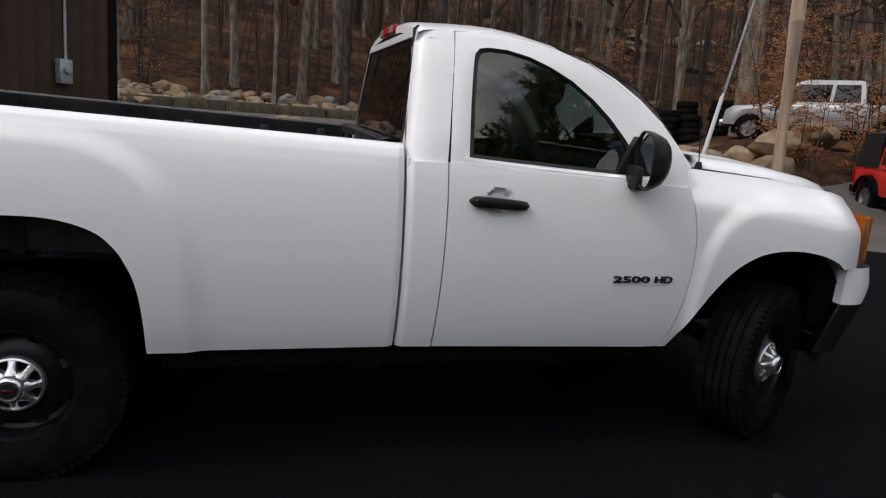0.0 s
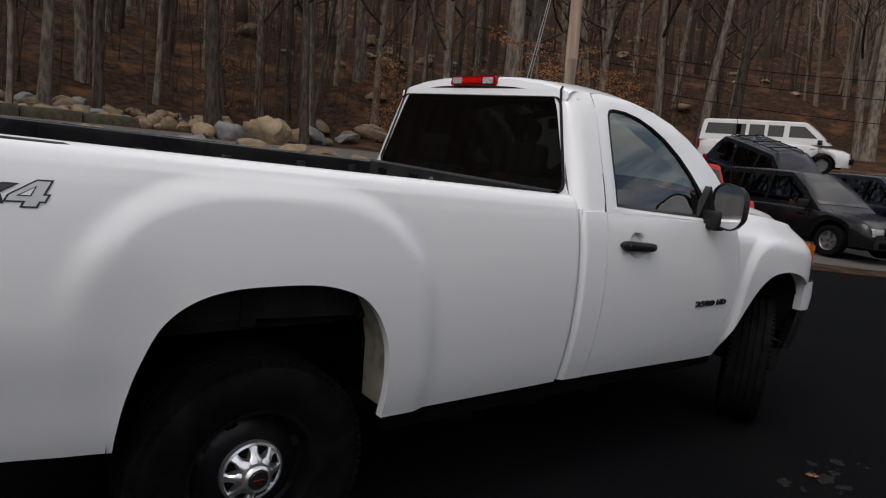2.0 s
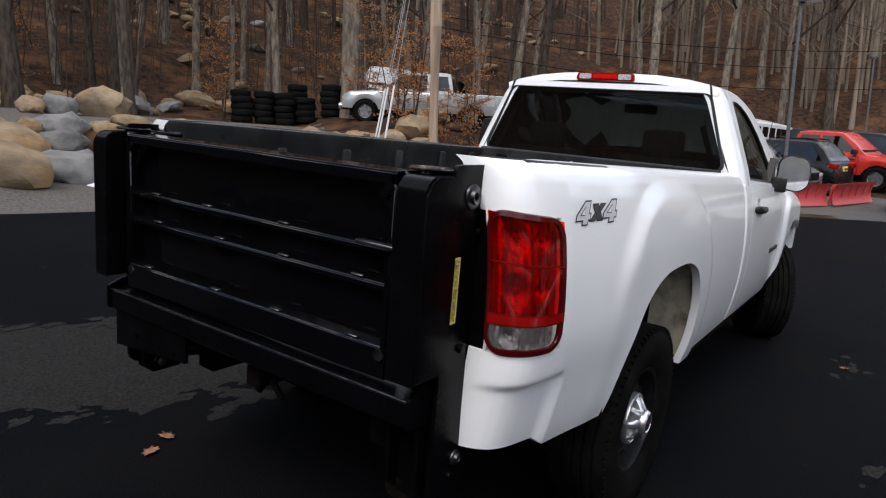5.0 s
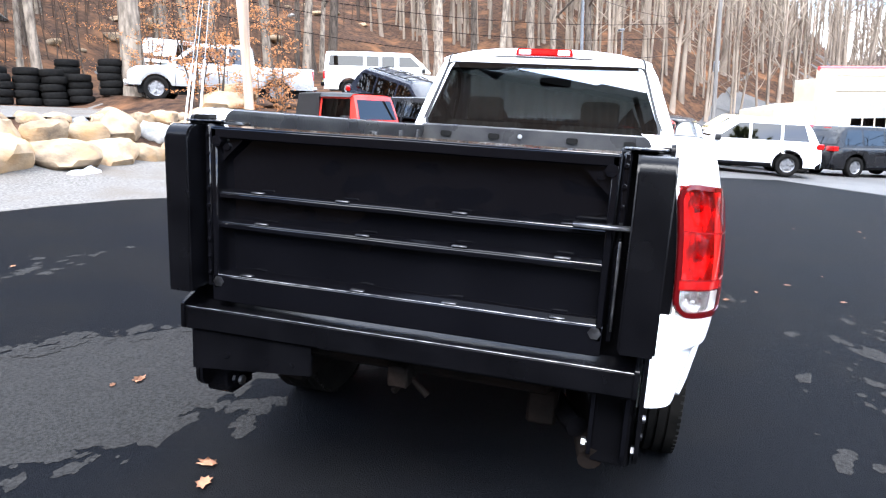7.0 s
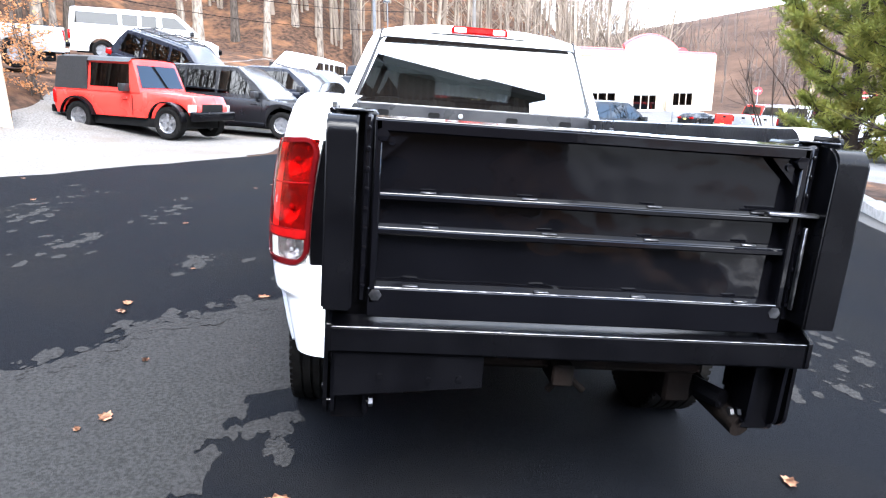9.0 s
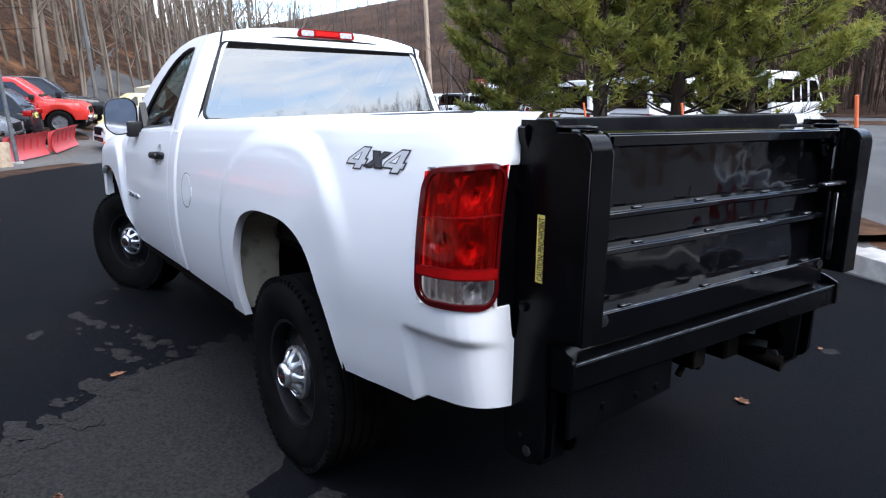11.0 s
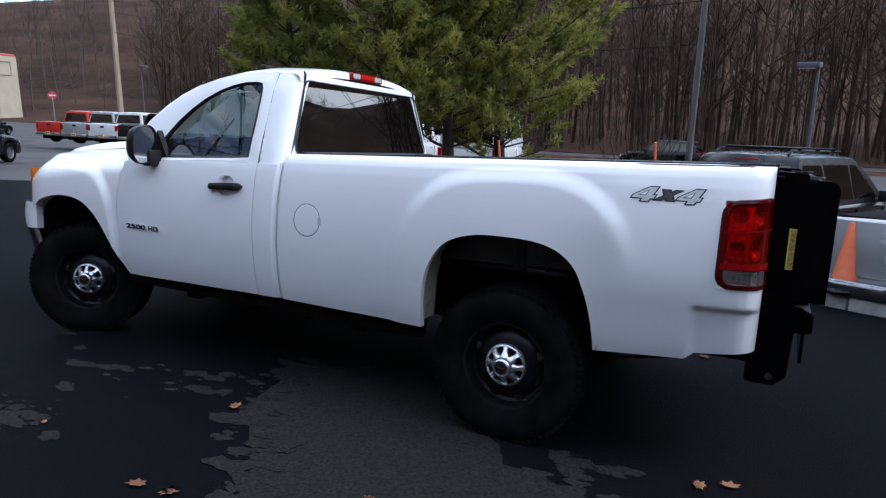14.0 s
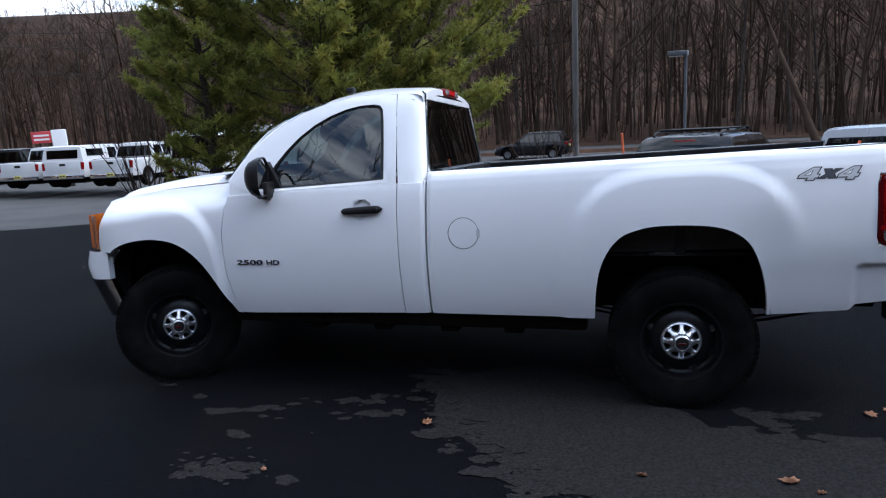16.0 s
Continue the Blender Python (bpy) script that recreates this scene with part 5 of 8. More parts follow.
def ground_z(x, y):
    z = SLOPE * (min(y, 9.0) if y > -24 else max(-35.0, -12 + 0.5 * y))
    # bank behind the boulders, terrace, then the wooded hill
    z += 0.95 * ss(9.0, 10.2, y) * ss(15.5, 12.0, x - 0.35 * (y - 9)) + 0.063 * max(0, min(y, 22) - 9)
    y0 = 8.2 - 0.35 * (min(x, 25) - 14)
    z += 1.15 * ss(y0, y0 + 3.0, y) * ss(12.3, 14.5, x - 0.35 * (y - 9)) + 0.03 * max(0, min(x, 50) - 15) * ss(4, 11, y) + 0.06 * max(0, min(x, 40) - 18.5) * ss(-6, -1, y)
    edge = 23.0 + 0.9 * math.sin(x * 0.23)
    # hill behind the parked row and the store
    d = max(y - edge + 0.5 * max(0, x - 32), x - 46 - 0.85 * max(0, -y))
    if d > 0:
        z += (0.55 * ss(0, 2.5, d) + 0.41 * max(0, min(d, 110) - 1.5) * ss(0, 9, d) + 0.5 * noise.noise((x * 0.13, y * 0.13, 0)) * ss(0, 4, d)) * ss(-50, -16, y)
    # valley and the ridge beyond
    if x > 0 or y < -50:
        r, az = math.hypot(x, y), math.degrees(math.atan2(y, x))
        if -140 < az < -8:
            z += 300 * math.tan(radians(interp(az, [-140, -124, -112, -100, -60, -40, -30, -20, -8], [0.5, 1.5, 4.5, 6, 6.4, 6.0, 5.2, 4.2, 3.0]))) * ss(95, 300, r) + 4.0 * ss(95, 300, r)
    # wooded rise in the west, behind the metal building
    if x < -10:
        z += 130 * math.tan(radians(interp(math.degrees(math.atan2(y, x)) % 360, [150, 165, 185, 200, 208, 213, 218, 224, 232, 240, 248], [0, 5, 8.0, 8.8, 8.9, 8.8, 9.0, 9.2, 8.6, 4, 0]))) * ss(40, 130, math.hypot(x, y))
    # the lower lot behind the kerb
    z -= 0.32 * ss(0.35, 1.8, island_y(x) - y) * ss(4.0, 1.0, x) * ss(-17, -11, y)
    return z


def sheet(xs, ys, f):
    bm = bmesh.new()
    grid(bm, [[Vector((x, y, f(x, y))) for y in ys] for x in xs])
    return bm


def bands(lo, hi, fine_lo, fine_hi, fine, growth=1.18):
    out = list(np.arange(fine_lo, fine_hi + 1e-6, fine))
    s, a = fine, fine_hi
    while a < hi:
        s *= growth
        a += s
        out.append(min(a, hi))
    s, a = fine, fine_lo
    while a > lo:
        s *= growth
        a -= s
        out.insert(0, max(a, lo))
    return out


xs, ys = bands(-700, 1500, -20, 50, 0.8, 1.2), bands(-1300, 900, -24, 40, 0.8, 1.2)
ground = tagged(link("ground", sheet(xs, ys, ground_z), LITTER), "leaf-covered ground rising into wooded hills", kind="structure")

MOULD = material("dark_leaf_mould", (0.042, 0.0245, 0.0165), 0.95, spec=0.04, second=(0.019, 0.0125, 0.0095), scale=0.9, detail=9, bump=1.0, bump_scale=8, third=(0.068, 0.040, 0.026), third_scale=0.07, third_lo=0.4, third_hi=0.65)
tagged(link("wood_floor", sheet(bands(-420, 560, -60, 90, 3.0, 1.2), bands(-620, -51, -60, -51, 3.0, 1.2), lambda x, y: ground_z(x, y) + 0.06 + 0.05 * max(0.0, -53 - y)), MOULD), "dark leaf mould under the roadside woods", kind="structure")

# Added sheet: the rise's dark silhouette is painted in, for the rear window's reflection.
SILHOUETTE_MOULD = material("shade_black_mould", (0.010, 0.0075, 0.006), 0.95, spec=0.04, second=(0.006, 0.005, 0.0045), scale=0.7, bump=0.8, bump_scale=6)
tagged(link("western_floor", sheet(np.arange(-190, -38, 4.0), np.arange(-150, 30, 4.0), lambda x, y: ground_z(x, y) + 0.35), SILHOUETTE_MOULD), "leaf mould painted shade-black on the rise behind the lot", kind="structure")


def region(name, outline, mat, lift, label, step=0.5, wob=0.0, seed=0):
    """A flat layer laid on the ground inside an outline, with an uneven edge."""
    rnd = random.Random(seed)
    pts = []
    n = len(outline)
    for i in range(n):
        a, b = Vector(outline[i]), Vector(outline[(i + 1) % n])
        m = max(1, int((b - a).length / step))
        d = (b - a).normalized()
        for k in range(m):
            p = a.lerp(b, k / m)
            o = wob * (noise.noise((p.x * 0.9, p.y * 0.9, seed)) + 0.7 * noise.noise((p.x * 4.1, p.y * 4.1, seed + 5)) + 0.22 * noise.noise((p.x * 11, p.y * 11, seed + 9)))
            pts.append((p.x - d.y * o, p.y + d.x * o))
    bm = bmesh.new()
    f = bm.faces.new([bm.verts.new((p[0], p[1], 0)) for p in pts])
    bmesh.ops.triangulate(bm, faces=[f])
    for k in range(5):
        long = [e for e in bm.edges if e.calc_length() > 2.2 * max(0.6, 0.05 * (e.verts[0].co + e.verts[1].co).length)]
        if not long:
            break
        bmesh.ops.subdivide_edges(bm, edges=long, cuts=1)
        bmesh.ops.triangulate(bm, faces=bm.faces)
    for v in bm.verts:
        v.co.z = ground_z(v.co.x, v.co.y) + lift
    return tagged(link(name, bm, mat), label, kind="structure")


gravel = region("gravel", [(-14, 5.0), (13, 3.0), (17.5, -0.6), (24, -2.2), (42, -1), (40, 8), (18, 9.5), (11, 9.4), (-14, 9.6)], GRAVEL, 0.012, "pale gravel along the edge of the lot", 0.6, 0.25, 3)
terrace = region("gravel_terrace", [(-10, 10.6), (10, 10.4), (16, 17), (12, 19), (4, 20.5), (-10, 20.5)], GRAVEL, 0.012, "gravel terrace above the boulders", 0.6, 0.4, 4)
old_lot = region("old_lot", [(-40, -60), (90, -60), (110, -30), (80, -14), (46, -2), (24, -1.8), (17.5, -0.2), (10, -3), (-40, -3)], OLD_ASPHALT, 0.006, "grey worn asphalt lot and road", 3.0)
lot = region("asphalt_lot", [(-30, 9.2), (-12, 8.7), (-4, 8.0), (1, 7.1), (4.6, 6.2), (7.5, 4.8), (11.9, 2.55), (15.7, 0.0), (19.6, -3.6), (17.5, -5.6), (14.5, -7.7), (12.5, -9.2), (-2, -3.75), (-6, -2.0), (-30, 6.0)], ASPHALT, 0.016, "fresh black asphalt", 0.5, 0.10, 7)
region("dry_patch", [(1.6, 0.7), (1.45, 0.95), (1.25, 1.45), (0.95, 1.6), (0.8, 1.87), (0.6, 2.0), (0.3, 2.1), (-0.07, 2.56), (-0.6, 2.75), (-2, 3.6), (-4.5, 5.2), (-5.5, 3.6), (-2.5, 2.3), (-1.3, 1.6), (-0.95, 1.3), (-0.6, 1.3), (-0.13, 1.18), (0.2, 0.6), (0.9, 0.3)], DRY_PATCH, 0.0172, "grey dried patch on the fresh asphalt", 0.04, 0.11, 20)


def mottle(cx, cy, rx, ry, n, seed, line=None):
    """Dried spots with ragged outlines, gathered round a place or along a line."""
    rnd = random.Random(seed)
    bm = bmesh.new()
    for k in range(n):
        if line:
            i = rnd.randrange(len(line) - 1)
            c = Vector(line[i]).lerp(Vector(line[i + 1]), rnd.random()) + Vector((rnd.gauss(0, rx), rnd.gauss(0, ry)))
        else:
            c = Vector((cx + rnd.gauss(0, rx), cy + rnd.gauss(0, ry)))
        s = 0.008 + 0.05 * rnd.random() ** 2.4
        el, tw = rnd.uniform(1.0, 2.4), rnd.uniform(-0.5, 0.5)
        m = 18
        pts = []
        for j in range(m):
            a = j * math.tau / m
            r = s * (1 + 0.55 * noise.noise((math.cos(a) * 1.6 + k, math.sin(a) * 1.6, seed)) + 0.25 * noise.noise((math.cos(a) * 4 + k, math.sin(a) * 4, seed)))
            px, py = r * el * math.cos(a), r * math.sin(a)
            x, y = c.x + px * math.cos(tw) - py * math.sin(tw), c.y + px * math.sin(tw) + py * math.cos(tw)
            pts.append(bm.verts.new((x, y, ground_z(x, y) + 0.0180 + 0.00002 * k)))
        bm.faces.new(pts)
    return tagged(link("dry_spots", bm, DRY_PATCH), "scattered grey dried spots on the fresh asphalt", kind="structure")


EDGE_LINE = [(1.6, 0.7), (1.45, 0.95), (1.25, 1.45), (0.95, 1.6), (0.8, 1.87), (0.6, 2.0), (0.3, 2.1), (-0.07, 2.56), (-0.6, 2.75), (-2, 3.6)]
mottle(0, 0, 0.09, 0.07, 220, 31, EDGE_LINE)
mottle(0, 0, 0.10, 0.06, 60, 32, [(-1.3, 1.6), (-0.95, 1.3), (-0.6, 1.3), (-0.13, 1.18)])
for k, (cx, cy, rx, ry, n) in enumerate(((2.22, 2.05, 0.12, 0.09, 60), (3.7, 4.2, 0.35, 0.16, 55), (1.15, 4.05, 0.45, 0.12, 50), (2.6, 3.3, 0.3, 0.14, 40), (4.4, 2.9, 0.4, 0.12, 35), (3.0, -1.6, 0.2, 0.06, 22), (0.6, -2.2, 0.5, 0.25, 60), (1.9, -2.6, 0.5, 0.2, 45), (5.2, 4.2, 0.5, 0.2, 40), (2.2, 1.3, 0.5, 0.2, 30), (-0.55, 1.0, 0.1, 0.06, 14))):
    mottle(cx, cy, rx, ry, n, 40 + k)



def standing(x, y, heading=0.0, up=0.0, tilt=True):
    """Where a thing stands on the ground, turned about z, leaning with the slope."""
    dx, dy = (ground_z(x + 0.8, y) - ground_z(x - 0.8, y)) / 1.6, (ground_z(x, y + 0.8) - ground_z(x, y - 0.8)) / 1.6
    m = Matrix.Translation((x, y, ground_z(x, y) + 0.014 + up))
    if tilt:
        n = Vector((-dx, -dy, 1)).normalized()
        m = m @ Vector((0, 0, 1)).rotation_difference(n).to_matrix().to_4x4()
    return m @ Matrix.Rotation(radians(heading), 4, "Z")


# kerb of the planted strip, stone by stone
rnd = random.Random(5)
kerb = tagged(new("kerb"), "weathered concrete kerb of a planted strip, patched with snow", kind="structure")
u = Vector((1, -0.42)).normalized()
bm = bmesh.new()
box(bm, (0, -0.34, -0.5), (1.18, 0.0, 0.17), 0.025, 2)
stone = link("kerb_stone", bm, CONCRETE)
for k in range(16):
    o = stone if k == 0 else new("kerb_stone", stone.data)
    p = Vector((-5.2, island_y(-5.2))) + u * (1.2 * k)
    o.parent = kerb
    o.matrix_basis = Matrix.Translation((p.x, p.y, ground_z(p.x, p.y))) @ pose(0, 0, 0, 0, 0, math.degrees(math.atan2(u.y, u.x)) + rnd.uniform(-0.6, 0.6))
bm = bmesh.new()
rows = []
for k in range(38):
    p = Vector((2.4, island_y(2.4))) + u * (0.32 * k)
    row = []
    for j in range(13):
        q = p + Vector((u.y, -u.x)) * (0.15 + 0.38 * j)
        row.append(Vector((q.x, q.y, ground_z(q.x, q.y) + 0.13 + 0.05 * noise.noise((q.x, q.y, 1)) - 0.35 * ss(9, 12, j))))
    rows.append(row)
grid(bm, rows)
tagged(link("planted_strip", bm, LITTER), "mulched planting strip under pines", kind="structure")


def snow_patch(cx, cy, rx, ry, h, seed, turn=-23):
    bm = bmesh.new()
    rows = []
    for i in range(11):
        r = i / 10
        row = []
        for j in range(28):
            a = j * math.tau / 28
            rr = r * (1 + 0.28 * noise.noise((math.cos(a) * 1.7, math.sin(a) * 1.7, seed)))
            row.append(Vector((rx * rr * math.cos(a), ry * rr * math.sin(a), h * (1 - r * r) * (1 + 0.5 * noise.noise((rr * 3 * math.cos(a), rr * 3 * math.sin(a), seed + 3))) - 0.03 * r)))
        rows.append(row)
    vs = grid(bm, rows[1:], closed=True)
    bm.faces.new(vs[0])
    ob = tagged(link("snow_heap", bm, SNOW), "small heap of old dirty snow on the ground", "snow", "snow heaps")
    ob.matrix_basis = standing(cx, cy, turn, 0.0, False)
    return ob


for k, (x, dy, rx, ry, h, up) in enumerate(((-2.7, -0.18, 0.9, 0.13, 0.045, 0.165), (-0.9, -0.17, 0.75, 0.12, 0.04, 0.165), (1.0, -0.2, 0.8, 0.14, 0.045, 0.165), (11.6, 0.75, 0.55, 0.45, 0.42, 0.0), (12.6, 0.45, 0.5, 0.4, 0.3, 0.0))):
    s = snow_patch(x, island_y(x) + dy, rx, ry, h, 11 + k)
    s.location.z += up
snow_patch(3.7, 8.75, 1.6, 0.35, 0.22, 41, 0)
snow_patch(6.4, 8.6, 0.7, 0.25, 0.15, 43, 10)


# ---- stones ----
def rock_mesh(seed, sub=3):
    bm = bmesh.new()
    bmesh.ops.create_icosphere(bm, subdivisions=sub, radius=0.5)
    r = random.Random(int(seed * 10))
    planes = [Vector((r.gauss(0, 1), r.gauss(0, 1), r.gauss(0, 1))).normalized() for k in range(11)]
    for v in bm.verts:
        n = v.co.normalized()
        cut = min([1.0] + [(0.70 + 0.10 * noise.noise(p * 5)) / max(1e-3, n.dot(p)) for p in planes])
        f = cut * (1.1 + 0.16 * noise.noise(n * 1.3 + Vector((seed, 0, 0))) + 0.13 * noise.noise(n * 3.4 + Vector((0, seed, 0))) + 0.05 * noise.noise(n * 8 + Vector((0, 0, seed))))
        v.co = n * 0.5 * f
    return bm


rock_data = [link("boulder", rock_mesh(k * 3.7 + 1), GREY_ROCK if k == 3 else ROCK) for k in range(7)]
first = set(rock_data)


def stone_at(name, label, x, y, size, flat, seed, group, sink=0.3):
    base = rock_data[seed % 7]
    ob = base if base in first else new(name, base.data)
    first.discard(base)
    ob.name = name
    r = random.Random(seed * 7 + 1)
    ob.matrix_basis = Matrix.Translation((x, y, ground_z(x, y) + size * flat * (0.42 - sink * 0.4))) @ pose(0, 0, 0, r.uniform(-14, 14), r.uniform(-14, 14), r.uniform(0, 360)) @ Matrix.Diagonal((size * r.uniform(0.9, 1.35), size * r.uniform(0.8, 1.1), size * flat, 1))
    return tagged(ob, label, "boulder", group)


rnd = random.Random(12)
k = 0
for row, (y0, up, s0, s1) in enumerate(((9.15, 0, 0.85, 1.35), (9.75, 0.5, 0.6, 1.0), (10.35, 0.85, 0.45, 0.8))):
    x = -8.0
    while x < 11.6 + 0.4 * row:
        s = rnd.uniform(s0, s1)
        b = stone_at("boulder", "pale tan boulder of a dry-laid wall", x, y0 + rnd.uniform(-0.12, 0.12), s, rnd.uniform(0.65, 0.85), k, "boulder wall")
        b.location.z = SLOPE * 9 + up * 0.95 + s * 0.26
        x += s * rnd.uniform(0.95, 1.15)
        k += 1
for x, y, s, f in ((6.0, 16.4, 0.8, 0.9), (7.3, 16.6, 1.5, 0.75), (5.2, 16.3, 0.65, 0.8), (12.6, 9.6, 1.2, 0.7), (13.6, 10.6, 1.4, 0.7), (15.2, 11.2, 1.3, 0.7), (9.6, 21.5, 1.3, 0.8), (11.4, 22.4, 1.5, 0.6), (10.6, 21.9, 1.0, 0.7), (17, 24, 1.2, 0.6)):
    stone_at("boulder", "large weathered boulder lying on the bank", x, y, s, f, k, "loose boulders")
    k += 1
rock_data = [link("rubble_stone", rock_mesh(k * 2.3 + 2, 2), GREY_ROCK if k == 3 else ROCK) for k in range(7)]
first = set(rock_data)
for j in range(250):
    x = rnd.uniform(-7, 13)
    y = 22.9 + 0.9 * math.sin(x * 0.23) + 2.6 * rnd.random() ** 1.3
    stone_at("rubble_stone", "rough stone in the rubble at the wood's edge", x, y, rnd.uniform(0.28, 0.85), rnd.uniform(0.6, 0.9), k, "rubble stones", 0.1)
    k += 1
for j in range(60):
    x, y = rnd.uniform(14, 60), rnd.uniform(24, 44)
    stone_at("hillside_rock", "grey rock between the trees", x, y, rnd.uniform(0.5, 1.8), rnd.uniform(0.4, 0.7), k, "hillside rocks", 0.6)
    k += 1

# mossy concrete blocks
bm = bmesh.new()
box(bm, (-0.88, -0.30, -0.05), (0.88, 0.30, 0.58), 0.03, 2)
block = link("concrete_block", bm, MOSSY)
for j in range(8):
    o = block if j == 0 else new("concrete_block", block.data)
    x = -8.6 + 1.8 * j
    y = 22.4 + 0.25 * math.sin(j)
    o.matrix_basis = standing(x, y, rnd.uniform(-2, 2), -0.24, False)
    tagged(o, "mossy concrete block in a row at the wood's edge", "concrete block", "row of blocks")


# ---- other vehicles: x ahead, wheels on z = 0 ----
wheel_parts = None


def small_wheel(parent, x, y, r):
    """Tyre and rim for a parked vehicle, sharing meshes."""
    global wheel_parts
    if wheel_parts is None:
        bm = bmesh.new()
        lathe(bm, [(0.62, 0.30), (0.80, 0.36), (0.95, 0.34), (1.0, 0.26), (1.0, -0.26), (0.95, -0.34), (0.62, -0.30)], 28)
        tyre = bpy.data.meshes.new("tyre")
        bmesh.ops.recalc_face_normals(bm, faces=bm.faces)
        bm.to_mesh(tyre)
        tyre.materials.append(RUBBER)
        bm = bmesh.new()
        lathe(bm, [(0.64, 0.29), (0.58, 0.24), (0.52, 0.10), (0.20, 0.10), (0.0, 0.14)], 24)
        for k in range(5):
            vs = [[Vector((s * w, h, q)) for s in (-1, 1)] for q, h, w in ((0.1, 0.25, 0.10), (0.58, 0.27, 0.08))]
            rot = pose(0, 0, 0, 0, 72 * k, 0)
            grid(bm, [[rot @ v for v in row] for row in vs])
        rim = bpy.data.meshes.new("rim")
        bmesh.ops.recalc_face_normals(bm, faces=bm.faces)
        bm.to_mesh(rim)
        rim.materials.append(WHEEL_GREY)
        wheel_parts = (tyre, rim)
    t = new("tyre", wheel_parts[0])
    t.parent = parent
    t.matrix_basis = Matrix.Translation((x, y, r)) @ pose(0, 0, 0, 0, 0, 0 if y > 0 else 180) @ Matrix.Diagonal((r, r * 0.95, r, 1))
    m = new("rim", wheel_parts[1])
    m.parent = t
    return t


def shell(bm, stations, arches, zbot):
    """A body lofted from stations (x, top, half width, shoulder drop), open over the wheels."""
    xs = sorted({s[0] for s in stations} | {x for cx, r in arches for x in [cx + r * 1.0 * math.cos(a) for a in np.linspace(0, math.pi, 13)] + [cx - r * 1.02, cx + r * 1.02]} | set(np.linspace(stations[0][0], stations[-1][0], 26)))
    xs = [x for x in xs if stations[0][0] <= x <= stations[-1][0]]
    rows = []
    sx = [s[0] for s in stations]
    for x in xs:
        top, hw, drop = (interp(x, sx, [s[i] for s in stations]) for i in (1, 2, 3))
        lo = zbot
        for cx, r in arches:
            if abs(x - cx) < r:
                lo = max(lo, 0.36 + math.sqrt(r * r - (x - cx) ** 2) * 1.0)
        lo = min(lo, top - 0.12)
        mid = lerp(lo, top, 0.55)
        half = [(hw * 0.96, lo), (hw * 0.995, lerp(lo, mid, 0.4)), (hw, mid), (hw * 0.985, top - drop * 1.6), (hw * 0.955, top - drop * 0.6), (hw * 0.90, top - drop * 0.12), (hw * 0.5, top + 0.012)]
        rows.append([Vector((x, y, z)) for y, z in half] + [Vector((x, 0, top + 0.018))] + [Vector((x, -y, z)) for y, z in half[::-1]])
    vs = grid(bm, rows)
    bm.faces.new(vs[0])
    bm.faces.new(vs[-1])


def cabin(bm, pts, hw, inset, zb):
    """Roof and pillars: pts are (x, z) along the roofline from rear base to front base."""
    rows = []
    zt = max(p[1] for p in pts)
    for x, z in pts:
        t = (z - zb) / (zt - zb)
        w = hw - inset * t
        rows.append([Vector((x, w, z)), Vector((x, w * 0.95, z + 0.025 * t)), Vector((x, w * 0.6, z + 0.045 * t)), Vector((x, 0, z + 0.05 * t)), Vector((x, -w * 0.6, z + 0.045 * t)), Vector((x, -w * 0.95, z + 0.025 * t)), Vector((x, -w, z))])
    grid(bm, rows)
    for side in (0, -1):
        edge = [r[side] for r in rows]
        base = [Vector((p.x, math.copysign(hw, p.y), zb)) for p in edge]
        grid(bm, [edge, base])


def pane(parent, pts, name="window", mat=None):
    bm = bmesh.new()
    bm.faces.new([bm.verts.new(p) for p in pts])
    mid = sum((Vector(p) for p in pts), Vector()) / len(pts)
    return facing(part(name, bm, mat or CAR_GLASS, parent, smooth=False), Vector((mid.x if abs(mid.y) < 0.1 else 0, mid.y if abs(mid.y) >= 0.1 else 0, 0.2)))


def block_part(name, lo, hi, mat, parent, bevel=0.02, label=""):
    bm = bmesh.new()
    box(bm, lo, hi, bevel, 2)
    return part(name, bm, mat, parent, label)


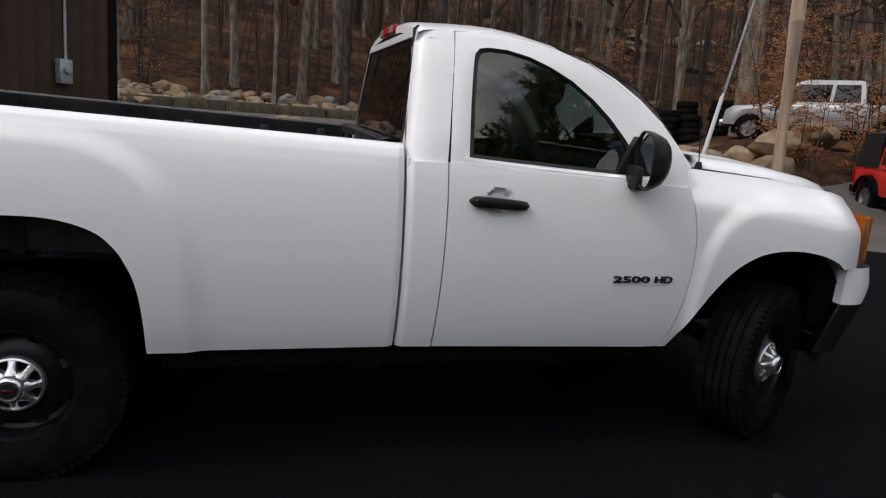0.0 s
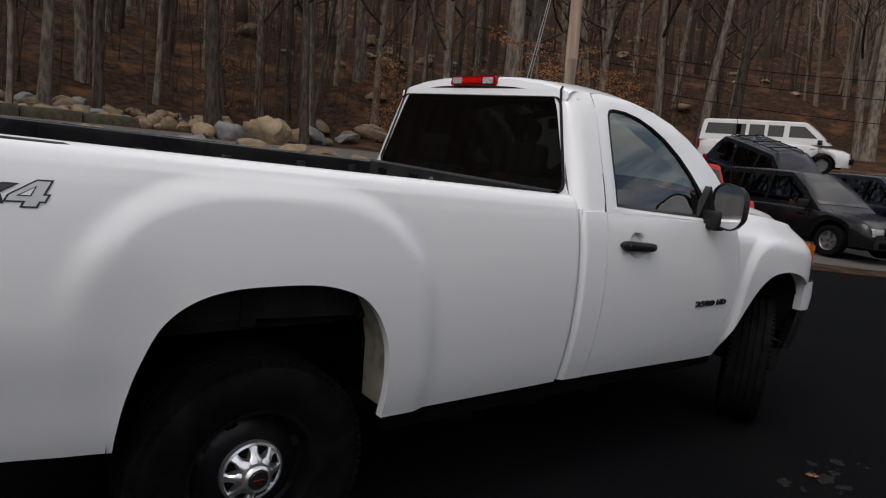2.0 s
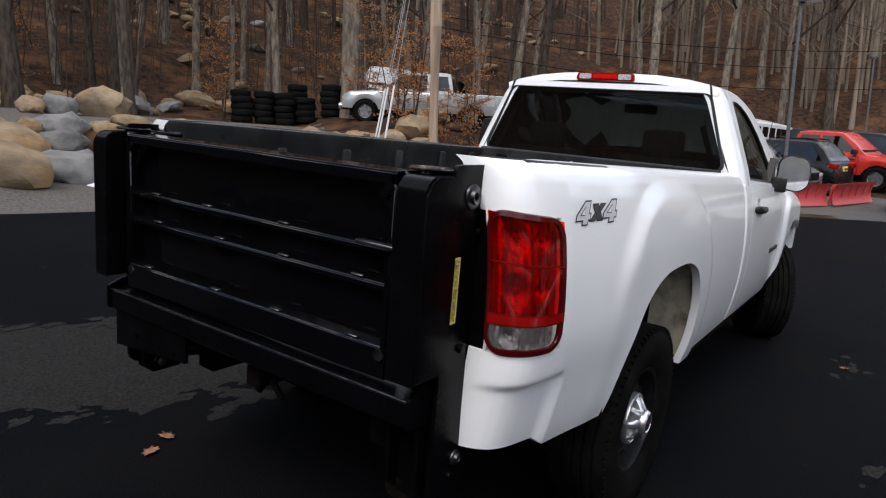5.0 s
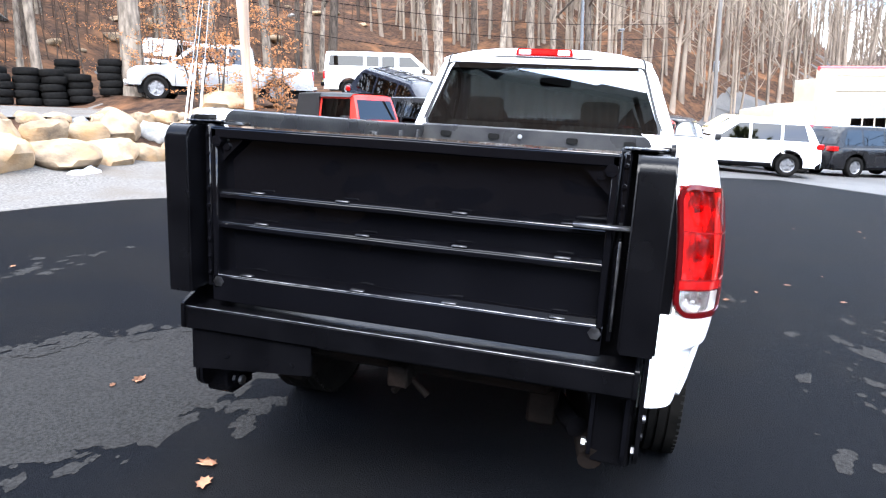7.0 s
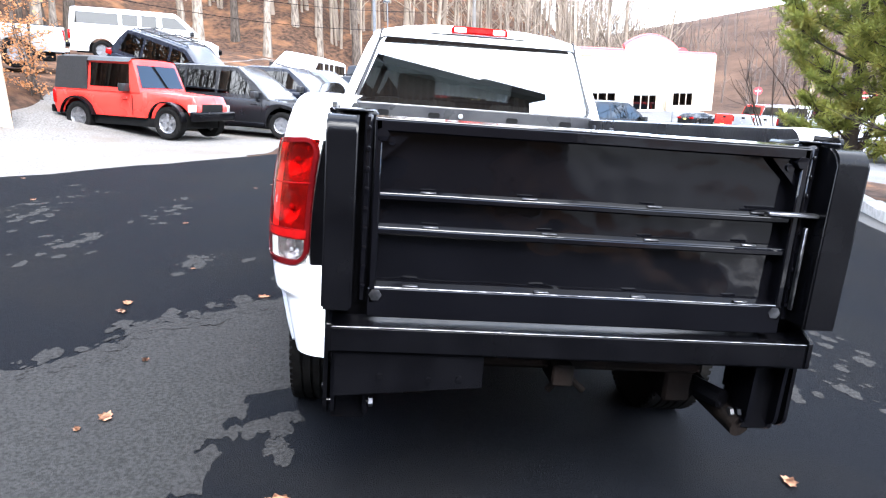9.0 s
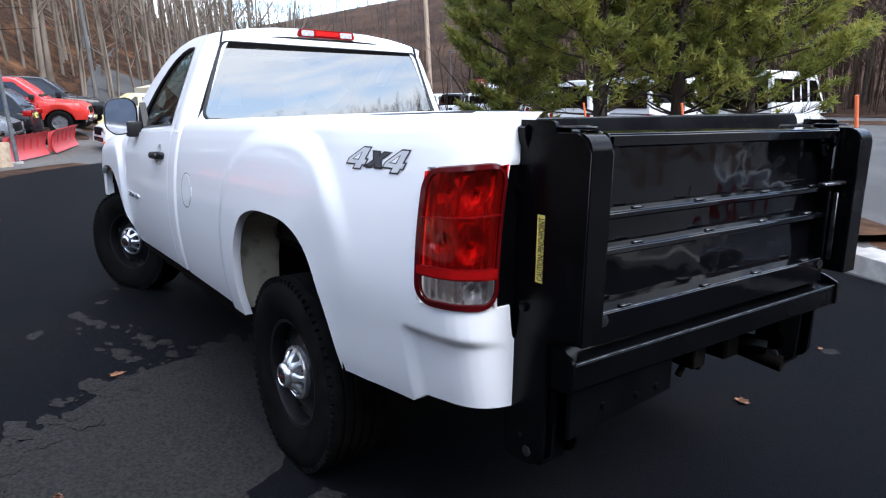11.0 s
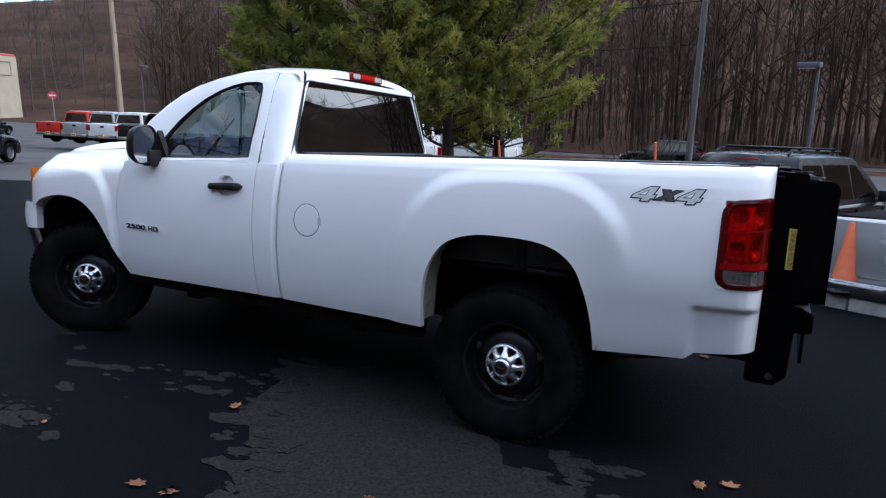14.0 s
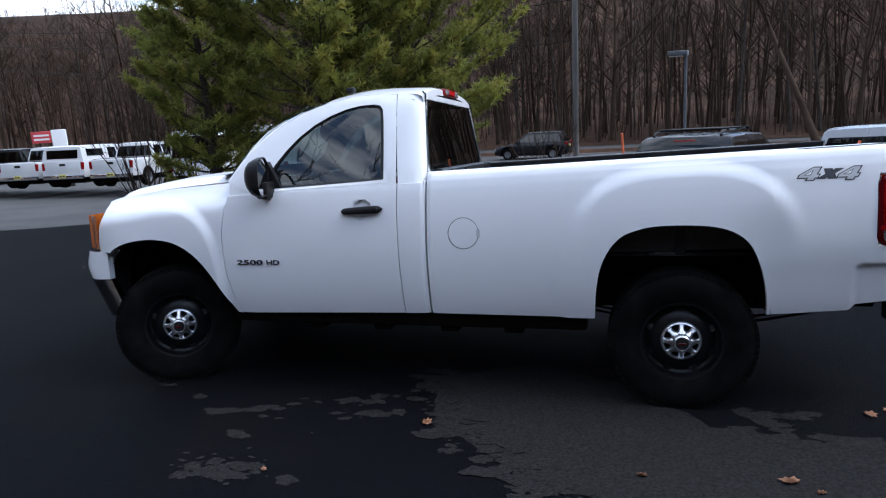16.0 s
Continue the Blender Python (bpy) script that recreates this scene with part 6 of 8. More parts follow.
def vehicle(name, label, category, kind, L, W, H, mat, group="", rack=False, cap=None, plate=True):
    """kind: suv, wagon, pickup, crew, van, jeep."""
    root = tagged(new(name), label, category, group)
    hw = W / 2
    f, b = L / 2, -L / 2
    r = {"pickup": 0.39, "crew": 0.41, "van": 0.37, "jeep": 0.37}.get(kind, 0.35)
    fa, ra = f - (0.93 if kind != "jeep" else 0.62), b + ({"pickup": 1.2, "crew": 1.25, "van": 1.15, "jeep": 0.72}.get(kind, 0.98))
    zb = {"pickup": 0.42, "crew": 0.5, "van": 0.32, "jeep": 0.45}.get(kind, 0.30)
    belt = {"pickup": 1.12, "crew": 1.22, "van": 1.15, "jeep": 1.05, "suv": 1.04, "wagon": 0.98}[kind]
    hood = belt - {"van": 0.12, "jeep": 0.0}.get(kind, 0.06)
    arches = [(fa, r + 0.10), (ra, r + 0.10)]
    bm = bmesh.new()
    if kind == "jeep":
        st = [(b, belt, hw * 0.94, 0.03), (b + 0.05, belt, hw * 0.95, 0.03), (f - 1.3, belt, hw * 0.95, 0.03), (f - 1.25, belt + 0.02, hw * 0.86, 0.05), (f - 0.1, belt - 0.05, hw * 0.70, 0.05), (f, belt - 0.2, hw * 0.66, 0.05)]
    elif kind in ("pickup", "crew"):
        cabend = b + (2.05 if kind == "pickup" else 1.95)
        st = [(b, belt, hw * 0.97, 0.03), (b + 0.05, belt + 0.02, hw * 0.985, 0.03), (cabend - 0.05, belt + 0.02, hw, 0.03), (cabend, belt + 0.02, hw, 0.03), (f - 1.5, belt, hw, 0.05), (f - 1.2, hood + 0.03, hw, 0.10), (f - 0.3, hood - 0.04, hw * 0.97, 0.12), (f - 0.06, hood - 0.16, hw * 0.90, 0.12), (f, hood - 0.34, hw * 0.86, 0.12)]
    else:
        st = [(b, belt - 0.34, hw * 0.86, 0.1), (b + 0.06, belt - 0.08, hw * 0.93, 0.06), (b + 0.35, belt, hw * 0.99, 0.05), (0, belt, hw, 0.05), (f - 1.45, belt - 0.01, hw, 0.06), (f - 1.0, hood, hw * 0.99, 0.10), (f - 0.3, hood - 0.10, hw * 0.94, 0.12), (f - 0.06, hood - 0.22, hw * 0.86, 0.12), (f, hood - 0.40, hw * 0.80, 0.12)]
    shell(bm, st, arches, zb)
    part("body", bm, mat, root)
    block_part("underbody", (b + 0.25, -hw * 0.80, 0.24), (f - 0.3, hw * 0.80, 0.62), DARK, root)
    for x, y in ((fa, 1), (fa, -1), (ra, 1), (ra, -1)):
        small_wheel(root, x, y * (hw - 0.13), r)
    # cabin
    if kind == "jeep":
        c0, c1, c2, c3 = b + 0.06, b + 0.12, f - 1.62, f - 1.36
    elif kind == "pickup":
        c0, c1, c2, c3 = b + 2.05, b + 2.15, f - 2.15, f - 1.35
    elif kind == "crew":
        c0, c1, c2, c3 = b + 1.95, b + 2.10, f - 2.20, f - 1.35
    elif kind == "van":
        c0, c1, c2, c3 = b + 0.04, b + 0.14, f - 1.65, f - 0.75
    else:
        c0, c1, c2, c3 = b + 0.14, b + (0.55 if kind == "suv" else 0.75), f - 2.25, f - 1.30
    inset = {"jeep": 0.10, "van": 0.14, "suv": 0.20, "wagon": 0.22}.get(kind, 0.18)
    bw = hw * 0.955
    bm = bmesh.new()
    roof_z = H - 0.05
    cabin(bm, [(c0, belt - 0.03), (lerp(c0, c1, 0.55), lerp(belt, roof_z, 0.62)), (c1, roof_z - 0.03), (c1 + 0.15, roof_z), (lerp(c1, c2, 0.5), roof_z + 0.012), (c2 - 0.1, roof_z - 0.005), (c2, roof_z - 0.03), (lerp(c2, c3, 0.5), lerp(roof_z, belt, 0.48)), (c3, belt - 0.03)], bw, inset, belt - 0.04)
    part("cabin", bm, mat, root)
    if kind == "jeep":
        bm = bmesh.new()
        cabin(bm, [(c0 - 0.01, belt), (lerp(c0, c1, 0.55) - 0.01, lerp(belt, roof_z, 0.62)), (c1 - 0.01, roof_z), (c1 + 0.15, roof_z + 0.02), (c0 + 0.98, roof_z + 0.025), (c0 + 1.01, roof_z + 0.025), (c2 - 0.02, roof_z + 0.012)], bw + 0.004, inset, belt - 0.02)
        for v in bm.verts:
            if v.co.x > c0 + 1.0:
                v.co.z = max(v.co.z, roof_z - 0.06)
        part("hard_top", bm, PLASTIC, root, "dark grey hard top")

    def side_pt(x, t, s):
        return Vector((x, s * (bw - inset * t + 0.006), lerp(belt - 0.04, roof_z, t)))
    lo, hi = 0.14, 0.86
    cols = {"jeep": [(c0 + 0.12, c0 + 0.95, c0 + 0.18, c0 + 0.95), (c0 + 1.05, c3 - 0.30, c0 + 1.05, c2 - 0.08)],
            "pickup": [(c0 + 0.14, c3 - 0.28, c0 + 0.22, c2 - 0.04)],
            "crew": [(c0 + 0.14, c0 + 0.88, c0 + 0.24, c0 + 0.88), (c0 + 0.98, c3 - 0.30, c0 + 0.98, c2 - 0.04)],
            "van": [(c0 + 0.2, c0 + 1.75, c0 + 0.26, c0 + 1.75), (c0 + 1.88, c0 + 2.45, c0 + 1.88, c0 + 2.45), (c0 + 2.58, c0 + 3.15, c0 + 2.58, c0 + 3.15), (c0 + 3.35, c3 - 0.45, c0 + 3.35, c2 - 0.05)]}.get(
        kind, [(c0 + 0.30, c0 + 1.05, c1 + 0.06, c0 + 1.05), (c0 + 1.13, c0 + 1.98, c0 + 1.13, c0 + 1.98), (c0 + 2.06, c3 - 0.32, c0 + 2.06, c2 - 0.04)])
    if kind == "van":
        lo, hi = 0.30, 0.84
    for s in (1, -1):
        for a0, a1, t0, t1 in cols:
            pane(root, [side_pt(a0, lo, s), side_pt(a1, lo, s), side_pt(t1, hi, s), side_pt(t0, hi, s)], "side_window")
    for x0, x1, nm in ((c3, c2, "windshield"), (c0, c1, "rear_window")):
        sgn = 1 if nm == "windshield" else -1
        q = []
        for t, s in ((0.14, -1), (0.14, 1), (0.86, 1), (0.86, -1)):
            xx = lerp(x0, x1, t) + (sgn * 0.022 if nm == "windshield" or kind in ("van", "jeep") else (-0.03 if t < 0.5 else -0.05))
            q.append(Vector((xx, s * (bw - inset * t) * 0.90, lerp(belt - 0.03, roof_z - 0.03, t) + 0.012)))
        pane(root, q, nm)
    # lights, bumpers, grille, plate, mirrors
    nw = hw * 0.80
    for s in (1, -1):
        block_part("headlight", (f - 0.16, s * nw * 0.62, hood - 0.42), (f - 0.015, s * (nw + 0.02), hood - 0.24), CLEAR_LENS, root)
        if kind in ("pickup", "crew", "jeep", "van"):
            block_part("tail_light", (b - 0.012, s * hw * 0.84, belt - 0.38), (b + 0.08, s * hw * 0.975, belt - 0.06), RED_LENS, root)
        else:
            block_part("tail_light", (b + 0.005, s * hw * 0.58, belt - 0.16), (b + 0.22, s * hw * 0.955, belt + 0.01), RED_LENS, root)
        block_part("mirror", (c3 - 0.42, s * hw * 0.97, belt - 0.02), (c3 - 0.26, s * (hw + 0.19), belt + 0.16), PLASTIC, root)
    if kind in ("pickup", "crew", "van", "jeep"):
        block_part("front_bumper", (f - 0.05, -hw * 0.92, 0.44), (f + 0.10, hw * 0.92, 0.66), CHROME if kind in ("crew", "pickup") else BLACK_MATT, root, 0.04)
        block_part("rear_bumper", (b - 0.12, -hw * 0.94, 0.44), (b + 0.05, hw * 0.94, 0.62), CHROME if kind in ("crew", "pickup") else BLACK_MATT, root, 0.03)
    block_part("grille", (f - 0.05, -nw * 0.58, hood - 0.46), (f + 0.012, nw * 0.58, hood - 0.22), DARK, root)
    if kind in ("suv", "wagon"):
        block_part("lower_trim", (b + 0.02, -hw * 0.93, 0.28), (b + 0.2, hw * 0.93, 0.50), BLACK_MATT, root, 0.04)
        block_part("lower_grille", (f - 0.08, -nw * 0.8, 0.30), (f + 0.005, nw * 0.8, 0.48), BLACK_MATT, root, 0.03)
        for s in (1, -1):
            block_part("sill_trim", (ra + r + 0.12, s * hw * 0.93, 0.28), (fa - r - 0.12, s * hw * 1.002, 0.40), BLACK_MATT, root, 0.03)
    if plate:
        z = 0.80 if kind in ("suv", "wagon") else 0.58
        pl = block_part("number_plate", (b - 0.135 if kind in ("pickup", "crew", "van", "jeep") else b - 0.01, -0.16, z - 0.08), (b - 0.120 if kind in ("pickup", "crew", "van", "jeep") else b + 0.06, 0.16, z + 0.08), PLATE, root, 0.006)
        for y0, y1 in ((-0.12, -0.02), (0.02, 0.12)):
            block_part("plate_bar", (b - 0.138 if kind in ("pickup", "crew", "van", "jeep") else b - 0.014, y0, z - 0.03), (b - 0.13 if kind in ("pickup", "crew", "van", "jeep") else b, y1, z + 0.03), BLACK_DECAL, pl, 0.0)
    # door seams and handles
    for s in (1, -1):
        for x in ([c0 + 1.09, c0 + 2.02, c3 - 0.2] if kind in ("suv", "wagon") else [c0 + 0.93, c3 - 0.2] if kind == "crew" else [c3 - 0.2] if kind != "van" else [c0 + 3.25, c3 - 0.35]):
            block_part("door_seam", (x - 0.006, s * hw * 0.985, 0.50), (x + 0.006, s * (hw + 0.002), belt - 0.09), DARK, root, 0.0)
            block_part("door_handle", (x - 0.30, s * hw * 0.98, belt - 0.19), (x - 0.12, s * (hw + 0.025), belt - 0.15), mat, root, 0.008)
    if kind in ("pickup", "crew"):
        be = b + (2.0 if kind == "pickup" else 1.9)
        block_part("bed_opening", (b + 0.10, -hw * 0.82, belt - 0.02), (be - 0.06, hw * 0.82, belt + 0.046), DARK, root, 0.01)
        block_part("tailgate", (b - 0.025, -hw * 0.80, 0.66), (b + 0.02, hw * 0.80, belt + 0.01), mat, root, 0.015)
        block_part("tailgate_handle", (b - 0.036, -0.14, belt - 0.20), (b - 0.02, 0.14, belt - 0.10), DARK, root, 0.006)
        if cap:
            bm = bmesh.new()
            cabin(bm, [(b + 0.02, belt), (b + 0.12, H - 0.12), (b + 0.3, H - 0.06), (be - 0.1, H - 0.06), (be, H - 0.10)], hw * 0.97, 0.14, belt - 0.01)
            part("bed_cap", bm, cap, root)
            for s in (1, -1):
                pane(root, [Vector((x, s * (hw * 0.97 - 0.14 * t + 0.006), lerp(belt, H - 0.06, t))) for x, t in ((b + 0.4, 0.3), (be - 0.2, 0.3), (be - 0.2, 0.8), (b + 0.45, 0.8))], "cap_window")
            pane(root, [Vector((lerp(b + 0.02, b + 0.12, t) - 0.012, s * hw * 0.72, lerp(belt, H - 0.12, t))) for t, s in ((0.2, -1), (0.2, 1), (0.85, 1), (0.85, -1))], "cap_rear_window")
    if kind == "suv":
        block_part("high_brake_light", (c1 - 0.055, -0.17, H - 0.115), (c1 + 0.02, 0.17, H - 0.080), RED_LENS, root, 0.008)
    if rack:
        for s in (1, -1):
            bm = bmesh.new()
            tube(bm, [(c1 + 0.05, s * 0.52, H - 0.02), (c1 + 0.15, s * 0.52, H + 0.045), (c2 - 0.15, s * 0.52, H + 0.045), (c2 - 0.05, s * 0.52, H - 0.02)], 0.018, 8)
            part("roof_rail", bm, BLACK_MATT, root)
        for x in (c1 + 0.35, lerp(c1, c2, 0.5), c2 - 0.4):
            bm = bmesh.new()
            tube(bm, [(x, -0.56, H + 0.07), (x, 0.56, H + 0.07)], 0.02, 8)
            part("cross_bar", bm, BLACK_MATT, root)
    if kind == "jeep":
        bm = bmesh.new()
        lathe(bm, [(0.0, 0.11), (0.2, 0.11), (0.36, 0.09), (0.37, 0.0), (0.36, -0.09), (0.0, -0.09)], 28, pose(b - 0.14, 0, 0.98, 0, 0, 90))
        part("spare_wheel", bm, RUBBER, root)
        for s in (1, -1):
            for cx in (fa, ra):
                bm = bmesh.new()
                rows = []
                for a in np.linspace(0.15, math.pi - 0.15, 11):
                    rows.append([Vector((cx + (r + q) * math.cos(a), s * y, 0.37 + (r + q) * math.sin(a))) for y, q in ((hw * 0.9, 0.13), (hw * 1.06, 0.12), (hw * 1.07, 0.08))])
                grid(bm, rows)
                part("wheel_flare", bm, BLACK_MATT, root)
    return root


def park(root, x, y, heading, up=0.0, level=None):
    e = 1.9
    n = Vector(((ground_z(x - e, y) - ground_z(x + e, y)) / (2 * e) * 0.7, (ground_z(x, y - e) - ground_z(x, y + e)) / (2 * e) * 0.7, 1)).normalized()
    z = sum(ground_z(x + a * e, y + b * 1.2) for a in (-1, 0, 1) for b in (-1, 0, 1)) / 9
    root.matrix_basis = Matrix.Translation((x, y, z + 0.012 + up)) @ Vector((0, 0, 1)).rotation_difference(n).to_matrix().to_4x4() @ Matrix.Rotation(radians(heading), 4, "Z")
    return root


car_group = "cars parked round the lot"
park(vehicle("silver_pickup", "silver crew-cab pickup parked on the bank under trees", "pickup truck", "crew", 6.1, 2.02, 1.96, P_SILVER, car_group), 17.9, 13.4, 119, 0.03)
park(vehicle("passenger_van", "white passenger van with dark windows, parked uphill", "van", "van", 5.6, 2.0, 1.98, P_WHITE, car_group), 26.6, 10.6, -70, 0.0)
park(vehicle("jeep", "red off-road car with a black hard top on gravel", "off-road car", "jeep", 3.9, 1.7, 1.80, P_RED, car_group), 13.95, 6.5, -112)
park(vehicle("suv", "dark blue sport utility car parked behind the red one", "car", "suv", 4.9, 1.95, 1.85, P_NAVY, car_group, rack=True), 20.2, 7.3, -106)
park(vehicle("panel_van", "white panel van standing high among trees", "van", "van", 5.6, 2.0, 2.3, P_WHITE, car_group), 27.8, 23.4, 196)
park(vehicle("suv", "black sport utility car on the bank among trees", "car", "suv", 4.8, 1.9, 1.75, P_BLACK, car_group), 30.0, 20.5, -10)
park(vehicle("suv", "white sport utility car parked by the lot's edge", "car", "suv", 4.78, 1.93, 1.74, P_WHITE, car_group), 20.6, -3.85, 93)
park(vehicle("suv", "black sport utility car with a plow on gravel", "car", "suv", 5.0, 2.0, 1.85, P_BLACK, car_group), 16.3, 4.6, -106)
park(vehicle("dark_pickup", "dark grey-blue pickup with chrome grille on gravel", "pickup truck", "crew", 5.8, 2.02, 1.92, P_NAVY, car_group), 19.1, 4.1, -106)
park(vehicle("suv", "grey sport utility car with a snow plow mount", "car", "suv", 4.9, 1.95, 1.85, P_GREY, car_group), 21.4, 2.9, -106)
park(vehicle("wagon", "black estate car on the gravel", "car", "wagon", 4.7, 1.85, 1.66, P_BLACK, car_group, rack=True), 23.6, 2.1, 74)
park(vehicle("red_pickup", "bright red pickup parked in the row", "pickup truck", "crew", 5.8, 2.02, 1.95, P_RED, car_group), 26.2, 0.7, -104)
park(vehicle("dark_pickup", "black pickup with a bed cap in the row", "pickup truck", "crew", 5.8, 2.0, 1.92, P_BLACK, car_group, cap=P_BLACK), 29.4, -0.4, -102)
park(vehicle("panel_van", "white cargo van behind the parked row", "van", "van", 5.7, 2.0, 1.95, P_WHITE, car_group), 30.0, 4.6, 165)
park(vehicle("suv", "black sport utility car facing the road", "car", "suv", 4.7, 1.9, 1.75, P_BLACK, car_group), 24.0, -8.7, -60)
park(vehicle("wagon", "small white car beside the white sport utility car", "car", "wagon", 4.4, 1.8, 1.5, P_WHITE, car_group), 23.3, -5.0, -86)
park(vehicle("suv", "maroon sport utility car in the second row", "car", "suv", 4.7, 1.9, 1.75, P_MAROON, car_group), 29.6, -6.3, 94)
park(vehicle("passenger_van", "white and yellow van in the second row", "van", "van", 5.2, 1.95, 1.95, P_YELLOW, car_group), 32.6, -5.6, 94)
park(vehicle("suv", "black sport utility car by the storefront", "car", "suv", 4.7, 1.9, 1.72, P_BLACK, car_group), 33.4, -10.6, -84)
park(vehicle("wagon", "dark saloon parked past the storefront", "car", "wagon", 4.6, 1.8, 1.45, P_BLACK, car_group), 62.0, -30.5, -60)
# beyond the planted strip
park(vehicle("suv", "black estate-like car with roof bars behind the kerb", "car", "suv", 4.7, 1.86, 1.72, P_BLACK, car_group, rack=True), -1.43, -8.05, -114, 0.20)
park(vehicle("light_pickup", "silver pickup backed up to the kerb", "pickup truck", "crew", 5.7, 2.0, 1.90, P_SILVER, car_group), -3.55, -6.28, -113)
park(vehicle("suv", "black sport utility car on the road below the woods", "car", "suv", 4.9, 1.95, 1.75, P_BLACK, car_group), 5.7, -39.6, -6)
for k, (mat, cap, kind) in enumerate(((P_WHITE, None, "crew"), (P_WHITE, P_WHITE, "pickup"), (P_WHITE, None, "crew"), (P_BLACK, None, "pickup"), (P_WHITE, None, "crew"), (P_SILVER, None, "crew"), (P_RED, None, "crew"))):
    word = {P_WHITE: "white", P_BLACK: "black", P_SILVER: "silver", P_RED: "dark red"}[mat]
    park(vehicle("pickup", f"{word} pickup {'with a bed cap ' if cap else ''}backed into a row of trucks", "pickup truck", "crew", 5.8, 2.0, 1.92, mat, "row of pickups for sale", cap=cap), 21.8 + 2.75 * k, -22.0 - 0.25 * k, -80, 0.45)
for k, (x, y) in enumerate(((12.5, -19.5), (16.4, -20.5), (8.6, -18.6))):
    park(vehicle("panel_van", "white cargo van parked beyond the pines", "van", "van", 5.8, 2.05, 2.35, P_WHITE, "vans beyond the pines"), x, y, -92 + 6 * k, 0.30)


# ---- plows, stump, cone, stakes, tyres ----
def plow(name, label, mat, x, y, heading, w=2.3, h=0.62):
    root = tagged(new(name), label, "snow plow")
    bm = bmesh.new()
    rows = []
    for k in range(9):
        a = lerp(-0.9, 1.0, k / 8)
        rows.append([Vector((0.30 * (1 - math.cos(a)) , yy, h / 2 + h * 0.55 * math.sin(a))) for yy in np.linspace(-w / 2, w / 2, 9)])
    grid(bm, rows)
    grid(bm, [[p + Vector((-0.02, 0, 0)) for p in r] for r in rows])
    part("blade", bm, mat, root)
    for yy in np.linspace(-w / 2 + 0.1, w / 2 - 0.1, 6):
        bm = bmesh.new()
        outline_plate(bm, [(-0.02, 0.06), (-0.14, 0.10), (-0.10, h * 0.9), (0.10, h * 0.98)], yy - 0.015, yy + 0.015)
        part("blade_rib", bm, mat, root)
    bm = bmesh.new()
    box(bm, (-0.7, -0.35, 0.18), (-0.06, -0.27, 0.28), 0.01)
    box(bm, (-0.7, 0.27, 0.18), (-0.06, 0.35, 0.28), 0.01)
    part("push_frame", bm, BLACK_MATT, root)
    root.matrix_basis = standing(x, y, heading)
    return root


plow("snow_plow", "red snow plow blade lying on gravel", RED_PAINT, 18.6, 0.55, -118, 2.2, 0.72)
plow("snow_plow", "faded red snow plow blade lying on gravel", RED_PAINT, 20.6, -0.55, -112, 2.3, 0.7)
bm = bmesh.new()
lathe(bm, [(0.0, 0.0), (0.34, 0.0), (0.31, 0.12), (0.30, 0.55), (0.285, 0.57), (0.0, 0.575)], 22, pose(0, 0, 0, 90, 0, 0))
for v in bm.verts:
    v.co *= 1 + 0.06 * noise.noise(v.co * 4)
stump = tagged(link("tree_stump", bm, WOOD_END), "sawn log stump standing on gravel", "stump")
stump.matrix_basis = standing(16.6, 1.33)


def cone(x, y, up, h=0.72):
    root = tagged(new("traffic_cone"), "faded orange traffic cone with a black base", "traffic cone", "traffic cones")
    bm = bmesh.new()
    lathe(bm, [(0.15, 0.03), (0.135, 0.05), (0.032, h), (0.022, h + 0.01), (0.0, h + 0.01)], 22, pose(0, 0, 0, 90, 0, 0))
    part("cone_body", bm, ORANGE, root)
    bm = bmesh.new()
    box(bm, (-0.19, -0.19, 0), (0.19, 0.19, 0.035), 0.012, 2)
    part("cone_base", bm, BLACK_MATT, root)
    root.matrix_basis = standing(x, y, 20, up, False)


cone(-1.85, island_y(-1.85) - 0.20, 0.16)
cone(0.72, island_y(0.72) - 0.25, 0.16)
cone(24.6, 13.6, 0.0)
for x, dy, h, lean in ((0.19, -0.10, 1.52, 4), (2.7, -0.2, 1.47, 5), (5.25, -0.25, 1.5, 8), (-2.0, -0.42, 1.40, -24)):
    bm = bmesh.new()
    tube(bm, [(0, 0, 0), (0, 0, h)], 0.017, 8)
    lathe(bm, [(0.017, 0), (0.019, 0.005), (0.0, 0.012)], 8, pose(0, 0, h, 90, 0, 0))
    s = tagged(link("marker_stake", bm, ORANGE), "thin orange driveway marker stake in the strip", "marker stake", "marker stakes")
    s.matrix_basis = standing(x, island_y(x) + dy, 0, 0.10, False) @ pose(0, 0, 0, 0, lean, 30)
bm = bmesh.new()
lathe(bm, [(0.20, 0.09), (0.27, 0.115), (0.34, 0.105), (0.365, 0.07), (0.365, -0.07), (0.34, -0.105), (0.27, -0.115), (0.20, -0.09), (0.19, 0.0), (0.20, 0.09)], 28, pose(0, 0, 0, 90, 0, 0))
used_tyre = link("used_tyre", bm, RUBBER)
rnd = random.Random(3)
n = 0
for k, (x, y, count) in enumerate(((14.30, 19.55, 4), (15.00, 19.15, 5), (15.62, 18.62, 5), (16.25, 18.10, 4), (16.50, 18.90, 6), (16.95, 17.45, 5), (14.75, 20.15, 5), (15.75, 19.60, 4))):
    for j in range(count):
        o = used_tyre if n == 0 else new("used_tyre", used_tyre.data)
        o.matrix_basis = Matrix.Translation((x + rnd.uniform(-0.05, 0.05), y + rnd.uniform(-0.05, 0.05), ground_z(x, y) + 0.13 + 0.25 * j)) @ pose(0, 0, 0, rnd.uniform(-2, 2), rnd.uniform(-2, 2), rnd.uniform(0, 360)) @ Matrix.Diagonal((1.1, 1.1, 1.1, 1.0))
        tagged(o, "worn black tyre in a stack on the terrace", "tyre", "stacked tyres")
        n += 1

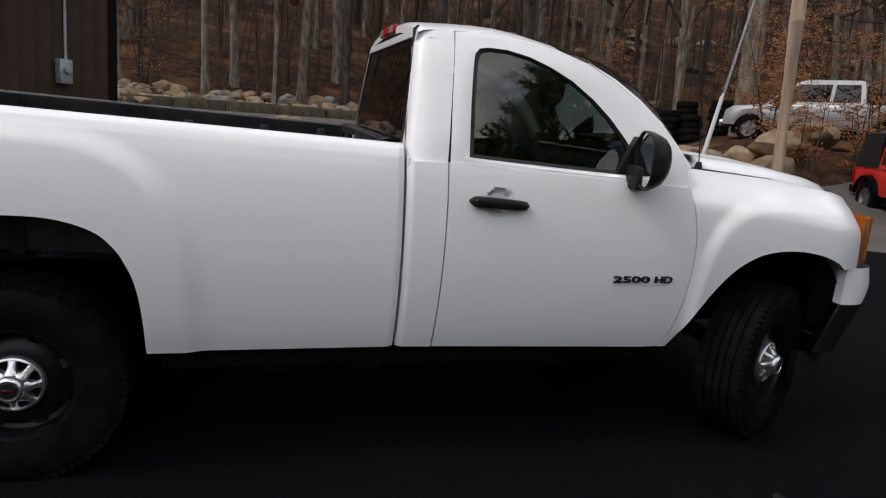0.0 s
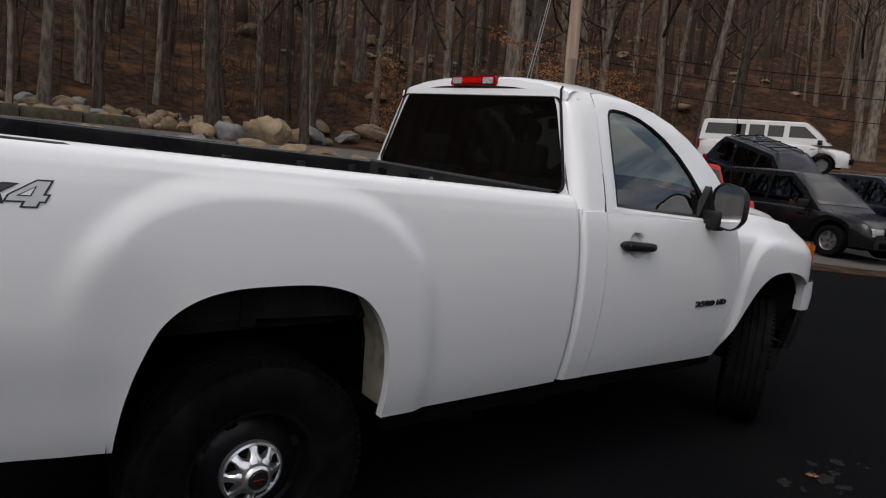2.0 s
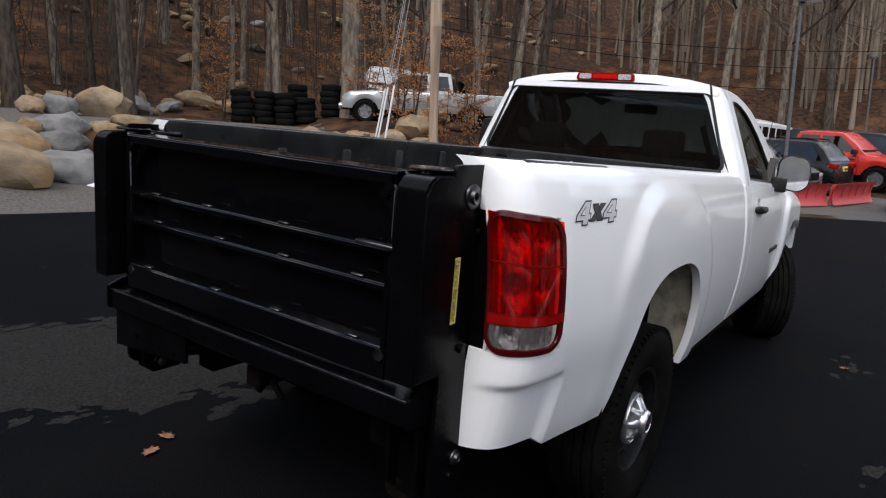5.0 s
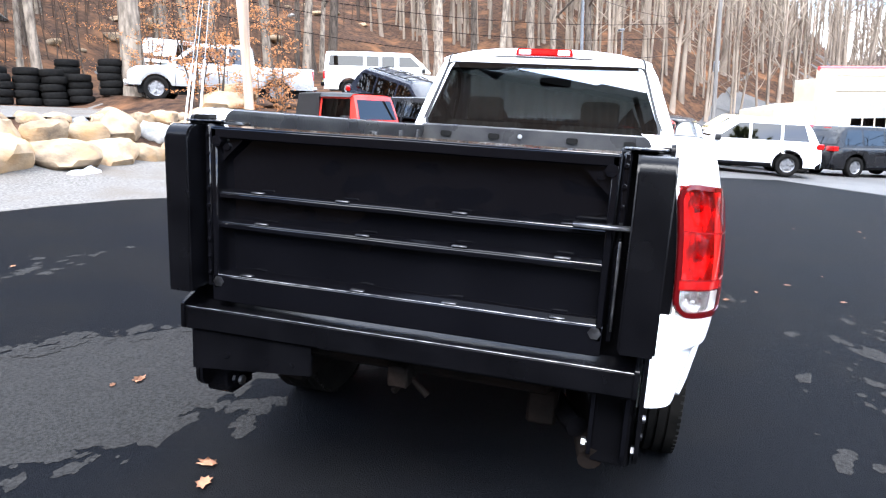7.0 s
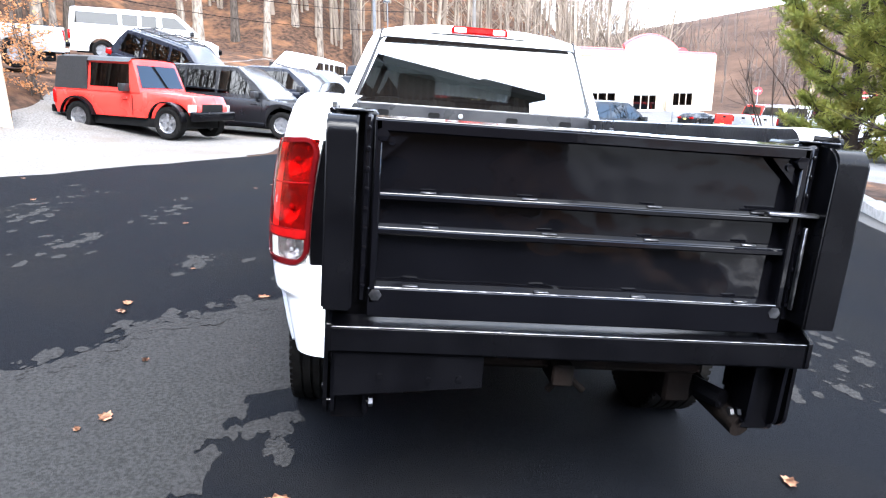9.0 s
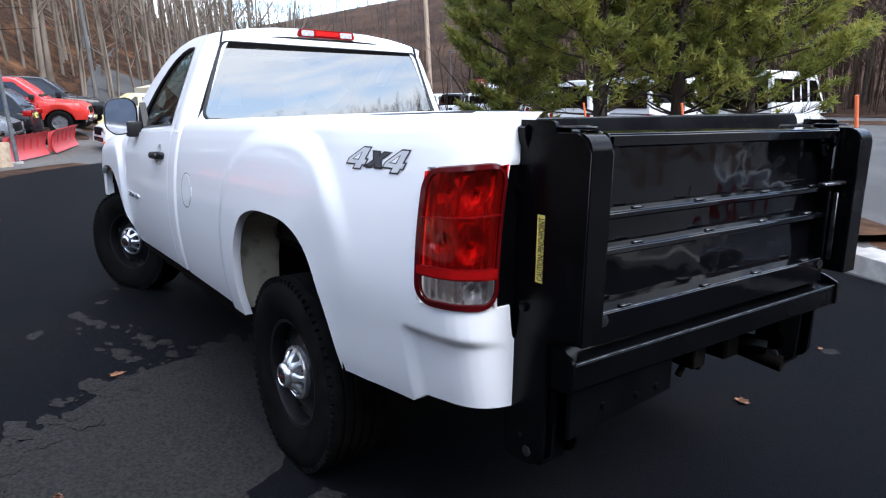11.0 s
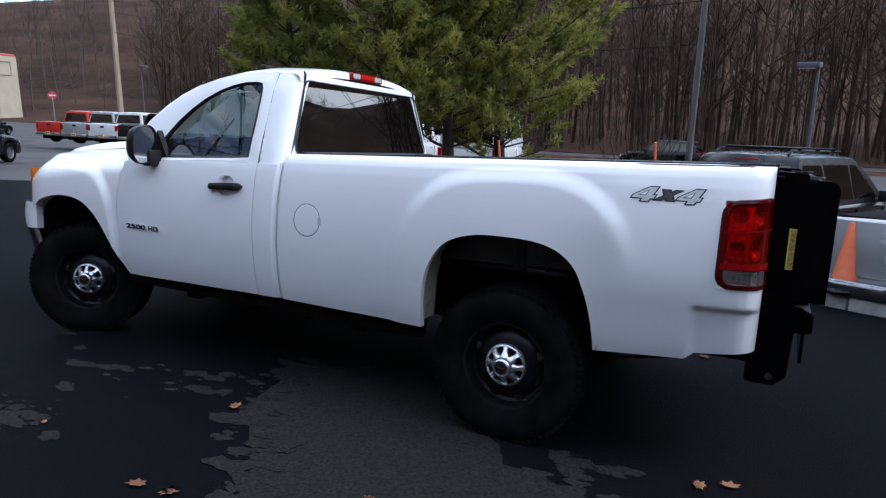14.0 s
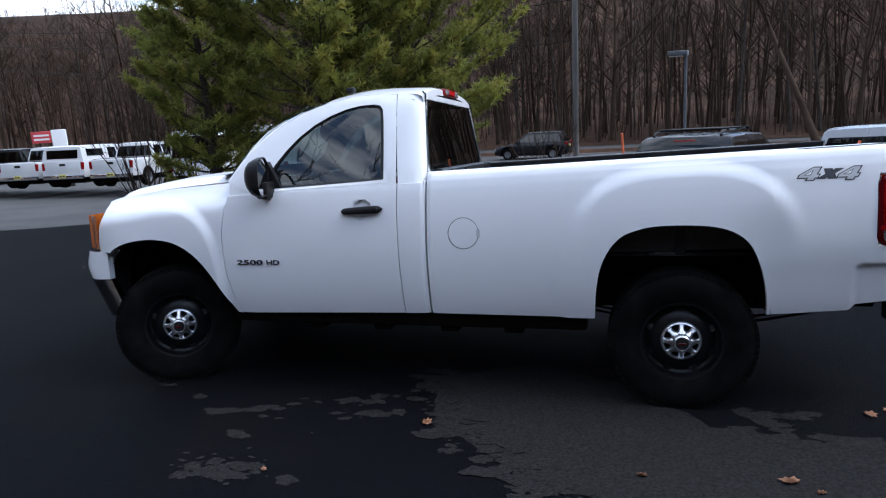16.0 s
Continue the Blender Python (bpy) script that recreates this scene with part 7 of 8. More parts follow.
# ---- poles, wires, lamps, signs ----
pole = tagged(new("utility_pole"), "tall weathered wooden utility pole with guy wires", "utility pole")
bm = bmesh.new()
tube(bm, [(0, 0, -0.2), (0, 0, 4), (0.02, 0, 9.5)], [0.17, 0.155, 0.125], 16)
part("post", bm, POLE_WOOD, pole)
for k, (dx, dy) in enumerate(((-2.1, 0.15), (-1.7, 0.75), (-1.3, 1.2))):
    bm = bmesh.new()
    tube(bm, [(dx, dy, -0.05), (0, 0, 9.0)], 0.008, 6)
    part("guy_wire", bm, GALV, pole)
    bm = bmesh.new()
    tube(bm, [(dx, dy, 0.0), (dx * 0.74, dy * 0.74, 2.35)], 0.024, 8)
    part("guy_guard", bm, P_WHITE, pole, "white plastic guy-wire guard")
pole.matrix_basis = Matrix.Translation((12.0, 8.75, ground_z(12.0, 8.75)))
pole2 = tagged(new("utility_pole"), "grey wooden utility pole by the road", "utility pole")
bm = bmesh.new()
tube(bm, [(0, 0, -0.3), (0, 0, 4), (-0.05, 0.02, 10.5)], [0.115, 0.105, 0.09], 14)
tube(bm, [(0.125, 0, 0), (0.115, 0, 4.5)], 0.015, 8)
part("post", bm, GREY_POLE, pole2)
pole2.matrix_basis = Matrix.Translation((1.8, -20.8, ground_z(1.8, -20.8)))
pole3 = tagged(new("utility_pole"), "pale wooden utility pole far down the road", "utility pole")
bm = bmesh.new()
tube(bm, [(0, 0, -0.3), (0.0, 0, 13)], [0.22, 0.16], 12)
box(bm, (-1.1, -0.06, 11.8), (1.1, 0.06, 11.95), 0.01)
part("post", bm, POLE_WOOD, pole3)
pole3.matrix_basis = Matrix.Translation((44, -30.3, ground_z(44, -30.3)))
pole4 = tagged(new("utility_pole"), "brown utility pole with a transformer behind the parked row", "utility pole")
bm = bmesh.new()
tube(bm, [(0, 0, -0.3), (0, 0, 11)], [0.17, 0.13], 12)
part("post", bm, GREY_POLE, pole4)
bm = bmesh.new()
lathe(bm, [(0, 0), (0.22, 0.02), (0.22, 0.8), (0, 0.84)], 14, pose(0.3, 0, 5.4, 90, 0, 0))
part("transformer", bm, GALV, pole4)
pole4.matrix_basis = Matrix.Translation((52, -6.4, ground_z(52, -6.4)))


def wire(a, b, sag=0.6, r=0.012, n=14):
    a, b = Vector(a), Vector(b)
    bm = bmesh.new()
    tube(bm, [a.lerp(b, k / n) - Vector((0, 0, sag * 4 * (k / n) * (1 - k / n))) for k in range(n + 1)], r, 5)
    return tagged(link("overhead_wire", bm, BLACK_MATT), "thin black overhead wire", "cable", "overhead wires")


z4 = ground_z(52, -3.5)
for h, y0, zz in ((6.6, 26, 9.5), (5.3, 24, 8.0), (7.6, 30, 11.0)):
    wire((52, -3.5, z4 + h), (26, y0, zz), 1.4, 0.02)
z2 = ground_z(1.8, -20.8)
for h in (5.2, 6.6, 7.4):
    wire((1.8, -20.8, z2 + h), (44, -30.3, ground_z(44, -30.3) + h + 3), 1.0, 0.016)
wire((1.8, -20.8, z2 + 7.0), (-40, -24, 6), 0.9, 0.014)
z1 = ground_z(12, 8.75)
wire((12, 8.75, z1 + 8.8), (-30, 26, 9), 1.2, 0.014)
wire((12, 8.75, z1 + 8.8), (52, -3.5, z4 + 8), 1.2, 0.014)


def lamp_post(x, y, h, turn, label, two=False):
    root = tagged(new("street_lamp"), label, "street lamp", "lot lamps")
    bm = bmesh.new()
    tube(bm, [(0, 0, 0), (0, 0, h)], [0.052, 0.042], 10)
    part("post", bm, POST_GREY, root)
    bm = bmesh.new()
    box(bm, (-0.52, -0.17, h - 0.02), (0.06, 0.17, h + 0.13), 0.03, 2)
    head = part("lamp_head", bm, POST_GREY, root)
    bm = bmesh.new()
    box(bm, (-0.48, -0.14, h - 0.035), (-0.10, 0.14, h - 0.018), 0.006)
    part("lens", bm, LAMP_GLOW, head)
    bm = bmesh.new()
    lathe(bm, [(0, 0.08), (0.13, 0.06), (0.14, 0)], 14, pose(0, 0, 0, 90, 0, 0))
    part("foot", bm, CONCRETE, root)
    root.matrix_basis = Matrix.Translation((x, y, ground_z(x, y))) @ pose(0, 0, 0, 0, 0, turn)
    return root


lamp_post(-1.72, -17.6, 4.05, 165, "grey lamp post with a square head in the lower lot")
lamp_post(17.3, 0.88, 5.4, 90, "dark grey lamp post at the edge of the gravel")
lamp_post(48, 0.5, 6.0, 200, "grey lamp post behind the parked row")
lamp_post(46, -34, 6.0, 20, "grey lamp post far along the road")
lamp_post(58, -26, 6.5, 20, "grey lamp post far along the road")

sign = tagged(new("roadside_sign"), "white pillar sign with a red name board", "sign")
bm = bmesh.new()
box(bm, (-0.35, -0.15, 0), (0.35, 0.15, 3.0), 0.03)
part("pillar", bm, P_WHITE, sign)
bm = bmesh.new()
box(bm, (0.36, -0.12, 2.35), (1.25, 0.12, 2.95), 0.02)
board = part("board", bm, RED_TRIM, sign)
for z in (2.5, 2.7):
    bm = bmesh.new()
    box(bm, (0.46, 0.12, z), (1.15, 0.126, z + 0.09), 0.0)
    part("word_bar", bm, P_WHITE, board)
sign.matrix_basis = Matrix.Translation((28.6, -24.2, ground_z(28.6, -24.2) + 0.3)) @ pose(0, 0, 0, 0, 0, 225 - 180)
stop = tagged(new("traffic_sign"), "red round no-entry sign on a grey post", "traffic sign")
bm = bmesh.new()
tube(bm, [(0, 0, 0), (0, 0, 2.9)], 0.035, 8)
part("post", bm, GALV, stop)
bm = bmesh.new()
lathe(bm, [(0, 0.012), (0.38, 0.012), (0.38, -0.012), (0, -0.012)], 24, pose(0, 0, 2.7))
face = part("sign_face", bm, RED_TRIM, stop)
bm = bmesh.new()
box(bm, (-0.26, 0.013, 2.64), (0.26, 0.018, 2.76), 0.0)
part("white_bar", bm, P_WHITE, face)
stop.matrix_basis = Matrix.Translation((59.5, -35, ground_z(59.5, -35) + 1.0)) @ pose(0, 0, 0, 0, 0, 60)

# ---- storefront ----
shop = tagged(new("storefront"), "tan stucco storefront with red roof trim and an arched parapet", "building")
A, B = Vector((37.6, -9.95, 0)), Vector((43.7, -22.4, 0))
width = (B - A).length
shop.matrix_basis = Matrix.Translation((B.x, B.y, 0.25)) @ Matrix.Rotation(math.atan2(A.y - B.y, A.x - B.x), 4, "Z")
Hs = 3.8
bm = bmesh.new()
rise = [(0, 0), (width, 0), (width, Hs), (width * 0.64, Hs)] + [(width * 0.64 - 0.02, Hs + 0.28)] + [(lerp(width * 0.64, width * 0.29, k / 12), Hs + 0.30 + 0.72 * math.sin(math.pi * k / 12) ** 0.8) for k in range(13)] + [(width * 0.29 + 0.02, Hs + 0.28), (width * 0.29, Hs), (0, Hs)]
outline_plate(bm, rise, 0.0, 0.35)
wall = part("front_wall", bm, TAN, shop)
bm = bmesh.new()
top = rise[2:]
tube(bm, [(p[0], 0.17, p[1] + 0.03) for p in top], 0.13, 8)
part("roof_trim", bm, RED_TRIM, shop, "red roof trim")
bm = bmesh.new()
box(bm, (0.02, -4.5, 0), (width - 2.2, -0.01, Hs - 0.3), 0.02)
part("hall", bm, TAN, shop)
for x0, x1, z0, z1 in ((width * 0.16, width * 0.305, 0.35, 2.2), (width * 0.42, width * 0.577, 0.1, 2.2), (width * 0.69, width * 0.856, 0.35, 2.2)):
    bm = bmesh.new()
    box(bm, (x0 - 0.08, 0.352, z0 - 0.08), (x1 + 0.08, 0.40, z1 + 0.08), 0.01)
    win = part("window", bm, TAN_TRIM, shop)
    n = 3
    for k in range(n):
        xa, xb = lerp(x0, x1, k / n) + 0.05, lerp(x0, x1, (k + 1) / n) - 0.05
        bm = bmesh.new()
        box(bm, (xa, 0.38, z0 + 0.04), (xb, 0.405, lerp(z0, z1, 0.45)), 0.0)
        part("window_pane", bm, CAR_GLASS, win)
        bm = bmesh.new()
        box(bm, (xa, 0.38, lerp(z0, z1, 0.45)), (xb, 0.407, z1 - 0.03), 0.0)
        part("blind", bm, GREY_BLIND, win)
for x0, x1 in ((width * 0.045, width * 0.245), (width * 0.675, width * 0.93)):
    bm = bmesh.new()
    for lo, hi in (((x0, 2.62), (x1, 2.68)), ((x0, 3.44), (x1, 3.50)), ((x0, 2.62), (x0 + 0.07, 3.50)), ((x1 - 0.07, 2.62), (x1, 3.50))):
        box(bm, (lo[0], 0.352, lo[1]), (hi[0], 0.40, hi[1]), 0.005)
    part("sign_frame", bm, TAN_TRIM, shop)
bm = bmesh.new()
lathe(bm, [(0, 0), (0.22, 0.02), (0.22, 0.9), (0, 0.95)], 14, pose(width * 0.36, 0.75, 0.0, 90, 0, 0))
part("litter_bin", bm, TAN_TRIM, shop)
bm = bmesh.new()
lathe(bm, [(0.62, 0.3), (0.62, -0.3)], 20, pose(width * 0.13, -1.4, Hs - 0.1))
lathe(bm, [(0, 0.3), (0.62, 0.3)], 20, pose(width * 0.13, -1.4, Hs - 0.1))
part("vent_dome", bm, RED_TRIM, shop)
bm = bmesh.new()
outline_plate(bm, [(width - 0.02, 0), (width + 2.4, 0), (width + 2.4, 1.75), (width - 0.02, 2.1)], -3.0, 0.1)
part("side_shed", bm, TAN, shop)

# ---- brown metal building at the lot's edge ----
barn = tagged(new("metal_building"), "dark brown metal-sided building with an electric meter", "building")
barn.matrix_basis = pose(-2.2, 11.6, 0.0, 0, 0, math.degrees(math.atan2(-13.8, -12.3)))
LB = 21.8
bm = bmesh.new()
rows = []
for k in range(int(LB / 0.075) + 1):
    rows.append([Vector((0.075 * k, (0, 0.03, 0.03, 0)[k % 4], z)) for z in (-1.5, 5.3)])
grid(bm, rows)
part("siding", bm, BROWN_METAL, barn)
bm = bmesh.new()
box(bm, (0.0, -12, -1.5), (LB, -0.02, 5.2), 0.0)
part("hall", bm, BROWN_METAL, barn)
bm = bmesh.new()
box(bm, (-0.35, -12.3, 5.2), (LB + 0.35, 0.45, 5.42), 0.02)
part("roof", bm, DARK, barn)
bm = bmesh.new()
box(bm, (-0.12, -0.10, -1.5), (0.08, 0.05, 5.25), 0.01)
part("corner_trim", bm, DARK, barn)
bm = bmesh.new()
box(bm, (0.95, 0.02, 2.20), (1.21, 0.19, 2.66), 0.02, 2)
meter = part("meter_box", bm, GALV, barn, "grey electric meter box")
bm = bmesh.new()
lathe(bm, [(0, 0.08), (0.07, 0.07), (0.08, 0)], 16, pose(1.08, 0.19, 2.46))
part("meter_dial", bm, GALV, meter)
bm = bmesh.new()
tube(bm, [(1.02, 0.07, 2.66), (1.02, 0.07, 5.2)], 0.03, 8)
part("conduit", bm, GALV, barn)


# ---- trees ----
def mesh_of(name, V, Q, mat, smooth=True):
    """One mesh from numpy arrays of points and four-cornered faces."""
    V, Q = np.asarray(V, np.float32), np.asarray(Q, np.int32)
    me = bpy.data.meshes.new(name)
    me.vertices.add(len(V))
    me.vertices.foreach_set("co", V.ravel())
    me.loops.add(Q.size)
    me.loops.foreach_set("vertex_index", Q.ravel())
    me.polygons.add(len(Q))
    me.polygons.foreach_set("loop_start", np.arange(0, Q.size, 4, dtype=np.int32))
    me.polygons.foreach_set("use_smooth", np.full(len(Q), smooth))
    me.update(calc_edges=True)
    me.materials.append(mat)
    return me


def stem(acc, pts, radii, sides):
    """A tapering limb, added to the lists in acc."""
    V, Q = acc
    base = len(V)
    n = len(pts)
    for i in range(n):
        d = (pts[min(i + 1, n - 1)] - pts[max(i - 1, 0)]).normalized()
        a = d.orthogonal().normalized()
        b = d.cross(a)
        for k in range(sides):
            c, s = math.cos(k * math.tau / sides) * radii[i], math.sin(k * math.tau / sides) * radii[i]
            V.append(pts[i] + a * c + b * s)
    for i in range(n - 1):
        for k in range(sides):
            k2 = (k + 1) % sides
            Q.append((base + i * sides + k, base + i * sides + k2, base + (i + 1) * sides + k2, base + (i + 1) * sides + k))


def grow(rnd, start, way, length, bend, lift, n):
    pts, p, d = [start], start.copy(), way.normalized()
    for i in range(n):
        d = (d + Vector((rnd.uniform(-1, 1), rnd.uniform(-1, 1), rnd.uniform(-0.6, 1))) * bend + Vector((0, 0, lift))).normalized()
        p = p + d * (length / n)
        pts.append(p)
    return pts


def bare_tree(seed, h, r, first, limbs, subs=4, twigs=3, lean=0.02, sides=9):
    """Trunk and crown of a leafless tree, as two pairs of lists."""
    rnd = random.Random(seed)
    trunk, crown = ([], []), ([], [])
    path = grow(rnd, Vector((0, 0, -0.4)), Vector((rnd.uniform(-lean, lean), rnd.uniform(-lean, lean), 1)), h, 0.035, 0.05, 9)
    radii = [r * 1.35] + [r * (1 - 0.82 * (i / 9) ** 1.15) for i in range(1, 10)]
    stem(trunk, path, radii, sides)
    for k in range(limbs):
        t = lerp(first, 0.97, (k + rnd.random() * 0.8) / limbs)
        i = min(8, int(t * 9))
        s = path[i].lerp(path[i + 1], t * 9 - i)
        a = rnd.uniform(0, math.tau)
        rr = radii[i] * rnd.uniform(0.3, 0.55)
        ln = h * (1.05 - t) * rnd.uniform(0.35, 0.7) + 0.6
        up = rnd.uniform(0.25, 1.1)
        lp = grow(rnd, s, Vector((math.cos(a), math.sin(a), up)), ln, 0.16, 0.09, 5)
        stem(crown, lp, [rr * (1 - 0.16 * j) for j in range(6)], 5 if sides > 6 else 3)
        for q in range(subs):
            j = rnd.randint(1, 4)
            d = (lp[j + 1] - lp[j]).normalized() + Vector((rnd.uniform(-1, 1), rnd.uniform(-1, 1), rnd.uniform(-0.3, 0.8))) * 0.9
            sp = grow(rnd, lp[j].lerp(lp[j + 1], rnd.random()), d, ln * rnd.uniform(0.3, 0.6), 0.2, 0.06, 3)
            stem(crown, sp, [rr * 0.42, rr * 0.3, rr * 0.2, rr * 0.1], 3)
            for w in range(twigs):
                m = rnd.randint(0, 2)
                d = (sp[m + 1] - sp[m]).normalized() + Vector((rnd.uniform(-1, 1), rnd.uniform(-1, 1), rnd.uniform(-0.4, 0.9))) * 0.9
                tp = grow(rnd, sp[m].lerp(sp[m + 1], rnd.random()), d, ln * rnd.uniform(0.14, 0.3), 0.25, 0.05, 2)
                stem(crown, tp, [0.011 + rr * 0.06, 0.009, 0.005], 3)
    return trunk, crown


rnd = random.Random(77)
NEAR = []
for k in range(9):
    h, r = (19, 21, 17, 18, 15, 14, 20, 13, 16)[k], (0.36, 0.30, 0.22, 0.17, 0.12, 0.09, 0.26, 0.07, 0.14)[k]
    tr, cr = bare_tree(100 + k, h, r, 0.30 if k != 7 else 0.2, (13, 12, 11, 10, 10, 9, 12, 9, 10)[k], 4, 3)
    NEAR.append((r, mesh_of("trunk", tr[0], tr[1], PALE_BARK if k % 2 == 0 else BARK), mesh_of("crown", cr[0], cr[1], TWIGS if k % 2 else BARK)))


def tree_at(x, y, dia, turn=0.0, lean=(0, 0), label="bare grey-brown forest tree on leaf-covered ground", group="forest trees", pick=None):
    """A bare tree of that trunk diameter, out of the grown kinds."""
    kind = min(range(9), key=lambda i: abs(NEAR[i][0] * 2 - dia)) if pick is None else pick
    r, trunk, crown = NEAR[kind]
    s = max(0.6, min(1.5, dia / (2 * r)))
    root = tagged(new("tree"), label, "tree", group)
    root.matrix_basis = Matrix.Translation((x, y, ground_z(x, y))) @ pose(0, 0, 0, lean[0], lean[1], turn) @ Matrix.Diagonal((s, s, max(0.9, min(s, 1.15)), 1))
    for nm, me in (("trunk", trunk), ("crown", crown)):
        new(nm, me).parent = root
    return root


# the ones that stand out at the wood's edge, on the terrace and behind the parked row
for x, y, dia, ln in ((17.5, 16.9, 0.80, (0, 0)), (7.9, 23.5, 0.62, (0, 0)), (10.7, 21.2, 0.34, (0, 0)), (11.6, 22.6, 0.2, (0, 6)), (11.9, 22.9, 0.17, (0, -5)),
                      (2.3, 25.2, 0.42, (0, 0)), (-1.5, 25.4, 0.31, (0, 1)), (4.2, 25.6, 0.36, (0, 0)), (1.2, 24.4, 0.22, (0, 0)), (0.6, 24.6, 0.16, (0, 3)), (-4.6, 24.9, 0.26, (0, 0)), (-6.1, 26.0, 0.3, (0, 0)),
                      (12.4, 25.2, 0.34, (0, 0)), (14.0, 27.5, 0.44, (0, 0)), (18.2, 22.0, 0.4, (0, 2)), (35.5, 17.6, 0.62, (0, 2)), (34.7, 18.9, 0.55, (0, -1)), (41.0, 12.3, 0.68, (0, 2)), (30.5, 19.0, 0.5, (0, 0)),
                      (26.5, 19.8, 0.45, (0, 1)), (22.0, 20.5, 0.62, (0, 0)), (23.6, 21.6, 0.4, (0, 0)), (46, 9, 0.55, (0, 0)), (48, 5.5, 0.5, (0, 0)), (52, 3.0, 0.62, (0, 0)), (44, 14, 0.5, (0, 0)), (54, 8, 0.55, (0, 0)), (50, 12, 0.6, (0, 0))):
    tree_at(x, y, dia, rnd.uniform(0, 360), ln)
for k in range(75):
    x = rnd.uniform(-14, 46)
    y = 25.0 + 0.9 * math.sin(x * 0.23) + rnd.uniform(0.3, 17)
    if x > 26:
        y -= 6
    tree_at(x, y, rnd.choice((0.14, 0.18, 0.24, 0.28, 0.34, 0.4, 0.52)), rnd.uniform(0, 360), (rnd.uniform(-3, 3), rnd.uniform(-3, 3)))
for k in range(46):
    x = rnd.uniform(-30, 60)
    tree_at(x, -53.5 - rnd.uniform(0, 15), rnd.choice((0.14, 0.18, 0.22, 0.3, 0.42)), rnd.uniform(0, 360), (rnd.uniform(-4, 4), rnd.uniform(-4, 4)), group="roadside trees", pick=rnd.choice((1, 3, 3, 5, 5, 7)))
# crooked leaning trunk over the road
tr, cr = bare_tree(931, 15, 0.24, 0.45, 8, 4, 3, 0.1)
root = tagged(new("tree"), "crooked bare tree leaning over the road's edge", "tree")
root.matrix_basis = Matrix.Translation((-12.5, -44.0, ground_z(-12.5, -44.0))) @ pose(0, 0, 0, 8, 16, 0)
for nm, me in (("trunk", mesh_of("trunk", tr[0], tr[1], DARK_WOODS)), ("crown", mesh_of("crown", cr[0], cr[1], DARK_TWIGS))):
    new(nm, me).parent = root

# the woods behind, past counting
FAR = []
for k in range(6):
    tr, cr = bare_tree(300 + k, (17, 19, 15, 18, 14, 16)[k], (0.24, 0.30, 0.15, 0.2, 0.12, 0.18)[k], 0.28, (11, 12, 9, 11, 9, 10)[k], 3, 1, sides=6)
    FAR.append((np.array(tr[0] + cr[0], np.float32), np.array(tr[1] + [tuple(i + len(tr[0]) for i in q) for q in cr[1]], np.int32)))
BRUSH = []
for k in range(4):
    rnd, acc = random.Random(400 + k), ([], [])
    path = grow(rnd, Vector((0, 0, -0.1)), Vector((rnd.uniform(-0.2, 0.2), rnd.uniform(-0.2, 0.2), 1)), 5.0, 0.07, 0.04, 4)
    stem(acc, path, [0.034, 0.028, 0.020, 0.013, 0.006], 3)
    for q in range(5):
        i = rnd.randint(1, 3)
        a = rnd.uniform(0, math.tau)
        stem(acc, grow(rnd, path[i].lerp(path[i + 1], rnd.random()), Vector((math.cos(a), math.sin(a), 0.9)), rnd.uniform(0.8, 1.9), 0.2, 0.05, 2), [0.013, 0.009, 0.004], 3)
    BRUSH.append((np.array(acc[0], np.float32), np.array(acc[1], np.int32)))


THIN = []
for k in range(5):
    rnd, acc = random.Random(450 + k), ([], [])
    path = grow(rnd, Vector((0, 0, -0.3)), Vector((rnd.uniform(-0.05, 0.05), rnd.uniform(-0.05, 0.05), 1)), 14.5, 0.05, 0.04, 5)
    stem(acc, path, [0.15, 0.13, 0.11, 0.08, 0.05, 0.02], 4)
    for q in range(12):
        i = rnd.randint(1, 4)
        a = rnd.uniform(0, math.tau)
        stem(acc, grow(rnd, path[i].lerp(path[i + 1], rnd.random()), Vector((math.cos(a), math.sin(a), rnd.uniform(0.5, 1.3))), rnd.uniform(1.6, 4.2), 0.18, 0.05, 3), [0.055, 0.04, 0.025, 0.008], 3)
    THIN.append((np.array(acc[0], np.float32), np.array(acc[1], np.int32)))


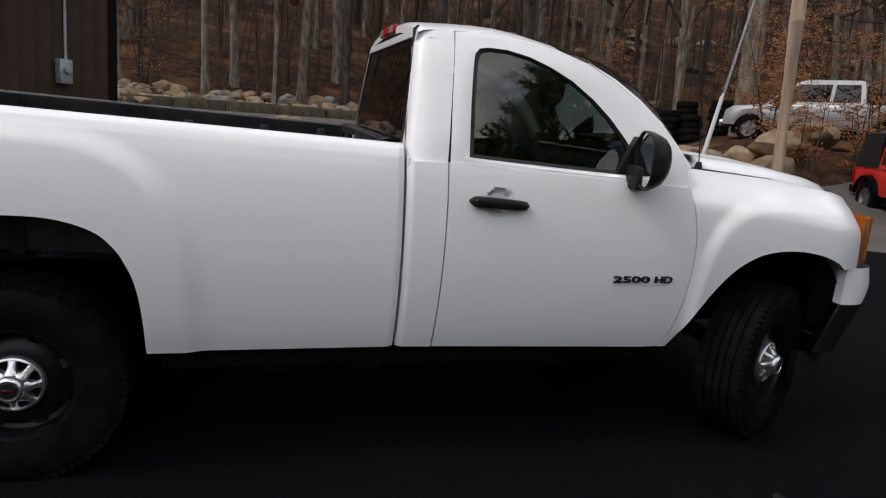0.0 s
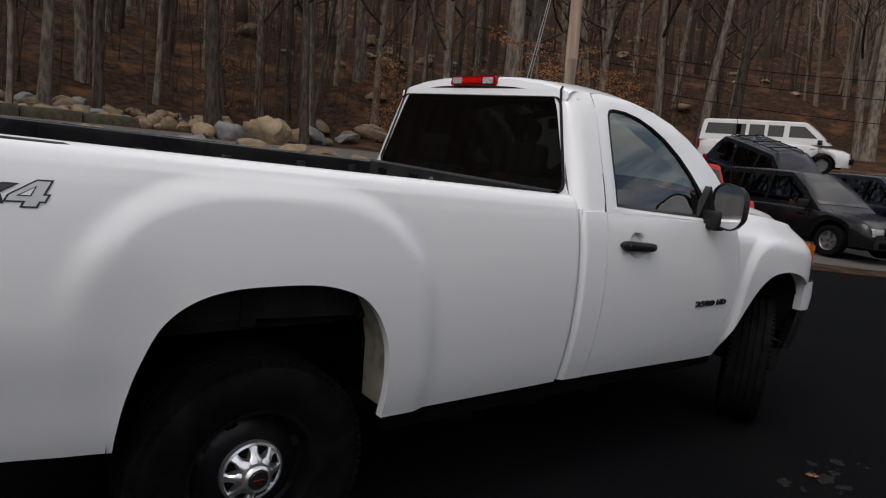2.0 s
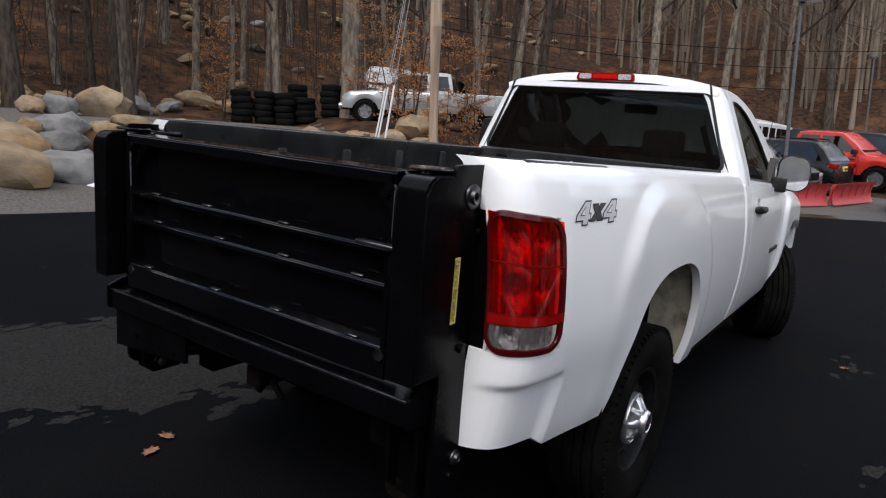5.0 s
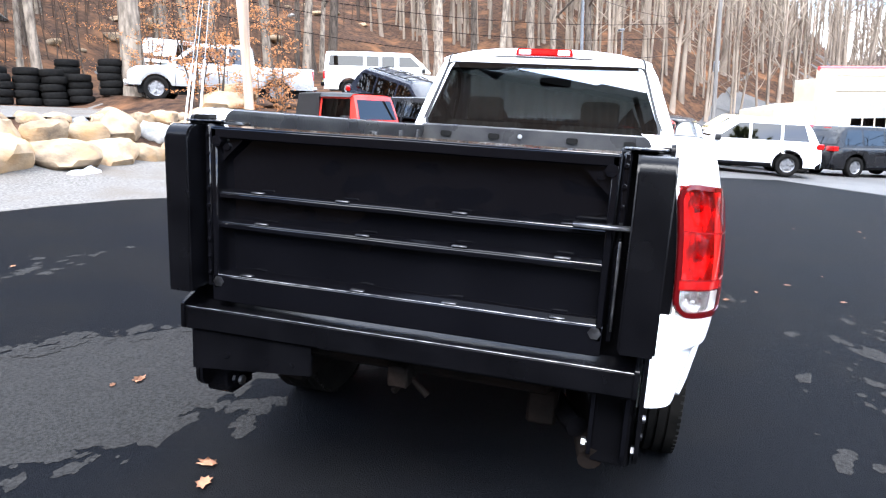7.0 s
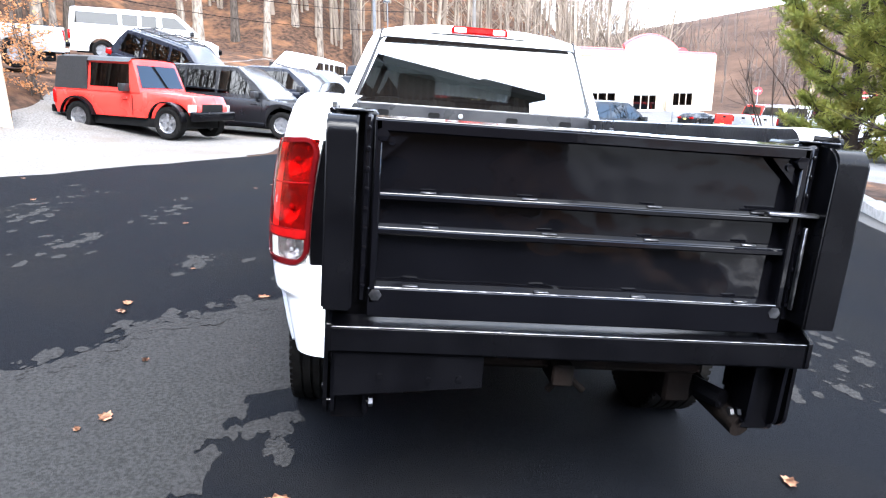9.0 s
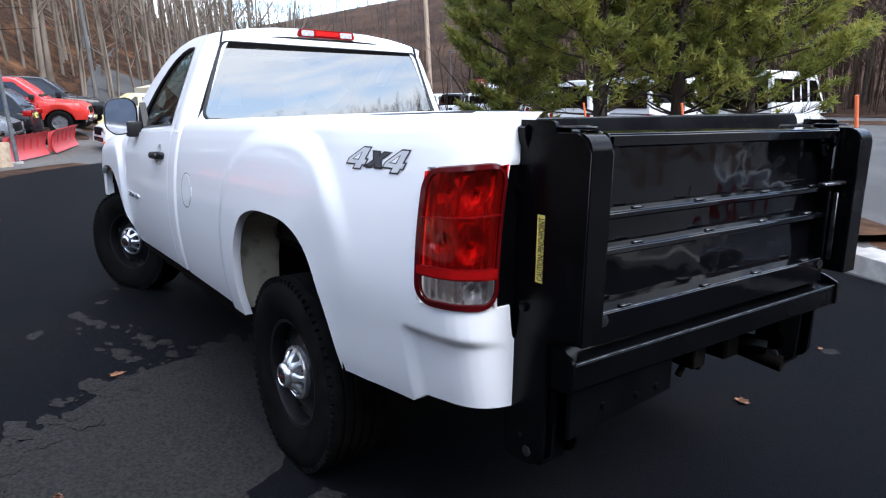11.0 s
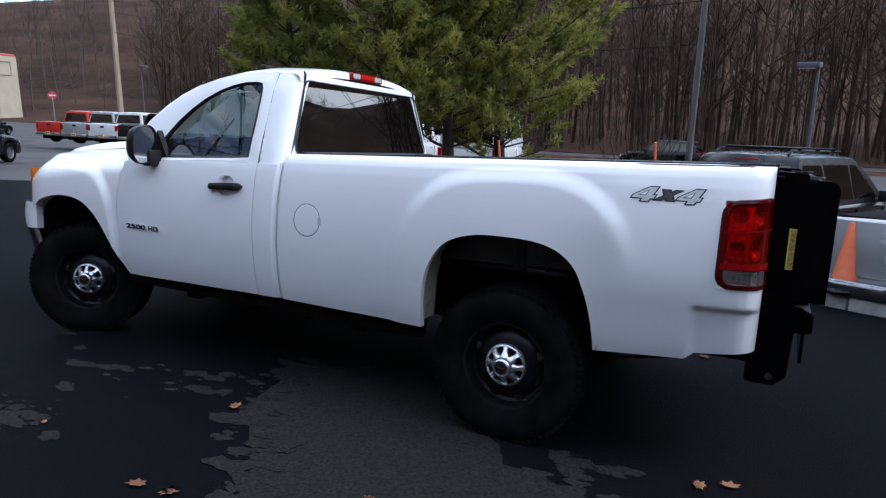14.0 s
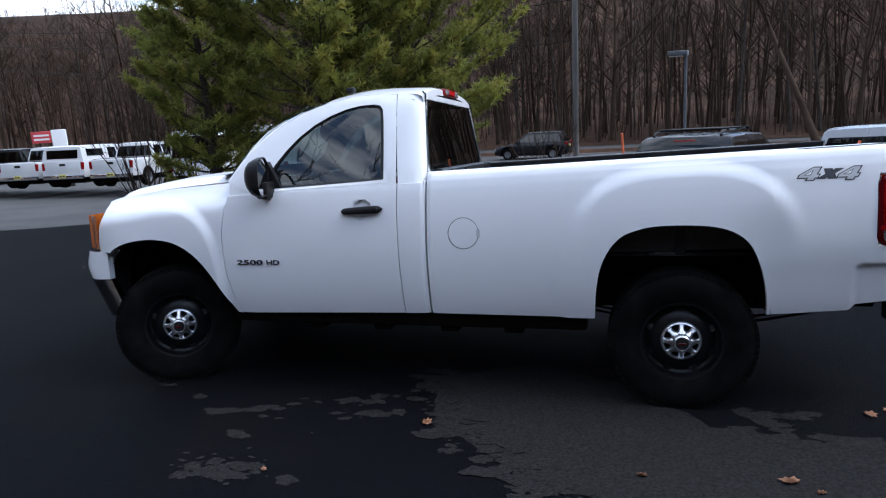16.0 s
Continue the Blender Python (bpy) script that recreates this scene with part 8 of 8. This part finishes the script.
# wide-crowned trees of the road's far side, with fine twigs
CROWNED = []
for k in range(5):
    rnd, acc = random.Random(480 + k), ([], [])
    h, r0 = (17, 19, 16, 18, 15)[k], (0.17, 0.22, 0.12, 0.19, 0.10)[k]
    path = grow(rnd, Vector((0, 0, -0.3)), Vector((rnd.uniform(-0.08, 0.08), rnd.uniform(-0.08, 0.08), 1)), h, 0.06, 0.05, 6)
    stem(acc, path, [r0 * (1 - 0.15 * i) for i in range(7)], 5)
    for q in range(15):
        t = lerp(0.18, 0.97, (q + rnd.random()) / 15)
        i = min(5, int(t * 6))
        a = rnd.uniform(0, math.tau)
        ln = h * (1.05 - t) * rnd.uniform(0.25, 0.55) + 1.0
        lp = grow(rnd, path[i].lerp(path[i + 1], t * 6 - i), Vector((math.cos(a), math.sin(a), rnd.uniform(0.2, 1.1))), ln, 0.17, 0.07, 4)
        stem(acc, lp, [r0 * f for f in (0.36, 0.28, 0.2, 0.13, 0.06)], 3)
        for w in range(4):
            j = rnd.randint(1, 3)
            sp = grow(rnd, lp[j].lerp(lp[j + 1], rnd.random()), (lp[j + 1] - lp[j]).normalized() + Vector((rnd.uniform(-1, 1), rnd.uniform(-1, 1), rnd.uniform(-0.3, 0.8))) * 0.8, ln * rnd.uniform(0.3, 0.6), 0.2, 0.05, 2)
            stem(acc, sp, [0.032, 0.024, 0.012], 3)
            for u in range(2):
                tp = grow(rnd, sp[1], sp[1] - sp[0] + Vector((rnd.uniform(-1, 1), rnd.uniform(-1, 1), rnd.uniform(-0.4, 0.9))) * 0.8, ln * rnd.uniform(0.18, 0.36), 0.2, 0.05, 1)
                stem(acc, tp, [0.020, 0.010], 3)
    CROWNED.append((np.array(acc[0], np.float32), np.array(acc[1], np.int32)))


def woods(name, places, label, mat, kinds):
    """Many trees in one mesh: rows of x, y, turn, height factor, kind."""
    V, Q, n = [], [], 0
    for x, y, a, s, k in places:
        v, q = kinds[int(k) % len(kinds)]
        c, d = math.cos(a) * s, math.sin(a) * s
        lx, ly = 0.075 * math.sin(x * 12.9 + y * 7.3) ** 3, 0.06 * math.sin(x * 5.1 - y * 11.7) ** 3
        w = np.stack([v[:, 0] * c - v[:, 1] * d + x + lx * v[:, 2], v[:, 0] * d + v[:, 1] * c + y + ly * v[:, 2], v[:, 2] * s + ground_z(x, y)], 1)
        V.append(w)
        Q.append(q + n)
        n += len(v)
    ob = new(name, mesh_of(name, np.concatenate(V), np.concatenate(Q), mat))
    return tagged(ob, label, "woods", kind="stuff")


def scatter(n, seed, place, s0, s1):
    r = random.Random(seed)
    out = []
    while len(out) < n:
        x, y = place(r)
        out.append((x, y, r.uniform(0, math.tau), r.uniform(s0, s1), r.randint(0, 5)))
    return out


def hill_north(r):
    x = r.uniform(-70, 150)
    d = 14 + 95 * r.random() ** 1.5
    return x, 24 + d - max(0.0, min(40.0, (x - 32) * 0.5))


def hill_east(r):
    y = r.uniform(-34, 24)
    return 52 + 0.75 * max(0.0, -y) + 75 * r.random() ** 1.4 + max(0.0, y) * 0.2, y


def road_south(r):
    y = -54 - 70 * r.random() ** 1.5
    return r.uniform(0.58 * y, -1.25 * y), y


def ridge(r):
    a, d = radians(r.uniform(-100, -14)), 110 + 210 * r.random()
    return d * math.cos(a), d * math.sin(a)


def west(r):
    a, d = radians(r.choice((r.uniform(186, 212), r.uniform(208, 242), r.uniform(208, 242)))), r.uniform(112, 150)
    return d * math.cos(a), d * math.sin(a)


woods("hillside_woods", scatter(250, 1, hill_north, 0.8, 1.3), "dense bare woods covering the hillside", WOODS, FAR)
EAST_WOODS = material("eastern_woods_bark", (0.105, 0.082, 0.064), 0.95, spec=0.05, second=(0.22, 0.178, 0.140), scale=0.35, detail=4)
woods("eastern_woods", scatter(170, 2, hill_east, 0.8, 1.25), "bare woods rising behind the parked cars and the store", EAST_WOODS, FAR)
woods("roadside_woods", scatter(160, 3, road_south, 0.75, 1.2), "dark bare woods beyond the road", DARK_WOODS, CROWNED)
woods("ridge_woods", scatter(1050, 4, ridge, 0.7, 1.05), "distant bare woods on a ridge", HAZY_RIDGE_WOODS, THIN)
woods("western_woods", scatter(200, 6, west, 0.12, 0.31), "bare round-crowned trees on the rise behind the lot", DARK_TWIGS, CROWNED)
woods("western_brush", scatter(1500, 16, west, 0.35, 0.8), "dark brush covering the rise behind the lot", DARK_TWIGS, BRUSH)
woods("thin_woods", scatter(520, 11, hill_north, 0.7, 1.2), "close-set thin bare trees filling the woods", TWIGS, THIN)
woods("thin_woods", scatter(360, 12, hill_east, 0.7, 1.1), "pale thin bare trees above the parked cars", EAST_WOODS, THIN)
woods("roadside_thicket", scatter(310, 13, road_south, 0.75, 1.15), "close-set thin dark trees beyond the road", DARK_TWIGS, THIN)
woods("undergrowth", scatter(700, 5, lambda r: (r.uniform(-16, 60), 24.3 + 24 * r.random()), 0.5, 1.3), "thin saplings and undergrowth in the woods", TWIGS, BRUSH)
woods("roadside_brush", scatter(1050, 8, lambda r: (r.uniform(-30, 68), -52.5 - 16 * r.random()), 0.5, 1.5), "thin brush along the far side of the road", DARK_TWIGS, BRUSH)


# ---- beech saplings that kept their dry leaves ----
def leaf_cloud(rnd, places, size, curl=0.4):
    V, Q = [], []
    for p in places:
        a = Vector((rnd.gauss(0, 1), rnd.gauss(0, 1), rnd.gauss(0, 0.6))).normalized()
        b = a.orthogonal().normalized()
        b = Matrix.Rotation(rnd.uniform(0, math.tau), 3, a) @ b
        c = a.cross(b)
        s = size * rnd.uniform(0.6, 1.25)
        n = len(V)
        V += [p, p + a * s * 0.5 + b * s * 0.32 + c * s * curl * 0.2, p + a * s, p + a * s * 0.5 - b * s * 0.32 + c * s * curl * 0.2]
        Q.append((n, n + 1, n + 2, n + 3))
    return V, Q


def sapling(x, y, h, leaves, seed, mat=None, label="beech sapling holding orange-brown dry leaves", size=0.085):
    rnd = random.Random(seed)
    root = tagged(new("sapling"), label, "sapling", "beech saplings")
    acc, spots = ([], []), []
    for k in range(rnd.randint(2, 3)):
        path = grow(rnd, Vector((rnd.uniform(-0.2, 0.2), rnd.uniform(-0.2, 0.2), -0.1)), Vector((rnd.uniform(-0.25, 0.25), rnd.uniform(-0.25, 0.25), 1)), h * rnd.uniform(0.75, 1), 0.09, 0.05, 8)
        stem(acc, path, [0.032 * (1 - 0.1 * i) for i in range(9)], 5)
        for q in range(13):
            i = rnd.randint(1, 7)
            a = rnd.uniform(0, math.tau)
            bp = grow(rnd, path[i].lerp(path[i + 1], rnd.random()), Vector((math.cos(a), math.sin(a), rnd.uniform(-0.05, 0.5))), h * rnd.uniform(0.14, 0.30), 0.13, 0.0, 4)
            stem(acc, bp, [0.011, 0.009, 0.007, 0.005, 0.003], 3)
            for w in range(leaves // 52):
                j = rnd.randint(0, 3)
                spots.append(bp[j].lerp(bp[j + 1], rnd.random()) + Vector((rnd.gauss(0, 0.07), rnd.gauss(0, 0.07), rnd.gauss(0, 0.035))))
    me = mesh_of("stem", acc[0], acc[1], BARK)
    new("stem", me).parent = root
    V, Q = leaf_cloud(rnd, spots, size)
    new("foliage", mesh_of("foliage", V, Q, mat or BEECH, False)).parent = root
    root.location = (x, y, ground_z(x, y))
    return root


for k, (x, y, h, n) in enumerate(((13.6, 10.7, 3.6, 1500), (14.6, 12.2, 4.6, 1700), (14.2, 20.6, 5.2, 1700), (15.8, 12.6, 3.4, 1300), (14.9, 9.4, 2.4, 900), (17.4, 16.4, 5.0, 1500), (19.5, 17.8, 5.5, 1300), (16.2, 10.2, 3.6, 1300), (13.9, 9.9, 1.8, 800),
                                  (9.6, 27.0, 5.0, 800), (-4.0, 26.5, 4.0, 600), (17, 25, 6, 1200), (22, 23, 5, 900), (28, 22, 5, 900))):
    sapling(x, y, h, n, 500 + k)


# ---- pines of the planted strip ----
def pine(x, y, h, spread, seed, low=1.5, label="tall feathery yellow-green pine in the planted strip"):
    rnd = random.Random(seed)
    root = tagged(new("pine_tree"), label, "pine tree", "pines")
    trunk, limbs = ([], []), ([], [])
    path = grow(rnd, Vector((0, 0, -0.2)), Vector((rnd.uniform(-0.03, 0.03), rnd.uniform(-0.03, 0.03), 1)), h, 0.02, 0.05, 9)
    stem(trunk, path, [0.165 * (1 - 0.105 * i) for i in range(10)], 9)
    V, Q = [], []
    z = low
    while z < h - 0.15:
        t = (z - low) / (h - low)
        reach = spread * (0.62 + 0.9 * t if t < 0.3 else 0.89 * (1 - ((t - 0.3) / 0.7) ** 1.5) + 0.06)
        i = min(8, int(z / h * 9))
        s0 = path[i].lerp(path[i + 1], max(0, min(1, z / h * 9 - i)))
        a0 = rnd.uniform(0, math.tau)
        nb = 5 if t < 0.8 else 4
        for k in range(nb):
            a = a0 + k * math.tau / nb + rnd.uniform(-0.35, 0.35)
            ln = reach * rnd.uniform(0.72, 1.12)
            bp = grow(rnd, s0, Vector((math.cos(a), math.sin(a), rnd.uniform(0.05, 0.28) + 0.5 * t)), ln, 0.09, 0.05, 5)
            stem(limbs, bp, [0.030 * (1 - 0.17 * j) * (1.1 - t * 0.6) for j in range(6)], 4)
            dead = z < low + 0.35
            ends = []
            for w in range(int(5 + ln * 6.0)):
                u = 0.28 + 0.72 * rnd.random() ** 0.8
                j = min(4, int(u * 5))
                st = bp[j].lerp(bp[j + 1], u * 5 - j)
                d = (bp[j + 1] - bp[j]).normalized()
                side = Vector((-d.y, d.x, 0)) * rnd.choice((-1, 1))
                tw = grow(rnd, st, d * 0.75 + side * rnd.uniform(0.3, 1) + Vector((0, 0, rnd.uniform(-0.1, 0.35))), ln * rnd.uniform(0.14, 0.34) * (1.25 - 0.5 * u) + 0.12, 0.15, 0.06, 2)
                stem(limbs, tw, [0.008, 0.006, 0.004], 3)
                if not dead or rnd.random() < 0.25:
                    ends += [(tw[1], tw[2] - tw[0]), (tw[2], tw[2] - tw[1]), (tw[0].lerp(tw[1], 0.6), tw[1] - tw[0])] + [(tw[1].lerp(tw[2], 0.55), tw[2] - tw[1])]
            for p, d in ends:
                d = d.normalized()
                for q in range(14):
                    w = (d * rnd.uniform(0.2, 1.0) + Vector((rnd.gauss(0, 0.62), rnd.gauss(0, 0.62), rnd.gauss(0.12, 0.5)))).normalized()
                    o = w.orthogonal().normalized() * rnd.uniform(0.008, 0.014)
                    L = rnd.uniform(0.10, 0.19)
                    n = len(V)
                    V += [p - o, p + o, p + w * L + o * 0.35 + Vector((0, 0, -0.012)), p + w * L - o * 0.35 + Vector((0, 0, -0.012))]
                    Q.append((n, n + 1, n + 2, n + 3))
        z += rnd.uniform(0.27, 0.42)
    for nm, acc, mat in (("trunk", trunk, PINE_BARK), ("branchwork", limbs, PINE_BARK), ("needles", (V, Q), NEEDLES)):
        new(nm, mesh_of(nm, acc[0], acc[1], mat, nm != "needles")).parent = root
    root.matrix_basis = Matrix.Translation((x, y, ground_z(x, y) + 0.1))
    return root


pine(6.5, -8.4, 9.5, 2.7, 21)
pine(5.8, -9.9, 8.6, 2.3, 22)
pine(5.0, -11.2, 9.0, 2.9, 23, 1.2)
pine(8.9, -8.3, 6.2, 1.7, 24, 0.9, "smaller sparse pine in the planted strip")
# leafless shrub and an evergreen seedling beside the pines
for x, y, h, seed in ((2.4, -14.2, 3.4, 61), (9.9, -8.9, 4.2, 62), (10.6, -8.0, 3.6, 63)):
    rnd = random.Random(seed)
    acc = ([], [])
    for k in range(12):
        a = rnd.uniform(0, math.tau)
        bp = grow(rnd, Vector((0, 0, -0.05)), Vector((math.cos(a) * 0.45, math.sin(a) * 0.45, 1)), h * rnd.uniform(0.6, 1), 0.12, 0.02, 6)
        stem(acc, bp, [0.022 * (1 - 0.14 * j) for j in range(7)], 4)
        for w in range(9):
            j = rnd.randint(1, 5)
            sp = grow(rnd, bp[j], bp[j + 1] - bp[j] + Vector((rnd.uniform(-1, 1), rnd.uniform(-1, 1), rnd.uniform(-0.2, 0.6))) * 0.5, h * rnd.uniform(0.12, 0.3), 0.2, 0.03, 3)
            stem(acc, sp, [0.008, 0.006, 0.005, 0.003], 3)
    ob = tagged(new("shrub", mesh_of("shrub", acc[0], acc[1], TWIGS)), "leafless many-stemmed shrub beside the pines", "shrub", "bare shrubs")
    ob.location = (x, y, ground_z(x, y) + 0.05)


# ---- fallen leaves on the asphalt ----
FALLEN = material("fallen_leaf", (0.40, 0.20, 0.10), 0.75, second=(0.28, 0.13, 0.07), scale=30, vary=0.35)
leaf_data = []
for k in range(4):
    rnd = random.Random(900 + k)
    bm = bmesh.new()
    pts = [(0.0, 0.0)]
    for j in range(1, 14):
        a = -math.pi + j * math.tau / 14
        lobe = (1.0, 0.62)[j % 2] * (0.85 + 0.3 * rnd.random())
        pts.append((0.055 * lobe * math.cos(a) * 1.25 + 0.06, 0.045 * lobe * math.sin(a)))
    f = bm.faces.new([bm.verts.new((px, py, 0.006 + 6.0 * py * py + 1.2 * (px - 0.06) ** 2 + rnd.uniform(0, 0.004))) for px, py in pts])
    bmesh.ops.solidify(bm, geom=[f], thickness=0.0015)
    bmesh.ops.triangulate(bm, faces=bm.faces)
    leaf_data.append(link("leaf", bm, FALLEN))
spare = list(leaf_data)
rnd = random.Random(4)
spots = [(1.37, 1.42), (1.09, 2.19), (-0.43, 1.72), (1.0, 2.21), (-0.96, 0.86), (-1.05, 0.84), (-0.74, -1.17)]
spots += [(rnd.uniform(-2.5, 9), rnd.uniform(1.3, 6.0)) for k in range(14)] + [(rnd.uniform(-2.5, 9), rnd.uniform(-1.3, -4.5)) for k in range(9)]
for k, (x, y) in enumerate(spots):
    base = leaf_data[k % 4]
    ob = spare.pop(0) if spare else new("leaf", base.data)
    if k < 4:
        ob = leaf_data[k]
    s = 0.75 if k < 7 else rnd.uniform(0.35, 0.7)
    ob.matrix_basis = standing(x, y, rnd.uniform(0, 360), 0.006) @ Matrix.Diagonal((s, s, s, 1))
    tagged(ob, "dry curled brown leaf lying on the asphalt", "leaf", "fallen leaves")
